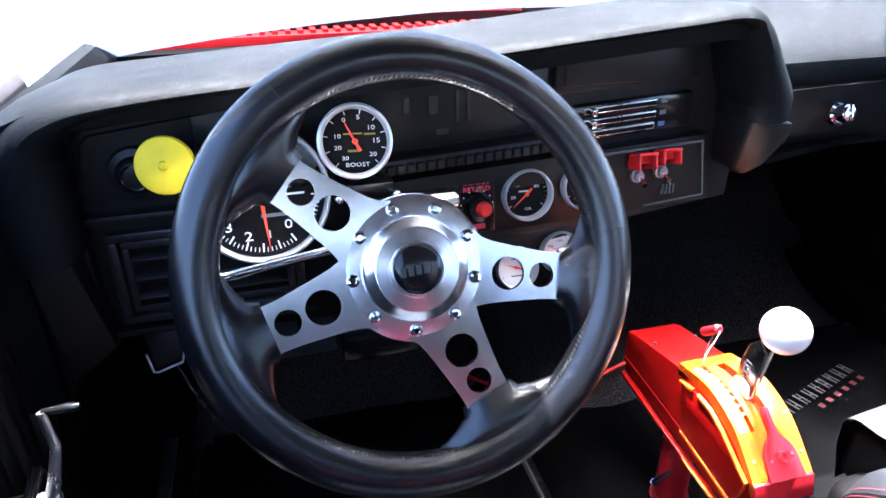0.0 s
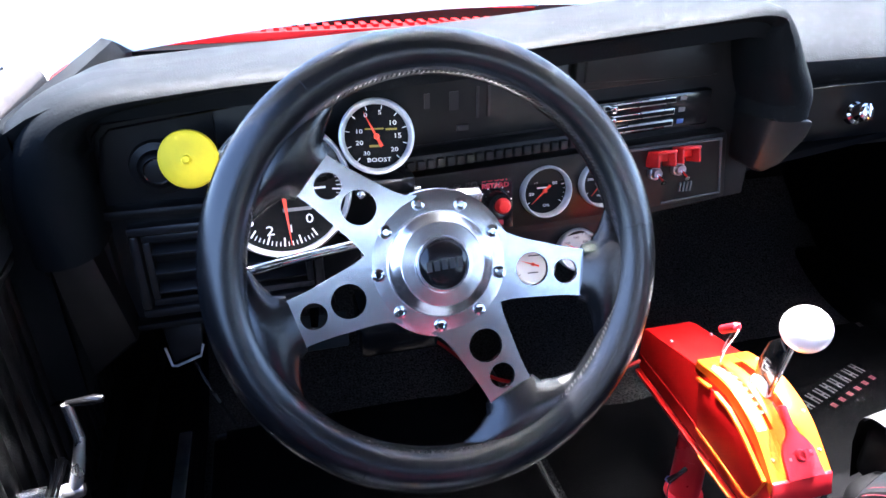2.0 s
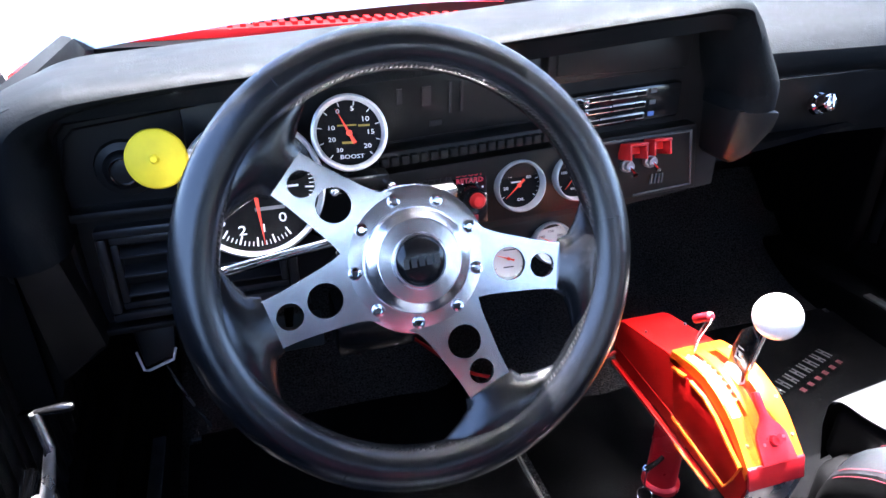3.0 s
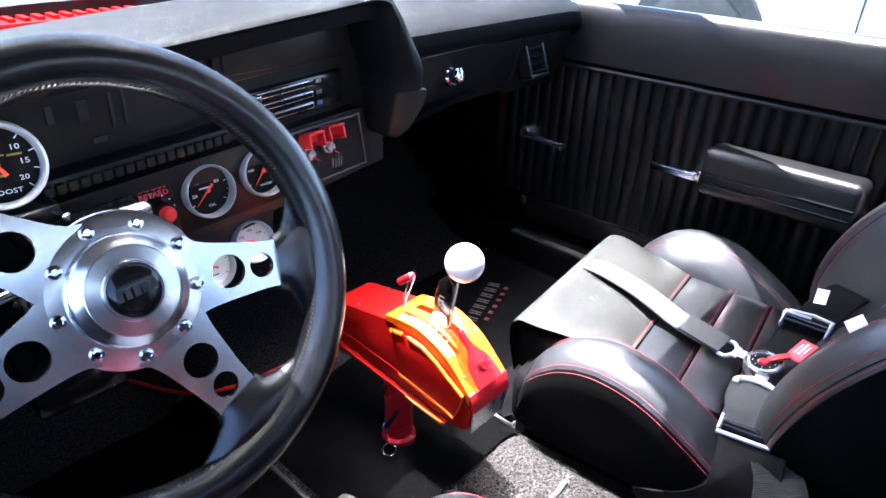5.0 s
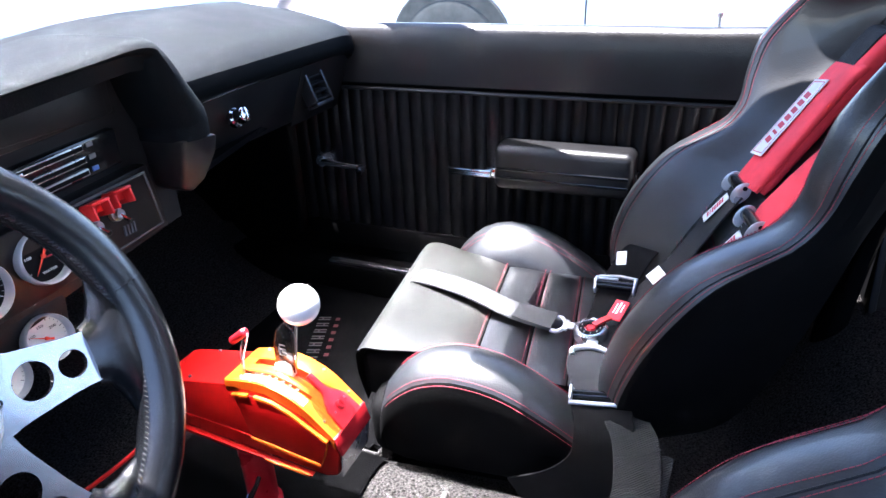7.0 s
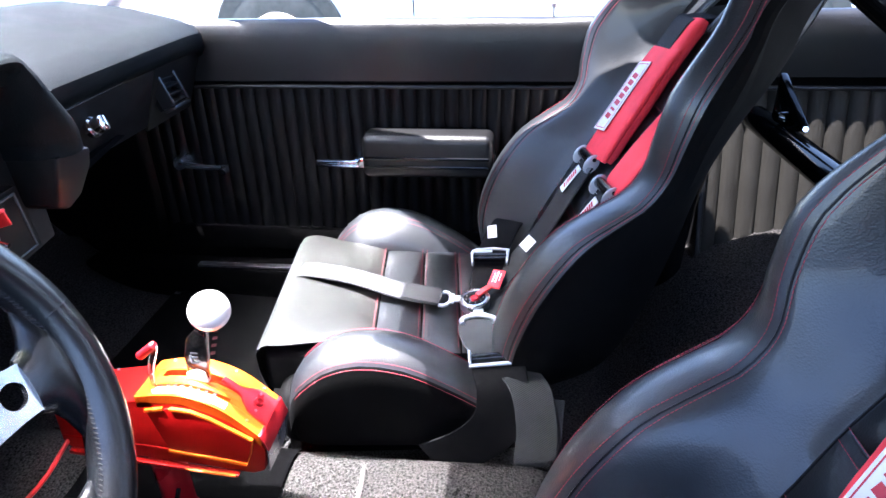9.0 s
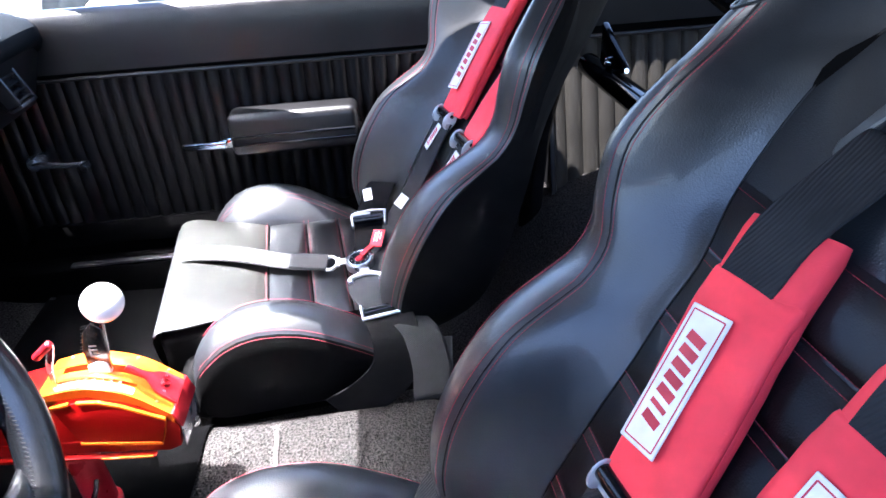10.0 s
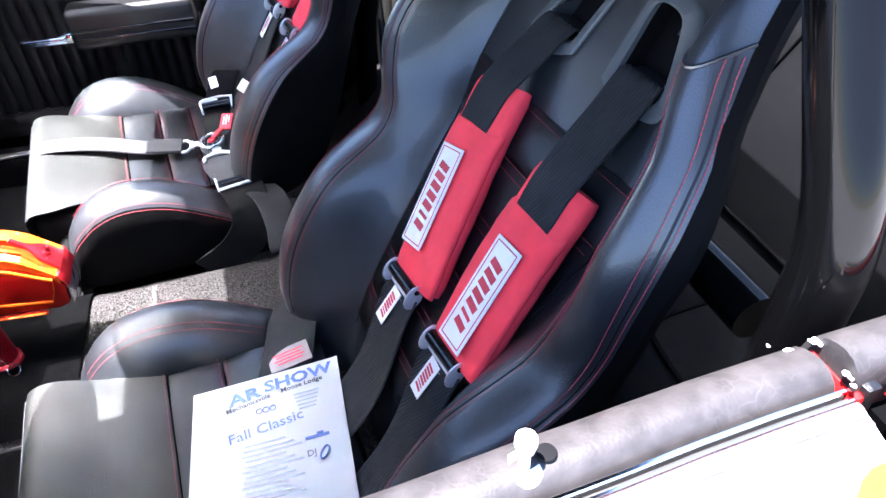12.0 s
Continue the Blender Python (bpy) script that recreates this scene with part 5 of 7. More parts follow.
# ---- shifter ----
def shifter():
    s = thing("gear_shifter", (-0.005, 0.03, 0.37), "orange anodised ratchet shifter with a white ball on its lever", "gear shifter")
    XL, XR = -0.038, 0.034

    def prism(outline, x0, x1, bevel=0.0):
        return slab([(x0, y, z) for y, z in outline], x1 - x0, (1, 0, 0), bevel)

    body = [(0.192, 0.556), (0.178, 0.561), (0.072, 0.580), (0.020, 0.581), (-0.030, 0.561), (-0.064, 0.533), (-0.072, 0.512), (-0.066, 0.478), (-0.050, 0.472), (0.040, 0.482), (0.185, 0.494), (0.194, 0.505)]
    part("body", prism(body, XL, XR, 0.003), ORANGE, s, "orange anodised case")
    # pressed side plate with ledges round it, in stretches, sunlight put in their colour
    side = [(0.068, 0.568), (0.030, 0.572), (0.008, 0.570), (-0.014, 0.560), (-0.060, 0.531), (-0.046, 0.490), (0.051, 0.505)]
    for x, way in ((XL, -1), (XR, 1)):
        x0, x1 = sorted((x - way * 0.001, x + way * 0.0022))
        plate = part("side_plate", prism(side, x0, x1, 0.001), ORANGE, s, "raised orange side plate")
        for run in ([(0.068, 0.567), (0.044, 0.5715)], [(0.035, 0.5715), (0.010, 0.569), (-0.013, 0.559), (-0.060, 0.530)], [(-0.060, 0.530), (-0.054, 0.508), (-0.046, 0.490)], [(0.051, 0.505), (0.000, 0.4975), (-0.046, 0.490)]):
            w = 0.0011 if run[0] == (-0.060, 0.530) else 0.0018
            path = [Vector((x + way * 0.0022, y, z)) for y, z in run]
            bm = bmesh.new()
            loft(bm, [[p + Vector((dx * way, 0, dz)) for dx, dz in ((-0.002, -w), (0.0018, -w), (0.0026, -w * 0.6), (0.0022, w), (-0.002, w * 1.2))] for p in path])
            part("plate_rim", bm, SUNLIT_ORANGE, plate, "edge of the plate, coloured as sunlit")
        crease = loft(bmesh.new(), [[(x + way * a, y, z + b) for a, b in ((-0.001, -0.001), (0.001, -0.001), (0.001, 0.001), (-0.001, 0.001))] for y, z in ((0.188, 0.516), (0.051, 0.505))])
        part("crease", crease, ORANGE, s)
        x0, x1 = sorted((x - way * 0.001, x + way * 0.0065))
        part("flange", prism([(0.185, 0.4955), (-0.034, 0.4735), (-0.032, 0.4695), (0.185, 0.4905)], x0, x1, 0.0008), ORANGE, s, "folded lower flange")
        x0, x1 = sorted((x + way * 0.004, x + way * 0.0082))
        part("flange_edge", prism([(0.034, 0.4802), (-0.030, 0.4742), (-0.030, 0.4712), (0.034, 0.4772)], x0, x1, 0.0008), SUNLIT_ORANGE, s, "flange edge, coloured as sunlit")
    # gate cover in rails with slots between
    top = [(0.078, 0.581), (0.048, 0.5865), (0.020, 0.587), (-0.008, 0.579), (-0.030, 0.567), (-0.050, 0.549), (-0.068, 0.531)]
    line = [(p.x, p.y) for p in smooth_path([(y, z, 0) for y, z in top], 4)]
    for x0, x1 in ((XL, XL + 0.017), (XL + 0.022, XL + 0.036), (XR - 0.024, XR)):
        bm = bmesh.new()
        loft(bm, [[(x0, y, z - 0.012), (x1, y, z - 0.012), (x1, y, z + 0.0028), (x1 - 0.0015, y, z + 0.004), (x0 + 0.0015, y, z + 0.004), (x0, y, z + 0.0028)] for y, z in line])
        part("gate_rail", bm, SUNLIT_ORANGE, s, "gate rail, coloured as sunlit")
    for ya, yb in ((0.080, 0.060), (-0.030, -0.066)):
        z0, z1 = (eased(sorted(top), y) for y in (ya, yb))
        part("gate_bridge", slab([(XL + 0.002, ya, z0 - 0.008), (XL + 0.002, yb, z1 - 0.008), (XL + 0.002, yb, z1 + 0.0034), (XL + 0.002, ya, z0 + 0.0034)], XR - XL - 0.004, (1, 0, 0), 0.0008), SUNLIT_ORANGE, s)
    bm = bmesh.new()
    for k in range(8):
        y = 0.055 - 0.0095 * k
        z = eased(sorted(top), y)
        box(bm, XL + 0.0165, XL + 0.0225, y - 0.0026, y + 0.0026, z - 0.006, z + 0.001, 0.0008)
    part("detent_teeth", bm, STEEL, s, "bright ratchet teeth")
    bm = bmesh.new()
    loft(bm, [[(XL + 0.003, y, z + 0.0035), (XL + 0.013, y, z + 0.0035), (XL + 0.013, y, z + 0.0048), (XL + 0.003, y, z + 0.0048)] for y, z in line if -0.034 < y < 0.060])
    part("scale_strip", bm, PRINT, s, "pale gear scale")
    # red cap with a narrow tongue up the slot
    slope = Vector((0, -0.72, -0.70)).normalized()
    m = Matrix((Vector((1, 0, 0)), slope, Vector((1, 0, 0)).cross(slope))).transposed().to_4x4()
    m.translation = Vector((0.002, -0.030, 0.5725))
    if m.col[2].z < 0:
        m = m @ Matrix.Diagonal((-1, 1, -1, 1))
    half = [(0.004, -0.020), (0.0045, 0.004), (0.008, 0.011), (0.015, 0.018), (0.0195, 0.027), (0.0205, 0.036), (0.022, 0.055)]
    outline = [(x, y) for x, y in half] + [(-x, y) for x, y in half[::-1]]
    c = part("rear_cap", slab([m @ Vector((x, y, -0.004)) for x, y in outline], 0.0065, m.to_3x3() @ Vector((0, 0, 1)), 0.001), RED_ANOD, s, "red anodised rear cap")
    bm = bmesh.new()
    up = m.to_3x3() @ Vector((0, 0, 1))
    spot = m @ Vector((0, 0.032, 0.0025))
    lathe(bm, [(0.0032, 0.0045), (0.0050, 0.0045), (0.0062, 0.002), (0.0066, -0.001)], facing(spot, up), 20)
    lathe(bm, [(0, 0.002), (0.0032, 0.002)], facing(spot, up), 16)
    part("bolt", bm, RED_ANOD, c)
    for dx, dy in ((-0.013, 0.030), (0.013, 0.034)):
        part("screw", screw(bmesh.new(), facing(m @ Vector((dx, dy, 0.0025)), up), 0.0018, 0.001), STEEL_DULL, c)
    part("rear_plate", slab([(XL + 0.001, -0.0725, 0.512), (XR - 0.001, -0.0725, 0.512), (XR - 0.004, -0.068, 0.474), (XL + 0.004, -0.068, 0.474)], 0.003, (0, -1, -0.1), 0.0008), STEEL, s, "bare metal rear plate")
    part("rear_lip", slab([(XL, -0.066, 0.536), (XR, -0.066, 0.536), (XR, -0.073, 0.512), (XL, -0.073, 0.512)], 0.004, (0, -1, -0.2), 0.0012), RED_ANOD, s)
    for y, z in ((0.058, 0.5895), (-0.020, 0.577), (-0.052, 0.5515), (0.14, 0.5695)):
        for x in (XL + 0.008, XR - 0.006):
            part("screw", screw(bmesh.new(), facing((x, y, z), (0, -0.3, 1)), 0.0020, 0.0012), STEEL_DULL, s)
    # reverse release: a thin bent blade with a rolled tip
    bm = bmesh.new()
    tube(bm, [(-0.024, 0.068, 0.632), (-0.023, 0.066, 0.634), (-0.023, 0.045, 0.651), (-0.023, 0.043, 0.652)], [0.003, 0.0052, 0.0052, 0.003], 12)
    rel = part("release_lever", bm, RED_ANOD, s, "red anodised reverse release")
    bm = bmesh.new()
    ribbon(bm, [(-0.022, 0.044, 0.651), (-0.021, 0.050, 0.636), (-0.019, 0.060, 0.612), (-0.018, 0.064, 0.582)], (0.6, 0.8, 0), 0.013, 0.0016)
    part("blade", bm, STEEL, rel)
    # lever
    bm = bmesh.new()
    tube(bm, [(0.002, 0.002, 0.565), (0.002, 0.001, 0.600), (0.000, -0.010, 0.664)], 0.0030, 14)
    part("lever_rod", bm, CHROME, s, "polished lever")
    bm = slab([(-0.006, 0.024, 0.588), (-0.006, -0.001, 0.586), (-0.008, -0.010, 0.652), (-0.009, 0.000, 0.664), (-0.008, 0.014, 0.650), (-0.006, 0.023, 0.622)], 0.004, (1, 0, 0), 0.0012)
    g = part("trigger", bm, PLASTIC_SHINY, s, "gloss black trigger with pale marks")
    m = facing((-0.0072, 0.011, 0.620), (-1, -0.02, 0.02))
    part("trigger_marks", bars(bmesh.new(), m, [(0.002, -0.004, 0.010, 0.002), (-0.002, 0.002, 0.002, 0.010), (0.003, 0.004, 0.007, 0.002), (0.003, 0.010, 0.009, 0.002)]), PRINT_GREY, g)
    part("trigger_foot", slab([(-0.0085, 0.025, 0.588), (-0.0085, -0.002, 0.586), (-0.0085, 0.000, 0.603), (-0.0085, 0.010, 0.606), (-0.0085, 0.024, 0.600)], 0.009, (1, 0, 0), 0.002), GAUGE_WHITE, g, "white moulded foot")
    bm = bmesh.new()
    bmesh.ops.create_uvsphere(bm, u_segments=40, v_segments=24, radius=0.0240, matrix=Matrix.Translation((0.000, -0.019, 0.686)))
    part("ball", bm, WHITE_BALL, s, "glossy white ball")
    # pedestal and pin
    bm = bmesh.new()
    lathe(bm, [(0.025, 0.365), (0.025, 0.372), (0.0205, 0.376), (0.020, 0.44), (0.021, 0.441), (0.021, 0.480)], Matrix.Translation((-0.019, 0.073, 0)), 28)
    part("pedestal", bm, RED_ANOD, s, "red anodised pedestal")
    bm = bmesh.new()
    tube(bm, [(-0.036, 0.058, 0.432), (-0.045, 0.056, 0.428), (-0.054, 0.063, 0.411)], [0.003, 0.003, 0.0042], 10)
    pin = part("pin", bm, PLASTIC_SHINY, s, "black locking pin")
    bm = bmesh.new()
    lathe(bm, [(0, 0.001), (0.0045, 0.001), (0.0045, -0.005), (0.003, -0.006)], facing((-0.0545, 0.0632, 0.410), (-0.6, -0.3, -0.4)), 14)
    part("pin_cap", bm, PRINT_BLUE, pin, "blue plastic end")
    across, along = Vector((0.70, -0.71, 0)), Vector((0.35, 0.30, 0.88))
    bm = bmesh.new()
    tube(bm, [Vector((-0.063, 0.047, 0.386)) + 0.0092 * (across * math.cos(k * math.tau / 24) + along * math.sin(k * math.tau / 24)) for k in range(24)], 0.0008, 6, closed=True)
    part("ring", bm, CHROME, pin, "split ring")
    bm = bmesh.new()
    tube(bm, smooth_path([(-0.055, 0.060, 0.409), (-0.060, 0.054, 0.402), (-0.062, 0.049, 0.395)], 4), 0.0008, 6)
    part("tether", bm, PLASTIC, pin)
    bm = bmesh.new()
    tube(bm, smooth_path([(-0.03, 0.185, 0.51), (-0.10, 0.21, 0.47), (-0.20, 0.30, 0.42), (-0.26, 0.45, 0.40)], 6), 0.003, 8)
    part("cable", bm, RED_PLASTIC, s, "red shift cable")


shifter()


# ---- seats ----
SX, SY = -0.370, 0.0
FRONT = [(0.40, -0.435), (0.44, -0.418), (0.50, -0.406), (0.55, -0.412), (0.60, -0.429), (0.65, -0.458), (0.69, -0.492), (0.715, -0.530), (0.74, -0.570), (0.775, -0.592), (0.82, -0.598), (0.87, -0.608), (0.90, -0.625), (0.948, -0.660), (1.0, -0.692), (1.06, -0.760), (1.13, -0.83)]
WIDE = [(0.40, 0.170), (0.43, 0.215), (0.48, 0.250), (0.54, 0.266), (0.62, 0.270), (0.70, 0.268), (0.76, 0.266), (0.82, 0.268), (0.88, 0.266), (0.93, 0.248), (0.965, 0.230), (1.0, 0.212), (1.06, 0.182), (1.12, 0.150), (1.15, 0.10)]
MIDDLE = [(0.40, -0.475), (0.52, -0.502), (0.63, -0.562), (0.70, -0.610), (0.77, -0.662), (0.885, -0.744), (1.0, -0.825), (1.15, -0.915)]
BACK = [(0.40, -0.53), (0.45, -0.555), (0.52, -0.585), (0.65, -0.645), (0.775, -0.722), (0.87, -0.788), (1.0, -0.878), (1.15, -0.960)]
EDGE = [(0.40, -0.50), (0.51, -0.571), (0.686, -0.634), (0.817, -0.664), (0.88, -0.692), (0.95, -0.718), (0.985, -0.745), (1.02, -0.78), (1.06, -0.82), (1.15, -0.88)]
IW = [(0.40, 0.110), (0.55, 0.121), (0.62, 0.127), (0.68, 0.134), (0.73, 0.146), (0.78, 0.154), (0.83, 0.176), (0.90, 0.186), (0.94, 0.182), (0.98, 0.160), (1.15, 0.14)]


def middle(z):
    return eased(MIDDLE, z)


def seat_back(seat):
    zs = sorted(set([0.40 + 0.0125 * k for k in range(61)] + [0.893, 0.973]))
    zs = [z for z in zs if z <= 1.15 and abs(z - 0.893) > 0.006 and abs(z - 0.973) > 0.006 or z in (0.893, 0.973)]
    inner = [0.0, 0.030, 0.047, 0.073, 0.098, 0.120, 0.140]
    outer = [0.0, 0.08, 0.16, 0.25, 0.34, 0.42, 0.46, 0.50, 0.54, 0.60, 0.70, 0.80, 0.88, 0.92, 0.95, 0.98, 1.0]
    half = [("i", a) for a in inner] + [("o", a) for a in outer[1:]]
    cols = [(-1, h) for h in half[:0:-1]] + [(1, h) for h in half]

    def point(side, h, z, front):
        W, yb, yc, yk = eased(WIDE, z), eased(FRONT, z), middle(z), eased(BACK, z)
        iw = min(eased(IW, z), W * 0.86)
        kind, a = h
        if kind == "i":
            x = a * (iw / 0.140 if a > 0.1 else 1.0)
            y = yc + 0.004 * math.cos(math.pi * x / 0.28)
        else:
            x = iw + (W - iw) * a
            rise = eased([(0.0, 0.0), (0.18, 0.26), (0.36, 0.72), (0.52, 0.95), (0.64, 1.0), (0.78, 0.975), (0.90, 0.88), (1.0, 0.72)], a)
            y = yc + (max(yb, yc + 0.004) - yc) * rise - (0.0022 if front and a in (0.50, 0.95) and 0.46 < z < 1.0 else 0.0)
            if a == 1.0:
                y = max(y, eased(EDGE, z) + 0.025)
        if not front:
            e = (abs(x) / W) ** 3
            x *= 0.96
            y = yk + e * (eased(EDGE, z) - yk)
        top = max(0.0, z - 1.10) / 0.05
        return Vector((side * x, y + (0.02 * top if not front else -0.02 * top), z))

    def hole(j, i):
        zc = (zs[j] + zs[j + 1]) / 2
        (s0, (k0, a0)), (s1, (k1, a1)) = cols[i], cols[i + 1]
        if k0 != "i" or k1 != "i" or not 0.893 < zc < 0.973:
            return False
        lo, hi = sorted((a0, a1))
        return lo >= 0.0299 and hi <= 0.0981 and (hi < 0.08 or zc < 0.945)

    bm = bmesh.new()
    base = Vector((SX, SY, 0))
    rows = {f: [[bm.verts.new(base + point(s, h, z, f)) for s, h in cols] for z in zs] for f in (True, False)}
    for f in (True, False):
        for j in range(len(zs) - 1):
            for i in range(len(cols) - 1):
                if hole(j, i):
                    continue
                face = bm.faces.new((rows[f][j][i], rows[f][j][i + 1], rows[f][j + 1][i + 1], rows[f][j + 1][i]))
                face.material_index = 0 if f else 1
    for j in range(len(zs) - 1):
        for i in range(len(cols) - 1):
            if not hole(j, i):
                continue
            for dj, di, (a, b) in ((0, -1, ((j, i), (j + 1, i))), (0, 1, ((j, i + 1), (j + 1, i + 1))), (-1, 0, ((j, i), (j, i + 1))), (1, 0, ((j + 1, i), (j + 1, i + 1)))):
                if not hole(j + dj, i + di):
                    bm.faces.new((rows[True][a[0]][a[1]], rows[True][b[0]][b[1]], rows[False][b[0]][b[1]], rows[False][a[0]][a[1]]))
    for j in (0, len(zs) - 1):
        for i in range(len(cols) - 1):
            bm.faces.new((rows[True][j][i], rows[True][j][i + 1], rows[False][j][i + 1], rows[False][j][i]))
    # flat sides between the front's outer seam and the back
    for i, s in ((0, -1), (len(cols) - 1, 1)):
        strips = [[rows[True][j][i] for j in range(len(zs))]]
        for f in (0.06, 0.3, 0.6, 0.9):
            strips.append([bm.verts.new(rows[True][j][i].co.lerp(rows[False][j][i].co, f) + Vector((s * (0.014 * math.sin(math.pi * f) - 0.001), 0, 0))) for j in range(len(zs))])
        strips.append([rows[False][j][i] for j in range(len(zs))])
        for a, b in zip(strips, strips[1:]):
            for j in range(len(zs) - 1):
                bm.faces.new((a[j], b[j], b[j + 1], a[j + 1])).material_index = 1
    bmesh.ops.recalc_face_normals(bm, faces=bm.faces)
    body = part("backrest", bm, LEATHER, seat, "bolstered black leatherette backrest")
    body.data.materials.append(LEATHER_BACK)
    # quilted middle, one padded roll above another
    edges = [0.515 + 0.055 * k for k in range(7)]
    for k in range(6):
        z0, z1 = edges[k] + 0.0012, edges[k + 1] - 0.0012
        bm = bmesh.new()
        loops = []
        for j in range(9):
            z = z0 + (z1 - z0) * j / 8
            puff = 0.0065 * math.sin(math.pi * j / 8) ** 0.5
            row = []
            for i in range(15):
                u = -1 + 2 * i / 14
                x = (eased(IW, z) - 0.004) * u
                row.append(base + Vector((x, middle(z) + 0.003 + puff * (1 - abs(u) ** 8) + 0.004 * math.cos(math.pi * x / 0.28), z)))
            loops.append(row)
        loft(bm, loops, cap=False, ring=False)
        bmesh.ops.solidify(bm, geom=list(bm.faces), thickness=0.006)
        part("quilted_roll", bm, LEATHER, seat)
    bm = bmesh.new()
    for k in range(1, 7):
        for off in (-0.0045, 0.0045)[:2 if k < 6 else 1]:
            z = edges[k] + off
            stitches(bm, [base + Vector((x, middle(z) + 0.0085 + 0.004 * math.cos(math.pi * x / 0.28), z)) for x in [(eased(IW, z) - 0.006) * (-1 + i / 8) for i in range(17)]])
    for s in (-1, 1):
        for a, z0 in ((0.46, 0.50), (0.54, 0.50), (0.92, 0.43), (0.98, 0.43)):
            stitches(bm, [base + point(s, ("o", a), z, True) + Vector((s * (0.0008 if a > 0.8 else 0.0), 0.0011, 0.0005)) for z in zs if z0 <= z <= 1.002])
    tagged(part("stitching", bm, THREAD, body, "double rows of red stitching"), kind="stuff")
    for s in (-1, 1):
        for a, z0 in ((0.50, 0.48), (0.95, 0.42)):
            part("piping", tube(bmesh.new(), [base + point(s, ("o", a), z, True) for z in zs if z0 <= z <= 1.003], 0.0012, 6), PLASTIC, body)
        cross = [base + point(s, ("o", a), 1.006 - 0.012 * math.sin(math.pi * (a - 0.4) / 0.6), True) + Vector((s * 0.0008, 0.0012, 0)) for a in [0.38 + 0.62 * k / 10 for k in range(11)]]
        part("piping", tube(bmesh.new(), cross, 0.0016, 6), LEATHER, body, "curved piping across the shoulder")
        seam = [base + point(s, ("i", 0.140), z, True) + Vector((0, 0.0006, 0)) for z in zs if 0.50 <= z <= 1.05]
        part("seam", tube(bmesh.new(), seam, 0.0012, 5), PLASTIC, body)
    # plastic surrounds of the two harness slots
    for s in (-1, 1):
        rim = [(0.028, 0.896), (0.024, 0.928), (0.020, 0.964), (0.026, 0.976), (0.041, 0.978), (0.075, 0.976), (0.090, 0.966), (0.104, 0.942), (0.118, 0.906), (0.120, 0.896), (0.110, 0.888), (0.060, 0.886)]
        gap = [(0.040, 0.905), (0.035, 0.933), (0.031, 0.958), (0.034, 0.965), (0.045, 0.967), (0.062, 0.965), (0.074, 0.958), (0.088, 0.938), (0.103, 0.913), (0.104, 0.904), (0.097, 0.899), (0.065, 0.898)]
        flat = [smooth_path([Vector((x, 0, z)) for x, z in ring + ring[:1]], 4)[:-1] for ring in (rim, gap)]

        def at(p, off):
            return base + Vector((s * p.x, middle(p.z) + 0.004 * math.cos(math.pi * p.x / 0.28) + off, p.z))
        loops = []
        for o, g in zip(*flat):
            loops.append([at(o, -0.004), at(o, 0.003), at(o.lerp(g, 0.15), 0.0055), at(o.lerp(g, 0.8), 0.0055), at(g, 0.003), at(g, -0.004)])
        bm = bmesh.new()
        loft(bm, loops + loops[:1], cap=False, ring=False)
        bmesh.ops.remove_doubles(bm, verts=bm.verts, dist=0.0001)
        part("slot_surround", bm, SATIN, seat, "grey plastic surround of a harness slot")
        # black backing and walls stand for the darkness within the slot
        bm = bmesh.new()
        back = [bm.verts.new(at(g, -0.028)) for g in flat[1]]
        bm.faces.new(back)
        loft(bm, [[at(g, off) for g in flat[1] + flat[1][:1]] for off in (-0.028, -0.004)], cap=False, ring=False)
        part("slot_lining", bm, GAUGE_BLACK, seat)


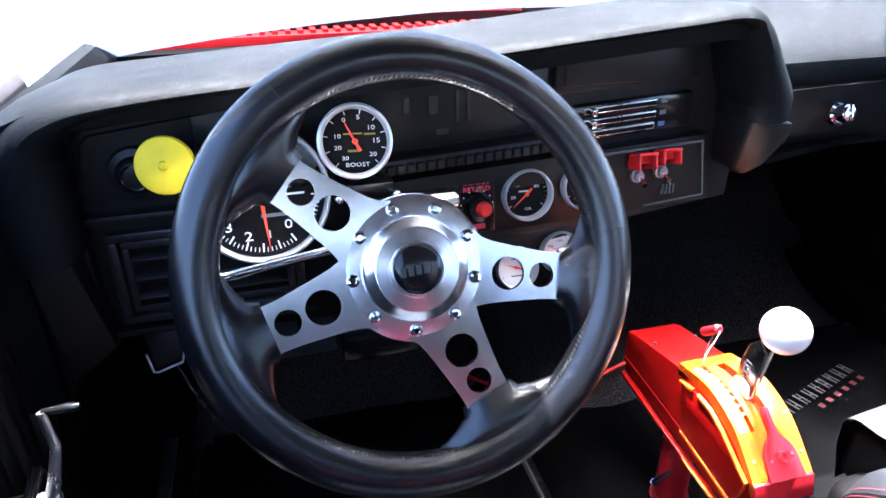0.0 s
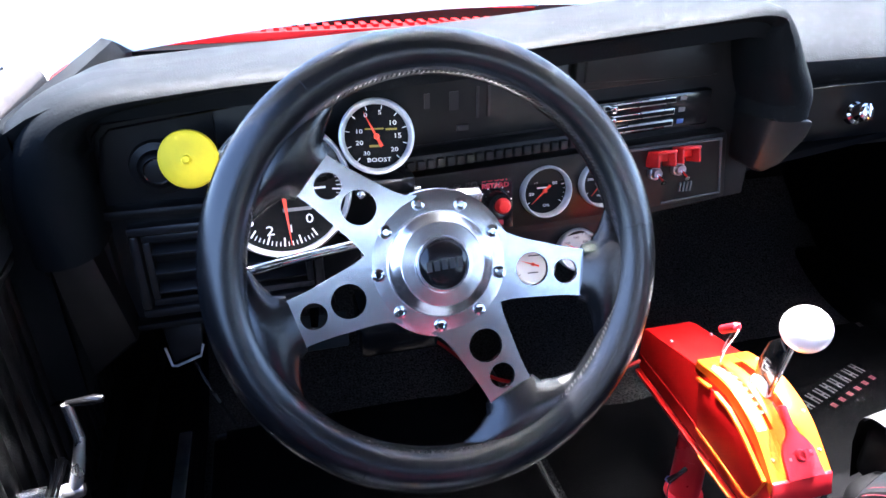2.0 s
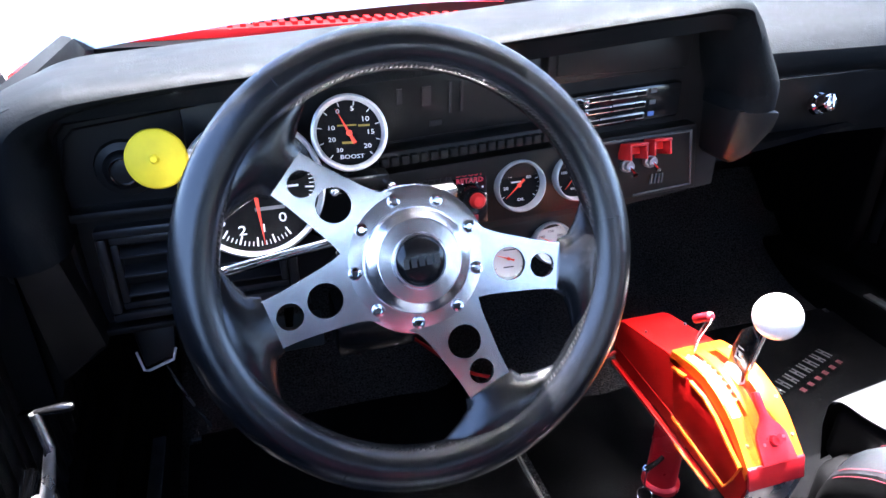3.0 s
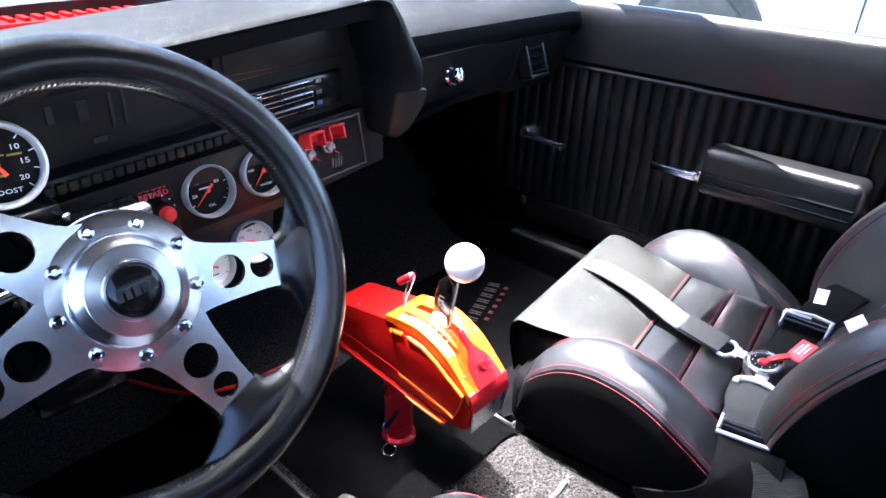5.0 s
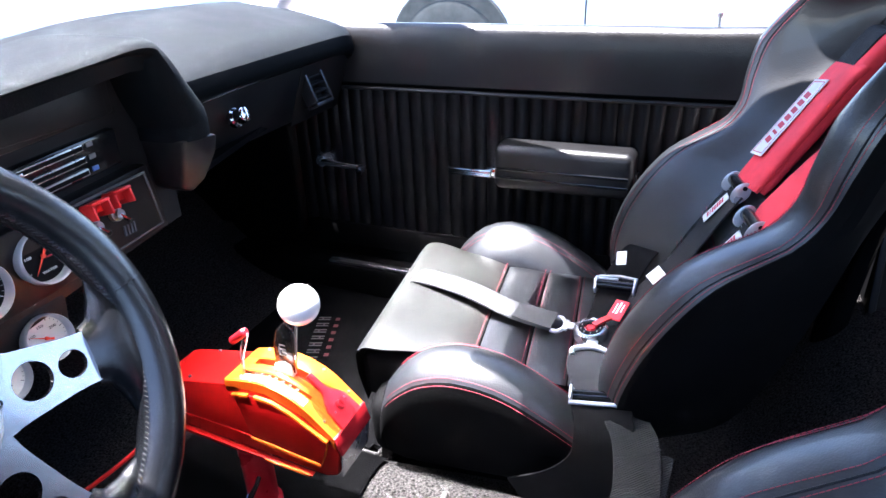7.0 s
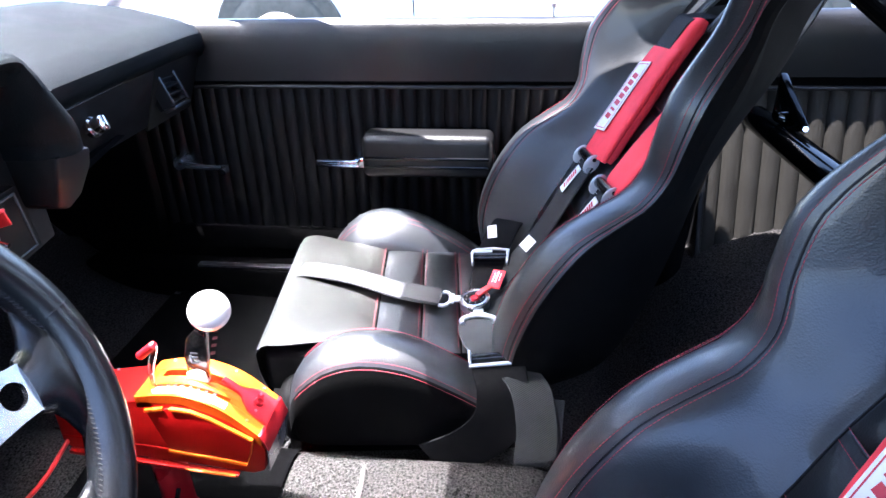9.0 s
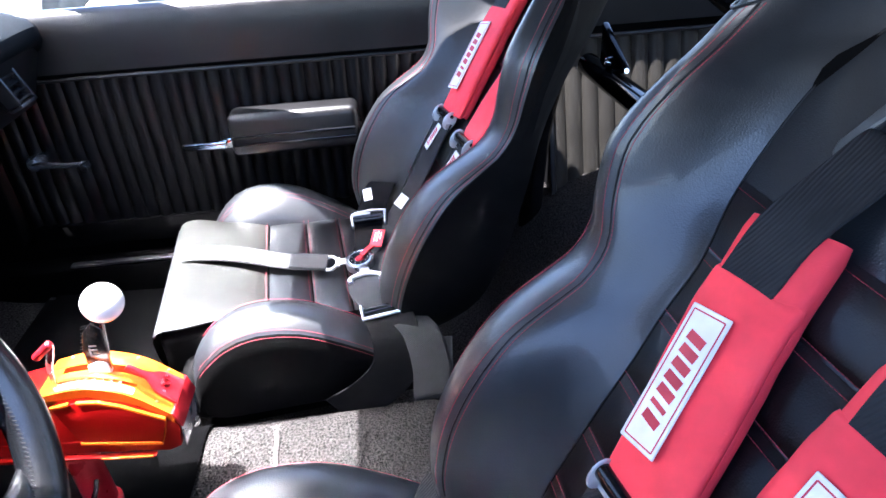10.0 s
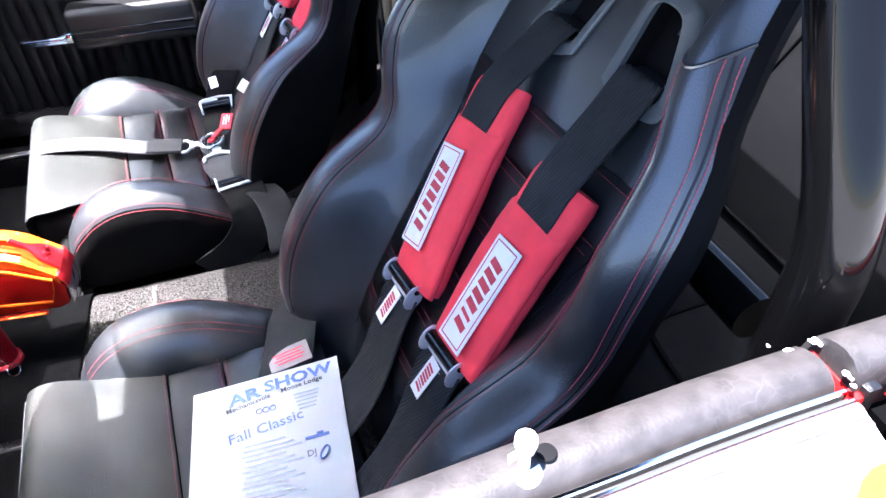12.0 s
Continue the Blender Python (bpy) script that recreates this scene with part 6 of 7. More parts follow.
def seat_cushion(seat):
    base = Vector((SX, SY, 0))
    # middle of the cushion: nose, lap panels
    top = [(-0.44, 0.452), (-0.36, 0.460), (-0.298, 0.466), (-0.224, 0.473), (-0.15, 0.481), (-0.10, 0.487), (-0.072, 0.489), (-0.058, 0.486), (-0.050, 0.479), (-0.045, 0.466)]
    panels = [(-0.44, -0.362), (-0.362, -0.298), (-0.298, -0.224), (-0.224, -0.045)]
    for n, (ya, yb) in enumerate(panels):
        bm = bmesh.new()
        rows = []
        steps = 18 if n == 3 else 8
        for k in range(steps + 1):
            f = k / steps
            if n == 3:
                f = 1 - (1 - f) ** 2
            y = ya + 0.001 + (yb - ya - 0.002) * f
            puff = 0.006 * (math.sin(math.pi * min(1, max(0, k / steps))) ** 0.5 if n < 3 else min(1.0, (1 - (1 - min(1, f * 4)) ** 2)))
            row = []
            hw = 0.166 if n < 3 else 0.166 + 0.018 * eased([(-0.224, 0.0), (-0.16, 0.0), (-0.09, 1.0), (-0.045, 1.0)], y)
            for i in range(21):
                u = -1 + 2 * i / 20
                drop = 0.002 * max(0.0, (abs(u) - 0.86) / 0.14) ** 2 if n == 3 else 0.0
                row.append(base + Vector((hw * u, y, eased(top, y) - 0.006 + (puff * (1 - abs(u) ** 10) + 0.004 * (1 - u * u) if n < 3 else puff + 0.004 - drop) + 0.0012 * noise.noise(Vector((u * 3, y * 18, n))))))
            rows.append(row)
        if n == 3:
            rows.append([v + Vector((0, -0.001, -0.03)) for v in rows[-1]])
            rows.append([v + Vector((0, -0.012, -0.05)) for v in rows[-1]])
        loft(bm, rows, cap=False, ring=False)
        bmesh.ops.solidify(bm, geom=list(bm.faces), thickness=-0.01)
        cp = part("cushion_panel", bm, SUNLIT_LEATHER if n == 3 else LEATHER, seat, "thigh panel, coloured as sunlit" if n == 3 else "")
        if n == 3:
            # faces under the nose edge go near-black, shade put into their colour
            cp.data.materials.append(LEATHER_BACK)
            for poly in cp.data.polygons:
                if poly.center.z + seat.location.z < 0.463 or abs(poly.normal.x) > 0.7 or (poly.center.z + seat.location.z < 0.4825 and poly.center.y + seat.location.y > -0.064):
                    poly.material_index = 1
            edge = [base + Vector((x, -0.0475, eased(top, -0.0475) - 0.002 * max(0.0, (abs(x) / 0.19 - 0.86) / 0.14) ** 2 + 0.003)) for x in [-0.177 + 0.0177 * i for i in range(21)]]
            part("piping", tube(bmesh.new(), edge, 0.0022, 6), LEATHER, cp, "leather piping along the nose")
    bm = bmesh.new()
    for y in (-0.2205, -0.3025, -0.2935, -0.3665, -0.3575):
        stitches(bm, [base + Vector((x, y, eased(top, y) + 0.0005 + 0.004 * (1 - (x / 0.166) ** 2))) for x in [-0.160 + 0.016 * i for i in range(21)]])
    tagged(part("stitching", bm, THREAD, seat, "rows of red stitching across the cushion"), kind="stuff")
    # bolsters
    ridge = [(-0.460, 0.395), (-0.44, 0.410), (-0.395, 0.446), (-0.34, 0.485), (-0.28, 0.518), (-0.215, 0.529), (-0.165, 0.516), (-0.130, 0.488), (-0.108, 0.456), (-0.098, 0.425)]
    for s in (-1, 1):
        bm = bmesh.new()
        loops = []
        yl = [-0.460, -0.43, -0.395, -0.365, -0.335, -0.305, -0.275, -0.245, -0.215, -0.185, -0.160, -0.138, -0.122, -0.110, -0.103, -0.098]
        for y in yl:
            h = eased(ridge, y)
            tuck = eased([(-0.46, 0.02), (-0.41, 0.0), (-0.15, 0.0), (-0.116, 0.008), (-0.098, 0.024)], y)
            prof = [(0.152, 0.42), (0.155, h - 0.052), (0.164, h - 0.036), (0.180, h - 0.017), (0.199, h - 0.005), (0.218, h), (0.237, h - 0.004), (0.250, h - 0.012), (0.2585, h - 0.023), (0.2625, h - 0.031), (0.2640, h - 0.056), (0.262, min(0.41, h - 0.06)), (0.252, 0.35), (0.236, 0.340), (0.18, 0.338)]
            loops.append([base + Vector((s * (x - (tuck if x > 0.22 else 0)), y, min(z, h) if x < 0.2 else z)) for x, z in prof])
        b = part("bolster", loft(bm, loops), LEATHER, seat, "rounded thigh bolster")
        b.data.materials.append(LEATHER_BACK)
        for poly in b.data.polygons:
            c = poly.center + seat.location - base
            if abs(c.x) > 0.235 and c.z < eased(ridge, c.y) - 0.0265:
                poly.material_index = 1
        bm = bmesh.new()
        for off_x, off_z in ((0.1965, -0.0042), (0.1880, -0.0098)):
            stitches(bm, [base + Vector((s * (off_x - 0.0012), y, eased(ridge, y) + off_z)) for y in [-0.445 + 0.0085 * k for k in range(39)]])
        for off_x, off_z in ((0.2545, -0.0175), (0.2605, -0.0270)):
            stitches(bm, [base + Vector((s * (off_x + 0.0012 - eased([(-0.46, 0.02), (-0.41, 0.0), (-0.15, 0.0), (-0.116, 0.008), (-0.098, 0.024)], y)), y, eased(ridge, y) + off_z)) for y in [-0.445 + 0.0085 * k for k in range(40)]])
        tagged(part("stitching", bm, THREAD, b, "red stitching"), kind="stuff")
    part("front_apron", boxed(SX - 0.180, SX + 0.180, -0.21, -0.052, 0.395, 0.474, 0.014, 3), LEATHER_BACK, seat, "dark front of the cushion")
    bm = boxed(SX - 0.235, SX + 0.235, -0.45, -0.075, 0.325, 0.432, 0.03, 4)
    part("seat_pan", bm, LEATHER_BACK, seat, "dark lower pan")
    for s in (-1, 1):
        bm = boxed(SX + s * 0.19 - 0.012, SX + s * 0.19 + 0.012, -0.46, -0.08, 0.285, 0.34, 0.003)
        part("slider_rail", bm, TUBE, seat)


def seat_at():
    seat = thing("racing_seat", (SX, -0.28, 0.28), "reclining black leatherette bucket seat with red stitching", "car seat", "front seats")
    seat_cushion(seat)
    seat_back(seat)
    return seat


driver_seat = seat_at()
driver_seat.matrix_basis = pose(SX, -0.28, 0.28, 0, 0, 6.0)
PX, PY, PZ, TURN = 0.390, 0.097, 0.012, 6.7
passenger_seat = copy_thing(driver_seat, pose(PX, -0.28 + PY, 0.28 + PZ, 0, 0, TURN))
tagged(passenger_seat, "black leatherette bucket seat with red stitching and harness, beside the door")
ON_DRIVER = pose(SX, -0.28, 0.28, 0, 0, 6.0) @ pose(-SX, 0.28, -0.28)
ON_PASSENGER = pose(PX, -0.28 + PY, 0.28 + PZ, 0, 0, TURN) @ pose(-SX, 0.28, -0.28)


# ---- harnesses ----
UP = Vector((0, -0.584, 0.812))
OUT = Vector((0, 0.812, 0.584))


def on_back(x, z, off, o):
    """A point on the driver's backrest, off metres proud of it, moved by o."""
    return Vector((SX + x, middle(z), z)) + OUT * off + Vector(o)


def pad(parent, o, pts, w0, thick, n=14):
    """A stuffed sleeve through pts (x, z, off)."""
    bm = bmesh.new()
    path = smooth_path([on_back(x, z, off, o) for x, z, off in pts], n)
    loops = []
    for i, p in enumerate(path):
        f = i / (len(path) - 1)
        d = (path[min(i + 1, len(path) - 1)] - path[max(i - 1, 0)]).normalized()
        s = Vector((1, 0, 0)) - d * d.x
        s.normalize()
        nn = s.cross(d)
        if nn.dot(OUT) < 0:
            nn = -nn
        end = min(1.0, 0.72 + 6 * f, 0.72 + 6 * (1 - f))
        w = w0 / 2 * (0.94 + 0.06 * end) * (1 + 0.02 * noise.noise(Vector((f * 7, w0 * 30, 0))))
        h = thick / 2 * end * (1 + 0.12 * noise.noise(Vector((f * 9, 3, 0))))
        loops.append([p + s * w * math.copysign(abs(math.cos(b)) ** 0.35, math.cos(b)) + nn * h * math.copysign(abs(math.sin(b)) ** 0.75, math.sin(b)) for b in [k * math.tau / 28 for k in range(28)]])
    return loft(bm, loops)


def patch(parent, c, across, along, w, h, angle=0.0, lines=True):
    """A sewn white label with a red border and plain red bars for its wordmark. along: the way its letters run."""
    z = along.cross(across).normalized() * (-1.0 if along.cross(across).dot(OUT) < 0 else 1.0)
    y = z.cross(along).normalized()
    m = Matrix((along.normalized(), y, z)).transposed().to_4x4()
    m.translation = c
    p = part("label_patch", box(bmesh.new(), -h / 2, h / 2, -w / 2, w / 2, -0.0005, 0.0012, 0.0008, 1, m=m), WHITE_CLOTH, parent, "white sewn label with red bars")
    bm = bmesh.new()
    e = 0.0026
    a, b = h / 2 - 0.0045, w / 2 - 0.0045
    if lines:
        bars(bm, m @ Matrix.Translation((0, 0, 0.0009)), [(0, b, 2 * a, e * 0.5), (0, -b, 2 * a, e * 0.5), (a, 0, e * 0.5, 2 * b), (-a, 0, e * 0.5, 2 * b)])
        part("border", bm, PRINT_RED, p)
    n = 7
    for k in range(n):
        x = -h / 2 + h * (0.16 + 0.68 * (k + 0.5) / n)
        tilt = m @ Matrix.Translation((x, 0, 0.0009)) @ Matrix.Rotation(radians(-12), 4, "Z")
        part("letter_bar", bars(bmesh.new(), tilt, [(0, 0, h * 0.068 if k != 1 else h * 0.035, w * (0.46 if lines else 0.6))]), PRINT_RED, p)
    return p


def clip(parent, o, x, z, off, half=0.030, tilt=0.0):
    """A black roller between two bright rounded end plates, on a thin bent frame."""
    c = on_back(x, z, off, o)
    m = Matrix((Vector((1, 0, 0)), UP, OUT)).transposed().to_4x4()
    m.translation = c
    m = m @ Matrix.Rotation(radians(tilt), 4, "Z")
    bm = bmesh.new()
    tube(bm, [m @ Vector((-half, 0, 0.001)), m @ Vector((0, 0, 0.001)), m @ Vector((half, 0, 0.001))], 0.0088, 16)
    r = part("adjuster", bm, PLASTIC_SHINY, parent, "black adjuster bar between bright plates")
    for s in (-1, 1):
        n = 14
        oval = [(-0.004 + 0.017 * math.cos(k * math.tau / n), 0.001 + 0.0115 * math.sin(k * math.tau / n)) for k in range(n)]
        bm = slab([m @ Vector((s * half, a, b)) for a, b in oval], 0.0026, m.to_3x3() @ Vector((s, 0, 0.25)), 0.0008)
        plate = part("end_plate", bm, SILVER, r, "bright rounded end plate")
        part("hole", lathe(bmesh.new(), [(0, 0.0003), (0.0032, 0.0003), (0.0034, -0.001)], facing(m @ Vector((s * (half + 0.0030), 0.004, 0.002)), m.to_3x3() @ Vector((s, 0, 0.25))), 12), GAUGE_BLACK, plate)
    bm = bmesh.new()
    box(bm, -half, half, -0.017, -0.0125, -0.009, -0.003, 0.001, m=m)
    box(bm, -half * 0.75, half * 0.1, -0.026, -0.012, -0.008, -0.005, 0.001, m=m)
    part("frame", bm, SILVER, r)


def shoulder_straps(on_seat, lift, label, sides, lower):
    o = Vector()
    h = thing("shoulder_harness", on_back(0, 0.60, 0.0, o), label, "harness", "harnesses")
    for top_x, slot_x, low_x, wide, aside in sides:
        L = lift
        # the outboard pad is pulled further down its strap
        low = top_x < 0
        a, b = 0.640 + L, (0.816 if low else 0.838) + L
        pts = [(low_x, a, 0.018), (low_x * 0.7 + top_x * 0.3, a + (b - a) * 0.33, 0.021), (low_x * 0.3 + top_x * 0.7, a + (b - a) * 0.66, 0.021), (top_x, b, 0.020)]
        base = part("pad", pad(h, o, pts, wide, 0.026), RED_CLOTH, h, "stuffed red cloth pad")
        cut = a + (b - a) * 0.79
        f = 0.79
        pts2 = [(low_x - 0.001, a - 0.003, 0.024), (low_x * 0.7 + top_x * 0.3, a + (b - a) * 0.33, 0.029), (low_x * 0.3 + top_x * 0.7, a + (b - a) * 0.66, 0.029), (low_x * (1 - f) + top_x * f, cut, 0.027)]
        part("flap", pad(h, o, pts2, wide * 1.02, 0.014), RED_CLOTH, h, "red cloth flap over the strap")
        # label on the flap
        k = 0.34 if low else 0.39
        c = on_back(low_x * (1 - k) + top_x * k + aside, a + (b - a) * k, 0.0385, o)
        g = (on_back(top_x, b, 0.04, o) - on_back(low_x, a, 0.04, o)).normalized()
        if wide > 0.08:
            patch(base, c, Vector((1, 0, 0)), g, 0.044, 0.128)
        # webbing from the slot down into the flap
        bm = bmesh.new()
        w = 0.076
        sx = math.copysign(0.074, slot_x)
        ribbon(bm, [on_back(sx, 0.918, -0.020, o), on_back(sx, 0.913, -0.004, o), on_back(sx, 0.907, 0.0075, o), on_back(sx * 0.55 + top_x * 0.45, 0.872 + 0.5 * L, 0.019, o), on_back(top_x * 0.97, b - 0.006, 0.0335, o), on_back(top_x * 0.9 + low_x * 0.1, cut - 0.01, 0.032, o)], (1, 0, 0), w, 0.003, widths=[0.056, 0.058, 0.060, 0.060, 0.060, 0.060])
        part("webbing", bm, WEBBING, h, "black ribbed webbing")
        clip(h, o, low_x + 0.010, a - 0.008, 0.028, 0.031, -6)
        # tail to the lap
        bm = bmesh.new()
        e = Vector(o)
        start = on_back(low_x + 0.012, a - 0.014, 0.024, o)
        pts = [start, on_back(low_x + 0.008, a - 0.050, 0.022, o)] + [Vector(p) + e for p in lower(low_x)]
        ribbon(bm, pts, (1, 0, 0), w, 0.0032)
        part("tail", bm, WEBBING, h, "black webbing tail")
        m = on_back(low_x + 0.006, a - 0.046, 0.0265, o)
        patch(h, m + Vector((0.010, 0, 0)), Vector((1, 0, 0)), UP, 0.022, 0.050, lines=False)
    h.matrix_basis = on_seat @ Matrix.Translation(h.location)
    return h


shoulder_straps(ON_DRIVER, 0.0, "red padded shoulder harness over the driver's seat back", ((0.076, 0.036, 0.012, 0.092, 0.016), (-0.091, -0.093, -0.111, 0.092, 0.002)),
                lambda x: [(SX + x - 0.006, -0.485, 0.535), (SX + x - 0.020, -0.445, 0.492), (SX + x - 0.036, -0.395, 0.474), (SX + x * 0.4 - 0.045, -0.33, 0.478)])
shoulder_straps(ON_PASSENGER, 0.055, "red padded shoulder harness over the passenger seat back", ((0.072, 0.036, 0.012, 0.096, 0.020), (-0.140, -0.093, -0.122, 0.074, -0.004)),
                lambda x: [(SX + x * 0.9, -0.505, 0.575), (SX + x * 0.8, -0.465, 0.520), (SX + x * 0.5, -0.430, 0.482), (SX + x * 0.3, -0.390, 0.474)])


def lap_belts():
    d = thing("lap_belt", (SX + 0.15, -0.40, 0.46), "black lap belt with a silver tag on the driver's seat", "harness", "harnesses")
    bm = bmesh.new()
    ribbon(bm, [(-0.085, -0.47, 0.36), (-0.095, -0.440, 0.41), (-0.125, -0.412, 0.462), (-0.180, -0.392, 0.480), (-0.240, -0.376, 0.473), (-0.305, -0.358, 0.474), (-0.36, -0.345, 0.476)], [(0.3, 1, 0), (0.2, 1, 0), (0.15, 1, 0), (0.1, 1, 0), (0.15, 1, 0), (0.2, 1, 0), (0.2, 1, 0)], 0.072, 0.003)
    part("webbing", bm, WEBBING, d)
    m = facing((-0.246, -0.377, 0.4755), (0.05, 0.1, 1), (1, 0, 0)) @ Matrix.Rotation(radians(8), 4, "Z")
    t = part("tag", box(bmesh.new(), -0.030, 0.030, -0.020, 0.020, 0.0, 0.0014, 0.0006, 1, m=m), SATIN_TAG, d, "silvery printed tag")
    part("tag_print", bars(bmesh.new(), m @ Matrix.Translation((0, 0, 0.0012)), [(0.0, 0.009 - 0.006 * k, 0.044 - 0.008 * (k % 2), 0.0025) for k in range(4)]), PRINT_RED, t)
    p = thing("lap_belt", (PX, -0.30, 0.49), "grey lap belt with a round steel cam buckle", "harness", "harnesses")
    c = Vector((0.342, -0.297, 0.500))
    bm = bmesh.new()
    m = facing(c, (-0.08, 0.1, 1), (0, 1, 0))
    lathe(bm, [(0, -0.001), (0.009, -0.001), (0.010, 0.001), (0.0185, 0.0015), (0.0215, 0.001), (0.024, 0.003), (0.0265, 0.001), (0.0265, -0.014), (0.024, -0.017), (0, -0.017)], m, 36)
    cam_b = part("cam_buckle", bm, STEEL, p, "round steel cam buckle")
    part("dial_ring", lathe(bmesh.new(), [(0.0105, 0.0022), (0.0185, 0.0022), (0.019, 0.001)], m, 30), GAUGE_BLACK, cam_b)
    part("dial_marks", bars(bmesh.new(), m @ Matrix.Translation((0, 0, 0.002)), [(0.0148 * math.cos(a), 0.0148 * math.sin(a), 0.004, 0.0015) for a in (1.2, 1.9, 2.6, 3.3, 4.0, 4.7)]), PRINT_GREY, cam_b, "pale dial print")
    part("button", lathe(bmesh.new(), [(0, 0.003), (0.006, 0.003), (0.0075, 0.001), (0.0075, -0.002)], m, 24), RED_ANOD, cam_b, "dark red release button")
    bm = bmesh.new()
    ribbon(bm, [c + Vector((0.004, -0.004, 0.004)), c + Vector((0.014, -0.014, 0.008)), c + Vector((0.026, -0.026, 0.010))], (0.7, 0.7, 0), 0.010, 0.004)
    part("release_tab", bm, RED_PLASTIC, cam_b, "red release tab")
    m = facing((0.385, -0.332, 0.514), (-0.25, 0.1, 1), (1, -0.25, 0.2))
    tag = part("red_tag", box(bmesh.new(), -0.0115, 0.0115, -0.024, 0.020, 0, 0.003, 0.001, m=m), RED_CLOTH, cam_b, "red cloth tag")
    part("tag_print", bars(bmesh.new(), m @ Matrix.Translation((0, 0, 0.0028)), [(-0.005, 0.0, 0.0018, 0.022), (0.0, 0.002, 0.003, 0.026), (0.0055, 0.003, 0.0016, 0.018)]), WHITE_CLOTH, tag)
    # strap over the nose of the cushion, its end doubled back
    bm = bmesh.new()
    ribbon(bm, [(0.412, 0.040, 0.40), (0.411, 0.052, 0.455), (0.409, 0.044, 0.490), (0.404, 0.010, 0.5085), (0.385, -0.08, 0.5085), (0.357, -0.169, 0.500), (0.352, -0.236, 0.492)], (1, 0, 0), 0.048, 0.003)
    part("crotch_strap", bm, WEBBING_GREY, p, "grey webbing over the front of the cushion")
    bm = bmesh.new()
    ribbon(bm, [(0.357, -0.174, 0.5025), (0.354, -0.205, 0.4985), (0.352, -0.238, 0.4945)], (1, 0, 0), 0.049, 0.0035)
    part("strap_fold", bm, WEBBING_GREY, p, "sewn fold of the webbing")

    def fork(m, wide, stem, r):
        """A flat steel latch: a cross bar with two hooked horns and a stem to the buckle."""
        bm = bmesh.new()
        tube(bm, smooth_path([m @ Vector((-wide, -0.016, 0)), m @ Vector((-wide * 1.05, -0.006, 0)), m @ Vector((-wide * 0.6, 0.001, 0)), m @ Vector((0, 0.004, 0)), m @ Vector((wide * 0.6, 0.001, 0)), m @ Vector((wide * 1.05, -0.006, 0)), m @ Vector((wide, -0.016, 0))], 4), r, 10)
        box(bm, -0.0085, 0.0085, 0.002, stem, -0.0022, 0.0022, 0.0015, m=m)
        box(bm, -0.014, 0.014, 0.000, 0.009, -0.0024, 0.0024, 0.0015, m=m)
        return bm

    part("front_latch", fork(facing((0.352, -0.252, 0.491), (0, 0.05, 1), (0.0, -1, 0)), 0.020, 0.026, 0.0032), SILVER, cam_b, "forked steel latch")
    part("side_latch", fork(facing((0.302, -0.306, 0.490), (-0.15, 0, 1), (1, 0.1, 0)), 0.026, 0.022, 0.0045), SILVER, cam_b, "forked steel latch")
    # near lap strap, over the bolster and down to the floor
    bm = bmesh.new()
    ribbon(bm, [(0.300, -0.304, 0.486), (0.265, -0.308, 0.484), (0.225, -0.318, 0.488), (0.175, -0.330, 0.508)], (0.1, 1, 0), 0.060, 0.003, widths=[0.062, 0.062, 0.056, 0.050])
    part("lap_strap", bm, WEBBING_GREY, p)
    m = facing((0.163, -0.332, 0.514), (-0.35, 0.05, 0.95), (1, 0.12, 0.2))
    bm = bmesh.new()
    tube(bm, [m @ Vector((-0.026, 0, 0.002)), m @ Vector((0.026, 0, 0.002))], 0.0065, 12)
    ad = part("adjuster", bm, PLASTIC_SHINY, p, "adjuster with bright frame")
    bm = bmesh.new()
    tube(bm, [m @ Vector(v) for v in ((-0.028, 0.010, 0), (-0.030, -0.012, 0.002), (0.030, -0.012, 0.002), (0.028, 0.010, 0))], 0.0030, 8)
    for e in (-1, 1):
        box(bm, e * 0.029 - 0.002, e * 0.029 + 0.002, -0.010, 0.012, -0.005, 0.008, 0.0015, m=m)
    part("frame", bm, SILVER, ad)
    bm = bmesh.new()
    ribbon(bm, [(0.176, -0.336, 0.508), (0.150, -0.345, 0.505), (0.128, -0.352, 0.482), (0.119, -0.350, 0.445), (0.117, -0.332, 0.412), (0.119, -0.300, 0.380), (0.125, -0.250, 0.345)], [(0.2, 1, 0), (0.2, 1, 0), (0.1, 1, 0), (0, 1, 0.1), (0, 0.9, 0.4), (0, 0.8, 0.6), (0, 0.65, 0.75)], 0.075, 0.003)
    part("lap_strap", bm, WEBBING_DARK, p, "wide dark webbing down the side of the seat")
    bm = bmesh.new()
    ribbon(bm, [(0.150, -0.375, 0.500), (0.118, -0.392, 0.490), (0.085, -0.400, 0.455), (0.062, -0.398, 0.425), (0.066, -0.402, 0.420), (0.090, -0.406, 0.450), (0.12, -0.41, 0.484)], (0.1, 1, 0.1), 0.056, 0.003)
    part("strap_tail", bm, WEBBING, p, "looped end of the webbing")
    # far lap strap and its adjuster
    bm = bmesh.new()
    ribbon(bm, [(0.362, -0.308, 0.488), (0.400, -0.312, 0.490), (0.440, -0.316, 0.506), (0.500, -0.325, 0.520), (0.555, -0.345, 0.54), (0.60, -0.37, 0.53)], (0, 1, 0), 0.056, 0.003)
    part("lap_strap", bm, WEBBING_DARK, p)
    m = facing((0.446, -0.317, 0.523), (-0.5, 0.05, 0.9), (1, 0, 0.4))
    bm = bmesh.new()
    tube(bm, [m @ Vector((-0.030, 0, 0)), m @ Vector((0.030, 0, 0))], 0.008, 12)
    ad = part("adjuster", bm, PLASTIC_SHINY, p, "adjuster with bright frame")
    bm = bmesh.new()
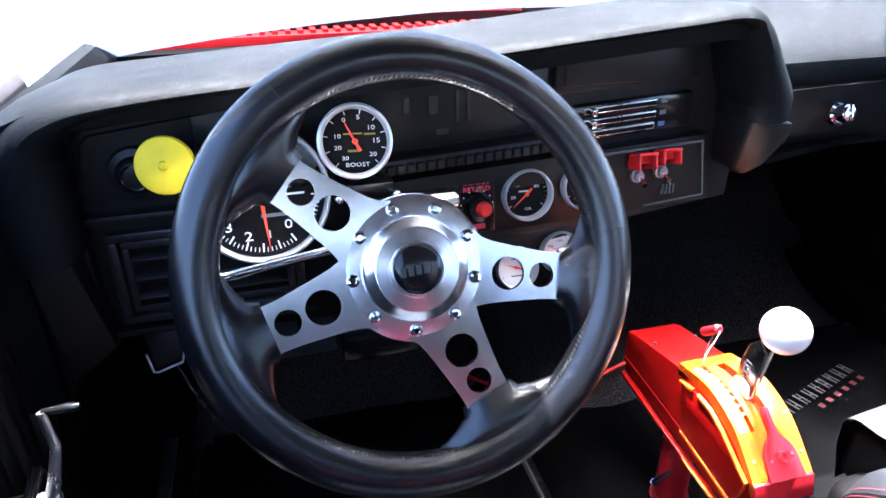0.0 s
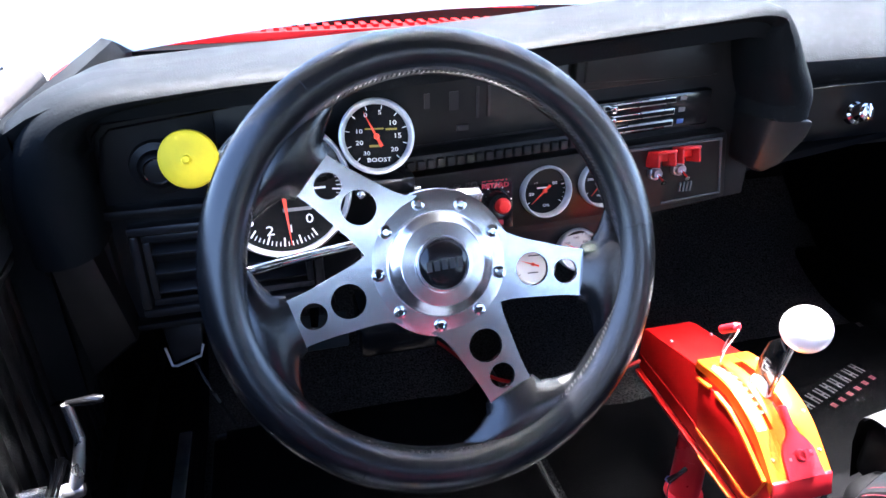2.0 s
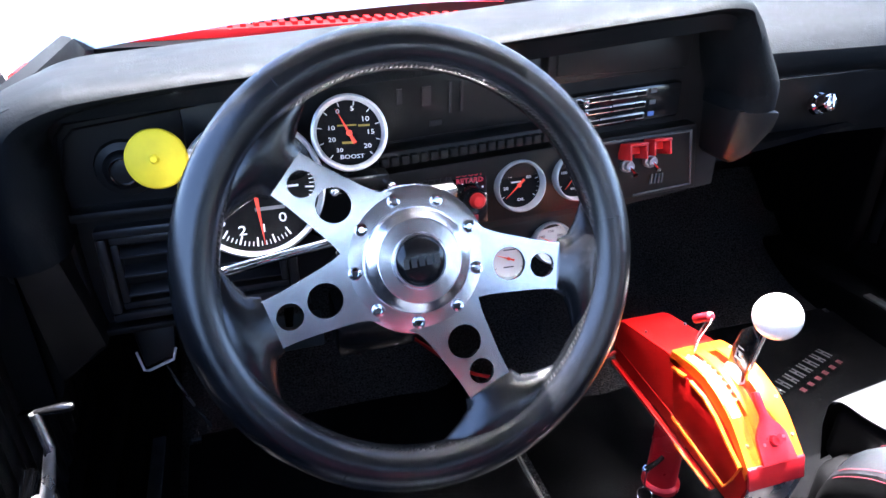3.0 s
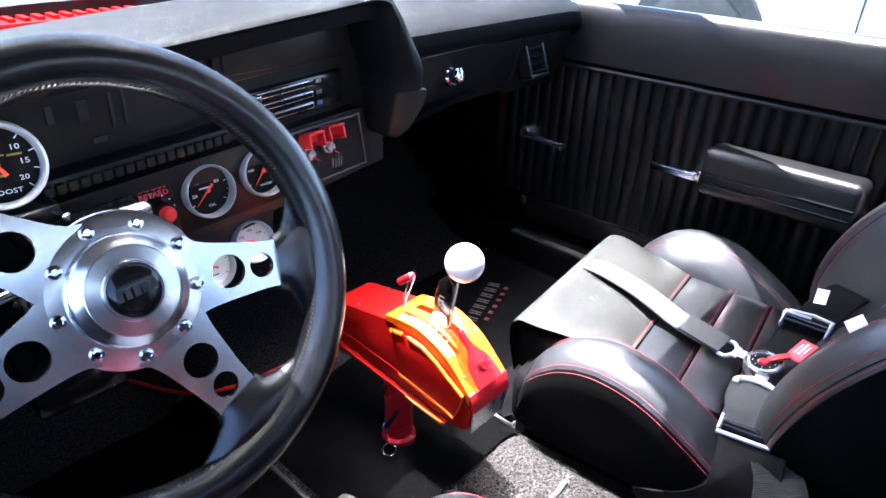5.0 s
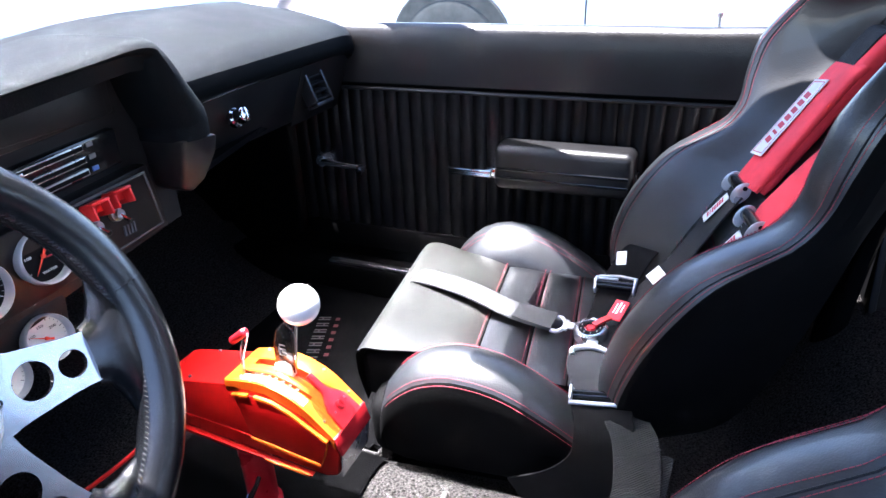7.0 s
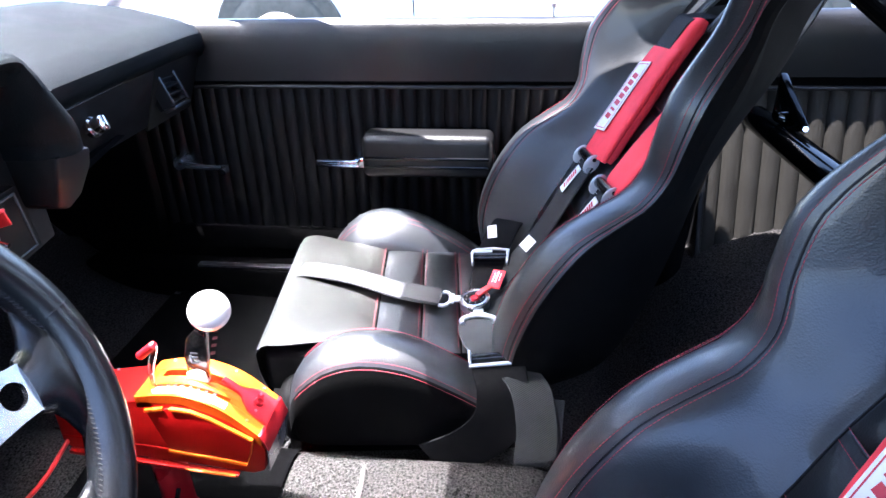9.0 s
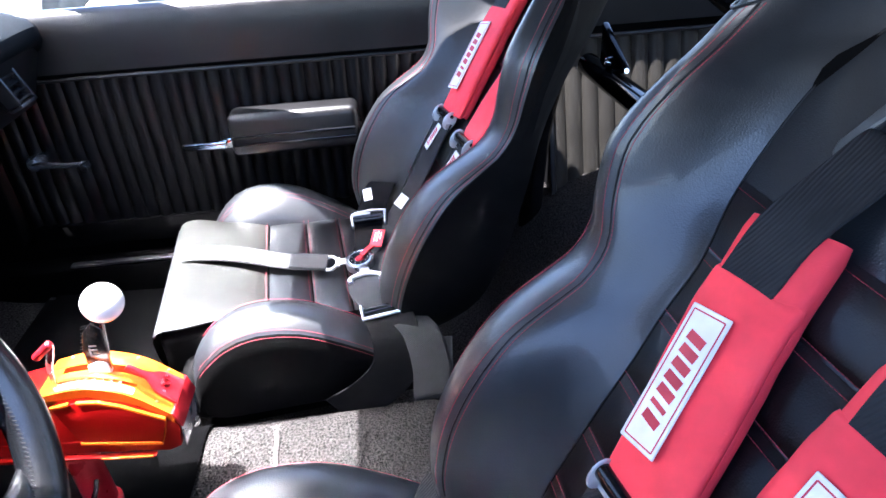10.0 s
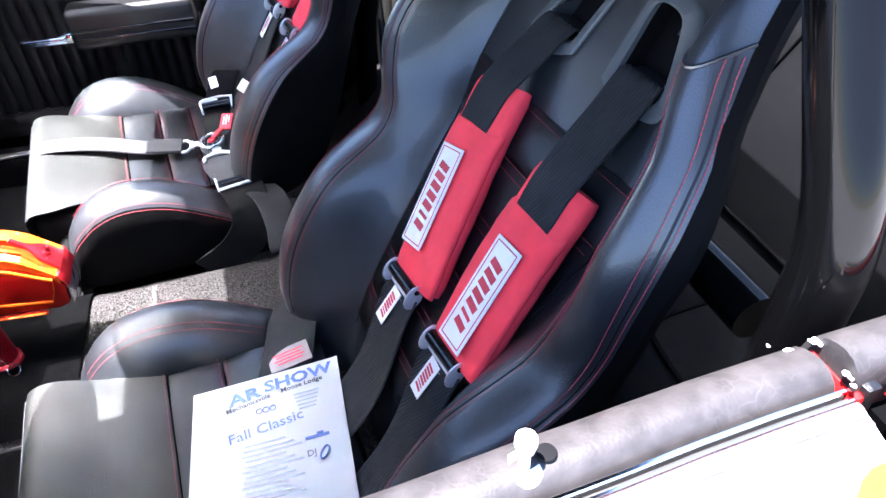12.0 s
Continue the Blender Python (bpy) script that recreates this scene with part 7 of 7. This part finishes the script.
    tube(bm, [m @ Vector(v) for v in ((0.031, -0.006, 0), (0.033, 0.014, 0.003), (0.006, 0.017, 0.003), (-0.026, 0.014, 0.003), (-0.033, 0.008, 0.003), (-0.031, -0.006, 0))], 0.0026, 8)
    tube(bm, [m @ Vector((-0.028, 0.008, 0.006)), m @ Vector((0.004, 0.009, 0.006))], 0.002, 8)
    for e in (-1, 1):
        box(bm, e * 0.031 - 0.0018, e * 0.031 + 0.0018, -0.016, 0.012, -0.006, 0.008, 0.0015, m=m)
    part("frame", bm, SILVER, ad)
    for c2, r2 in (((0.500, -0.318, 0.548), 20), ((0.36, -0.382, 0.598), -30)):
        m = facing(c2, (-0.7, 0.3, 0.6)) @ Matrix.Rotation(radians(r2), 4, "Z")
        part("white_tag", box(bmesh.new(), -0.009, 0.009, -0.012, 0.012, 0, 0.001, 0.0004, 1, m=m), WHITE_CLOTH, p, "small white tag")


SATIN_TAG = material("silver_tag", (0.20, 0.18, 0.185), 0.4, 0.3, noise=(60, 0.15))
CARPET_PALE = material("pale_seam_thread", (0.05, 0.047, 0.045), 0.9, noise=(300, 0.4))
WEBBING_DARK = material("dark_webbing", (0.0060, 0.0060, 0.0068), 0.85, spec=0.08, noise=(40, 0.15), bump=(700, 0.5, 0.0006))
WEBBING_GREY = material("grey_webbing", (0.015, 0.0155, 0.017), 0.6, noise=(40, 0.15), bump=(700, 0.5, 0.0006))
lap_belts()


# ---- flyer on the driver's seat ----
def flyer():
    f = thing("flyer", (-0.40, -0.34, 0.478), "white printed car show flyer lying on the driver's seat", "flyer")
    W, H = 0.194, 0.268
    o = Vector((-0.280, -0.247, 0.0))
    right, down = Vector((-0.02, -1.0, 0)).normalized(), Vector((-0.998, 0.055, 0)).normalized()

    def at(u, v):
        p = o + right * (u * W) + down * (v * H)
        z = 0.482 + 0.006 * math.sin(u * math.pi) * 0.5 + 0.016 * u * u * (1 - v) + 0.035 * max(0.0, v - 0.68) ** 1.3 * 2
        return Vector((p.x, p.y, z))

    bm = bmesh.new()
    loft(bm, [[at(i / 16, j / 20) for i in range(17)] for j in range(21)], cap=False, ring=False)
    bmesh.ops.solidify(bm, geom=list(bm.faces), thickness=0.0004)
    part("sheet", bm, PAPER, f)

    def m_at(u, v, lift=0.0011):
        p = at(u, v)
        x = (at(u + 0.03, v) - at(u - 0.03, v)).normalized()
        y = (at(u, v - 0.03) - at(u, v + 0.03)).normalized()
        z = x.cross(y).normalized()
        y = z.cross(x)
        m = Matrix((x, y, z)).transposed().to_4x4()
        m.translation = p + z * lift
        return m
    def words(text, u, v, size, mat, squeeze=1.0, tilt=0.0, bold=0.0):
        lettering("heading", text, size, m_at(u, v) @ Matrix.Rotation(radians(tilt), 4, "Z"), mat, f, deep=0.0001, squeeze=squeeze, bold=bold)
    words("AR", 0.345, 0.098, 0.026, PRINT_BLUE, 1.25, 8, 0.03)
    words("SHOW", 0.715, 0.066, 0.024, PRINT_BLUE, 1.25, 3, 0.03)
    words("Mechanicsville", 0.37, 0.145, 0.0098, PRINT_DARK, 1.05, 8, 0.02)
    words("Moose Lodge", 0.735, 0.112, 0.0098, PRINT_DARK, 1.05, 4, 0.02)
    words("Fall Classic", 0.48, 0.305, 0.021, PRINT_BLUE, 1.05, 7)
    words("DJ", 0.755, 0.505, 0.012, PRINT_DARK, 1.0, 2)
    bm = bmesh.new()
    for k in range(3):
        t = m_at(0.44 + 0.045 * k, 0.205)
        tube(bm, [t @ Vector((0.004 * math.cos(a), 0.004 * math.sin(a), 0)) for a in [j * math.tau / 12 for j in range(12)]], 0.0006, 4, closed=True)
    part("small_drawing", bm, PRINT_BLUE, f)
    faint = material("faint_print", (0.45, 0.5, 0.55), 0.8)
    for k in range(12):
        bm = bars(bmesh.new(), m_at(0.47 + 0.02 * (k % 3), 0.385 + 0.026 * k), [(0, 0, 0.05 + 0.012 * (k * 7 % 3), 0.0018)])
        part("text_line", bm, faint, f)
    for k in range(5):
        part("text_line", bars(bmesh.new(), m_at(0.76, 0.165 + 0.022 * k), [(0, 0, 0.034 - 0.003 * k, 0.0015)]), faint, f)
    part("logo_bar", bars(bmesh.new(), m_at(0.80, 0.425), [(0, 0, 0.030, 0.004), (0.004, 0.004, 0.008, 0.003)]), PRINT_BLUE, f)
    bm = bmesh.new()
    t = m_at(0.835, 0.515) @ Matrix.Rotation(radians(60), 4, "Z")
    tube(bm, [t @ Vector((0.009 * math.cos(a), 0.004 * math.sin(a), 0)) for a in [j * math.tau / 20 for j in range(20)]], 0.0012, 4, closed=True)
    part("disc_drawing", bm, PRINT_BLUE, f)


flyer()


# ---- roll cage ----
def cage():
    c = thing("roll_cage", (0, -0.76, 0.30), "gloss black tubular roll cage behind the seats", "roll cage")
    bm = bmesh.new()
    pts = []
    for s in (-1, 1):
        out = 0.0 if s > 0 else 0.042
        leg = [(s * (0.606 + out), -0.752 if s < 0 else -0.66, 0.28), (s * (0.610 + out), -0.750 if s < 0 else -0.685, 0.60), (s * (0.616 + out), -0.748, 0.85), (s * (0.610 + out), -0.747, 0.94), (s * (0.592 + out * 0.6), -0.746, 1.02), (s * 0.560, -0.745, 1.13), (s * 0.50, -0.745, 1.20), (s * 0.40, -0.745, 1.225)]
        pts += leg if s < 0 else leg[::-1]
    tube(bm, smooth_path(pts, 5), 0.0245, 20)
    part("main_hoop", bm, TUBE, c)
    bm = bmesh.new()
    tube(bm, [(-0.602, -0.775, 0.793), (-0.1, -0.778, 0.770), (0.2, -0.779, 0.757), (0.602, -0.78, 0.738)], 0.022, 18)
    part("harness_bar", bm, TUBE, c, "gloss black cross bar")
    for s in (-1, 1):
        bm = bmesh.new()
        tube(bm, [(s * 0.615, -0.77, 1.05), (s * 0.60, -1.1, 0.80), (s * 0.58, -1.45, 0.52)], 0.0215, 16)
        part("rear_stay", bm, TUBE, c)
    bm = slab([(0.402, -0.79, 0.783), (0.490, -0.79, 0.757), (0.530, -0.79, 0.760), (0.530, -0.79, 0.835), (0.500, -0.79, 0.822)], 0.012, (0, 1, 0), 0.003)
    br = part("bracket", bm, TUBE, c, "black harness bracket")
    bm = bmesh.new()
    tube(bm, [(0.485, -0.778, 0.757), (0.44, -0.778, 0.770), (0.388, -0.778, 0.785)], 0.0042, 8)
    part("bright_lip", bm, CHROME, br)
    bm = bmesh.new()
    lathe(bm, [(0, 0.012), (0.008, 0.012), (0.010, 0.006), (0.012, 0.0)], facing((0.48, -0.780, 0.773), (0, 1, 0.3)), 14)
    part("bolt", bm, CHROME, br)


cage()


def rear_trim():
    t = thing("rear_panel", (0, -1.30, 0.50), "black sheet panel across the rear of the cabin", "trim panel")
    bm = slab([(-0.70, -1.10, 0.470), (0.70, -1.10, 0.470), (0.70, -1.42, 0.90), (-0.70, -1.42, 0.90)], 0.012, (0, -0.8, -0.6), 0.003)
    part("sheet", bm, PANEL, t)
    for x0, x1 in ((-0.62, -0.05), (0.05, 0.62)):
        path = []
        for x, f in ((x0, 0.1), (x1, 0.1), (x1, 0.85), (x0, 0.85)):
            path.append((x, -1.10 - 0.32 * f + 0.003, 0.47 + 0.43 * f + 0.002))
        bm = bmesh.new()
        tube(bm, path, 0.005, 8, closed=True)
        part("pressed_rib", bm, PANEL, t)
    s = thing("side_storage_panel", (-0.55, -0.95, 0.50), "black flat panel beside the driver's seat back", "trim panel")
    bm = slab([(-0.69, -0.66, 0.470), (-0.12, -0.66, 0.470), (-0.12, -1.10, 0.522), (-0.69, -1.10, 0.522)], 0.010, (0, 0, -1), 0.003)
    part("sheet", bm, PANEL, s)
    bm = bmesh.new()
    tube(bm, smooth_path([(-0.60, -0.87, 0.497), (-0.40, -0.87, 0.497), (-0.36, -0.90, 0.500), (-0.36, -1.02, 0.514)], 5), 0.004, 8)
    part("pressed_rib", bm, PANEL, s)
    w = thing("seam_cord", (0.3, -0.7, 0.4), "thin pale cord lying on the rear carpet", "cord")
    bm = bmesh.new()
    tube(bm, smooth_path([(0.20, -0.62, floor_height(0.20, -0.62) + 0.003), (0.215, -0.70, floor_height(0.215, -0.70) + 0.003), (0.225, -0.78, floor_height(0.225, -0.78) + 0.003)], 6), 0.0028, 6)
    part("strand", bm, GAUGE_WHITE, w)


rear_trim()


# ---- floor mats, sill plates ----
def mat(label, x0, x1, y0, y1):
    t = thing("floor_mat", ((x0 + x1) / 2, (y0 + y1) / 2, 0.28), label, "floor mat", "floor mats")
    bm = bmesh.new()
    rows = []
    nx, ny = 26, 26
    for j in range(ny + 1):
        row = []
        for i in range(nx + 1):
            u, v = i / nx, j / ny
            # rounded corners
            x, y = x0 + (x1 - x0) * u, y0 + (y1 - y0) * v
            row.append((x, y, floor_height(x, y) + 0.010 + 0.0015 * noise.noise(Vector((x * 12, y * 12, 5)))))
        rows.append(row)
    loft(bm, rows, cap=False, ring=False)
    corners = [f for f in bm.faces if min(abs(f.calc_center_median().x - x0), abs(f.calc_center_median().x - x1)) < 0.012 and min(abs(f.calc_center_median().y - y0), abs(f.calc_center_median().y - y1)) < 0.012]
    bmesh.ops.delete(bm, geom=corners, context="FACES")
    bmesh.ops.solidify(bm, geom=list(bm.faces), thickness=-0.008)
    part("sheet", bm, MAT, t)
    bm = bmesh.new()
    edge = [(x0, y0), (x1, y0), (x1, y1), (x0, y1)]
    pts = []
    for (xa, ya), (xb, yb) in zip(edge, edge[1:] + edge[:1]):
        for k in range(12):
            x, y = xa + (xb - xa) * k / 12, ya + (yb - ya) * k / 12
            pts.append((x, y, floor_height(x, y) + 0.010))
    tube(bm, pts, 0.004, 6, closed=True)
    part("binding", bm, WEATHERSTRIP, t, "bound edge")
    return t


mat("black floor mat in front of the driver's seat", -0.64, -0.16, -0.02, 0.44)
pm = mat("black floor mat with a pale printed wordmark", 0.20, 0.655, 0.02, 0.44)
n_bars = 9
for k in range(n_bars):
    f = k / (n_bars - 1)
    x, y = 0.336 + 0.186 * f, 0.247 + 0.066 * f
    m = facing((x, y, floor_height(x, y) + 0.0205), (0, 0, 1), (-0.34, 1, 0))
    part("letter_bar", bars(bmesh.new(), m, [(-0.0045, 0, 0.004, 0.027), (0.0045, 0, 0.004, 0.027), (0, 0.0035 * (-1) ** k, 0.006, 0.004)]), MAT_GREY, pm)
for k in range(6):
    f = k / 5
    x, y = 0.405 + 0.125 * f, 0.240 + 0.044 * f
    m = facing((x, y, floor_height(x, y) + 0.0205), (0, 0, 1), (-0.34, 1, 0))
    part("letter_bar", bars(bmesh.new(), m, [(0, 0, 0.011, 0.010)]), MAT_RED, pm)
bm = bmesh.new()
rows = []
for j in range(15):
    y = -0.045 + 0.30 * j / 14
    rows.append([(x, y, floor_height(x, y) + 0.006) for x in [-0.15 + 0.30 * i / 24 for i in range(25)]])
loft(bm, rows, cap=False, ring=False)
bmesh.ops.solidify(bm, geom=list(bm.faces), thickness=-0.006)
tm = thing("tunnel_mat", (0, 0.1, 0.37), "black rubber mat over the tunnel under the shifter", "floor mat")
part("sheet", bm, MAT, tm)
bm = bmesh.new()
tube(bm, [(-0.07 + 0.012 * k, -0.166 + 0.001 * k + 0.001 * math.sin(k), floor_height(-0.07 + 0.012 * k, -0.16) + 0.003) for k in range(14)], 0.0038, 6)
for k in range(7):
    a = Vector((0.080, -0.154, floor_height(0.08, -0.154) + 0.003))
    tube(bm, [a, a + Vector((0.004 * math.cos(k), 0.006 * math.sin(k * 1.7), 0.006)), a + Vector((0.009 * math.cos(k), 0.010 * math.sin(k * 1.7), 0.004))], [0.002, 0.0014, 0.0005], 5)
sm = thing("carpet_seam", (0.08, -0.2, 0.37), "raised stitched seam in the tunnel carpet", "carpet seam")
part("strand", bm, CARPET_PALE, sm)
for s in (-1, 1):
    p = thing("sill_plate", (s * 0.685, -0.1, 0.37), "black carpeted sill with a bright scuff strip", "sill plate", "sill plates")
    part("step", boxed(min(s * 0.655, s * 0.725), max(s * 0.655, s * 0.725), -0.72, 0.82, 0.26, 0.355, 0.012), MAT, p)
    bm = boxed(min(s * 0.660, s * 0.678), max(s * 0.660, s * 0.678), -0.05, 0.375, 0.355, 0.361, 0.002)
    part("scuff_strip", bm, STEEL_DULL, p, "dull bright strip")


# ---- door lock and door end on the driver's side ----
m = facing((-0.7225, -0.509, 0.893), (0.05, 0, 1), (0, 1, 0))
lk = thing("door_lock_knob", (-0.7225, -0.509, 0.893), "white door lock knob standing on the window sill", "lock knob")
bm = bmesh.new()
lathe(bm, [(0.0, 0.002), (0.008, 0.0025), (0.0105, 0.001), (0.011, -0.004)], m, 28)
part("collar", bm, IVORY, lk, "round white collar")
bm = bmesh.new()
lathe(bm, [(0.0032, 0.0), (0.0030, 0.014), (0.0048, 0.017), (0.0060, 0.022), (0.0056, 0.0265), (0.003, 0.029), (0, 0.0295)], m, 24)
part("knob", bm, IVORY, lk)
# flat black disc drawn as the knob's cast shadow
part("hole", lathe(bmesh.new(), [(0, 0.0012), (0.0055, 0.0010), (0.006, 0.0)], facing((-0.7195, -0.5225, 0.8965), (0.05, 0, 1), (0, 1, 0)), 20), GAUGE_BLACK, lk, "dark disc for the knob's shadow")
fz = thing("frayed_padding", (-0.70, DOOR_BACK, 0.89), "white frayed padding sticking out of the torn door trim", "padding")
random.seed(4)
for c, k in (((-0.6935, -0.688, 0.889), 3), ((-0.6990, -0.705, 0.892), 3), ((-0.7270, -0.711, 0.892), 4)):
    bm = bmesh.new()
    for j in range(k):
        at_ = Vector(c) + Vector((random.uniform(-0.004, 0.004), random.uniform(-0.008, 0.008), random.uniform(-0.001, 0.002)))
        made = bmesh.ops.create_icosphere(bm, subdivisions=2, radius=random.uniform(0.0009, 0.0020), matrix=Matrix.Translation(at_) @ Matrix.Rotation(random.uniform(0, 3), 4, "Z") @ Matrix.Diagonal((1.0, random.uniform(1.2, 2.2), 0.7, 1)))["verts"]
        for v in made:
            v.co += 0.0011 * noise.noise_vector(v.co * 420)
    tagged(part("tuft", bm, WHITE_CLOTH, fz), kind="stuff")
g = thing("door_graphic", (-0.83, -0.3, 0.83), "white vinyl panel with a yellow corner on the door skin", "decal")
ringg = [(0.7478, 0.8912), (0.7550, 0.8900), (0.7815, 0.8818), (0.8240, 0.8518), (0.8675, 0.7205), (0.8850, 0.58)]
bm = bmesh.new()
loft(bm, [[(-a - 0.0015, y, z + 0.0012) for a, z in ringg] for y in [DOOR_BACK + 0.003 + 0.12 * k / 6 for k in range(7)] + [-0.4, 0.3]], cap=False, ring=False)
bmesh.ops.solidify(bm, geom=list(bm.faces), thickness=0.0006)
part("white_field", bm, IVORY, g)
bm = bmesh.new()
loft(bm, [[(-a - 0.0055, y, z + 0.0062) for a, z in ((0.7580, 0.8990), (0.7815, 0.8930), (0.8300, 0.8500), (0.8800, 0.7200), (0.8900, 0.58))] for y in (-1.10, -0.90, DOOR_BACK - 0.011)], cap=False, ring=False)
bmesh.ops.solidify(bm, geom=list(bm.faces), thickness=0.0006)
part("white_field", bm, IVORY, g)
bm = bmesh.new()
loft(bm, [[(-a - 0.0035, y, z + 0.003) for a, z in ((0.7770 + 0.03 * max(0.0, (y + 0.690) / 0.04) ** 2, 0.8832 - 0.010 * max(0.0, (y + 0.690) / 0.04) ** 2), (0.8060, 0.8638), (0.8240, 0.8518), (0.8675, 0.7205))] for y in [DOOR_BACK + 0.003 + 0.055 * k / 6 for k in range(7)]], cap=False, ring=False)
bmesh.ops.solidify(bm, geom=list(bm.faces), thickness=0.0006)
part("yellow_corner", bm, YELLOW, g)
taper(g)


# ---- the car parked beside ----
def parked_car():
    c = thing("parked_car", (4.3, 0.4, 0.0), "pale blue car parked beside, seen over the door", "car")
    x = 3.40
    bm = bmesh.new()
    prof = [(0.02, 0.22), (0.0, 0.40), (-0.02, 0.60), (0.0, 0.78), (0.05, 0.92), (0.12, 0.96), (1.7, 0.96), (1.80, 0.60), (1.8, 0.22)]
    ys = [-2.6, -2.5, -1.5, -0.5, 0.28, 1.0, 1.6, 2.1, 2.3]
    sc = [0.90, 0.97, 1.0, 1.0, 1.0, 1.0, 0.98, 0.95, 0.86]
    loft(bm, [[(x + a, y, z * s) for a, z in prof] for y, s in zip(ys, sc)])
    part("body", bm, BLUE_PAINT, c, "pale blue body")
    bm = bmesh.new()
    loft(bm, [[(x + 0.9 + a * k, y, z) for a, k, z in ((-0.72, 1, 0.94), (-0.56, 1, 1.36), (0.56, 1, 1.36), (0.72, 1, 0.94))] for y in (-1.5, -1.1, -0.1, 0.5)])
    part("cabin", bm, BLUE_PAINT, c)
    for y in (1.106, -1.75):
        bm = bmesh.new()
        lathe(bm, [(0.0, 0.02), (0.20, 0.02), (0.21, 0.035), (0.30, 0.03), (0.345, 0.01), (0.345, -0.18)], facing((x - 0.02, y, 0.345), (-1, 0, 0)), 36)
        w = part("wheel", bm, RUBBER, c, "dark wheel in its arch")
        bm = bmesh.new()
        lathe(bm, [(0.0, 0.03), (0.05, 0.032), (0.17, 0.022), (0.20, 0.028), (0.205, 0.02)], facing((x - 0.02, y, 0.345), (-1, 0, 0)), 30)
        part("rim", bm, STEEL, w)
        bm = bmesh.new()
        lathe(bm, [(0.0, 0.012), (0.40, 0.012), (0.41, 0.0)], facing((x - 0.022, y, 0.37), (-1, 0, 0)), 36)
        part("wheel_arch", bm, RUBBER, c, "dark wheel arch")
    for y in (0.283, -0.85):
        part("door_gap", boxed(x - 0.024, x + 0.1, y - 0.004, y + 0.004, 0.25, 0.93), RUBBER, c)


parked_car()
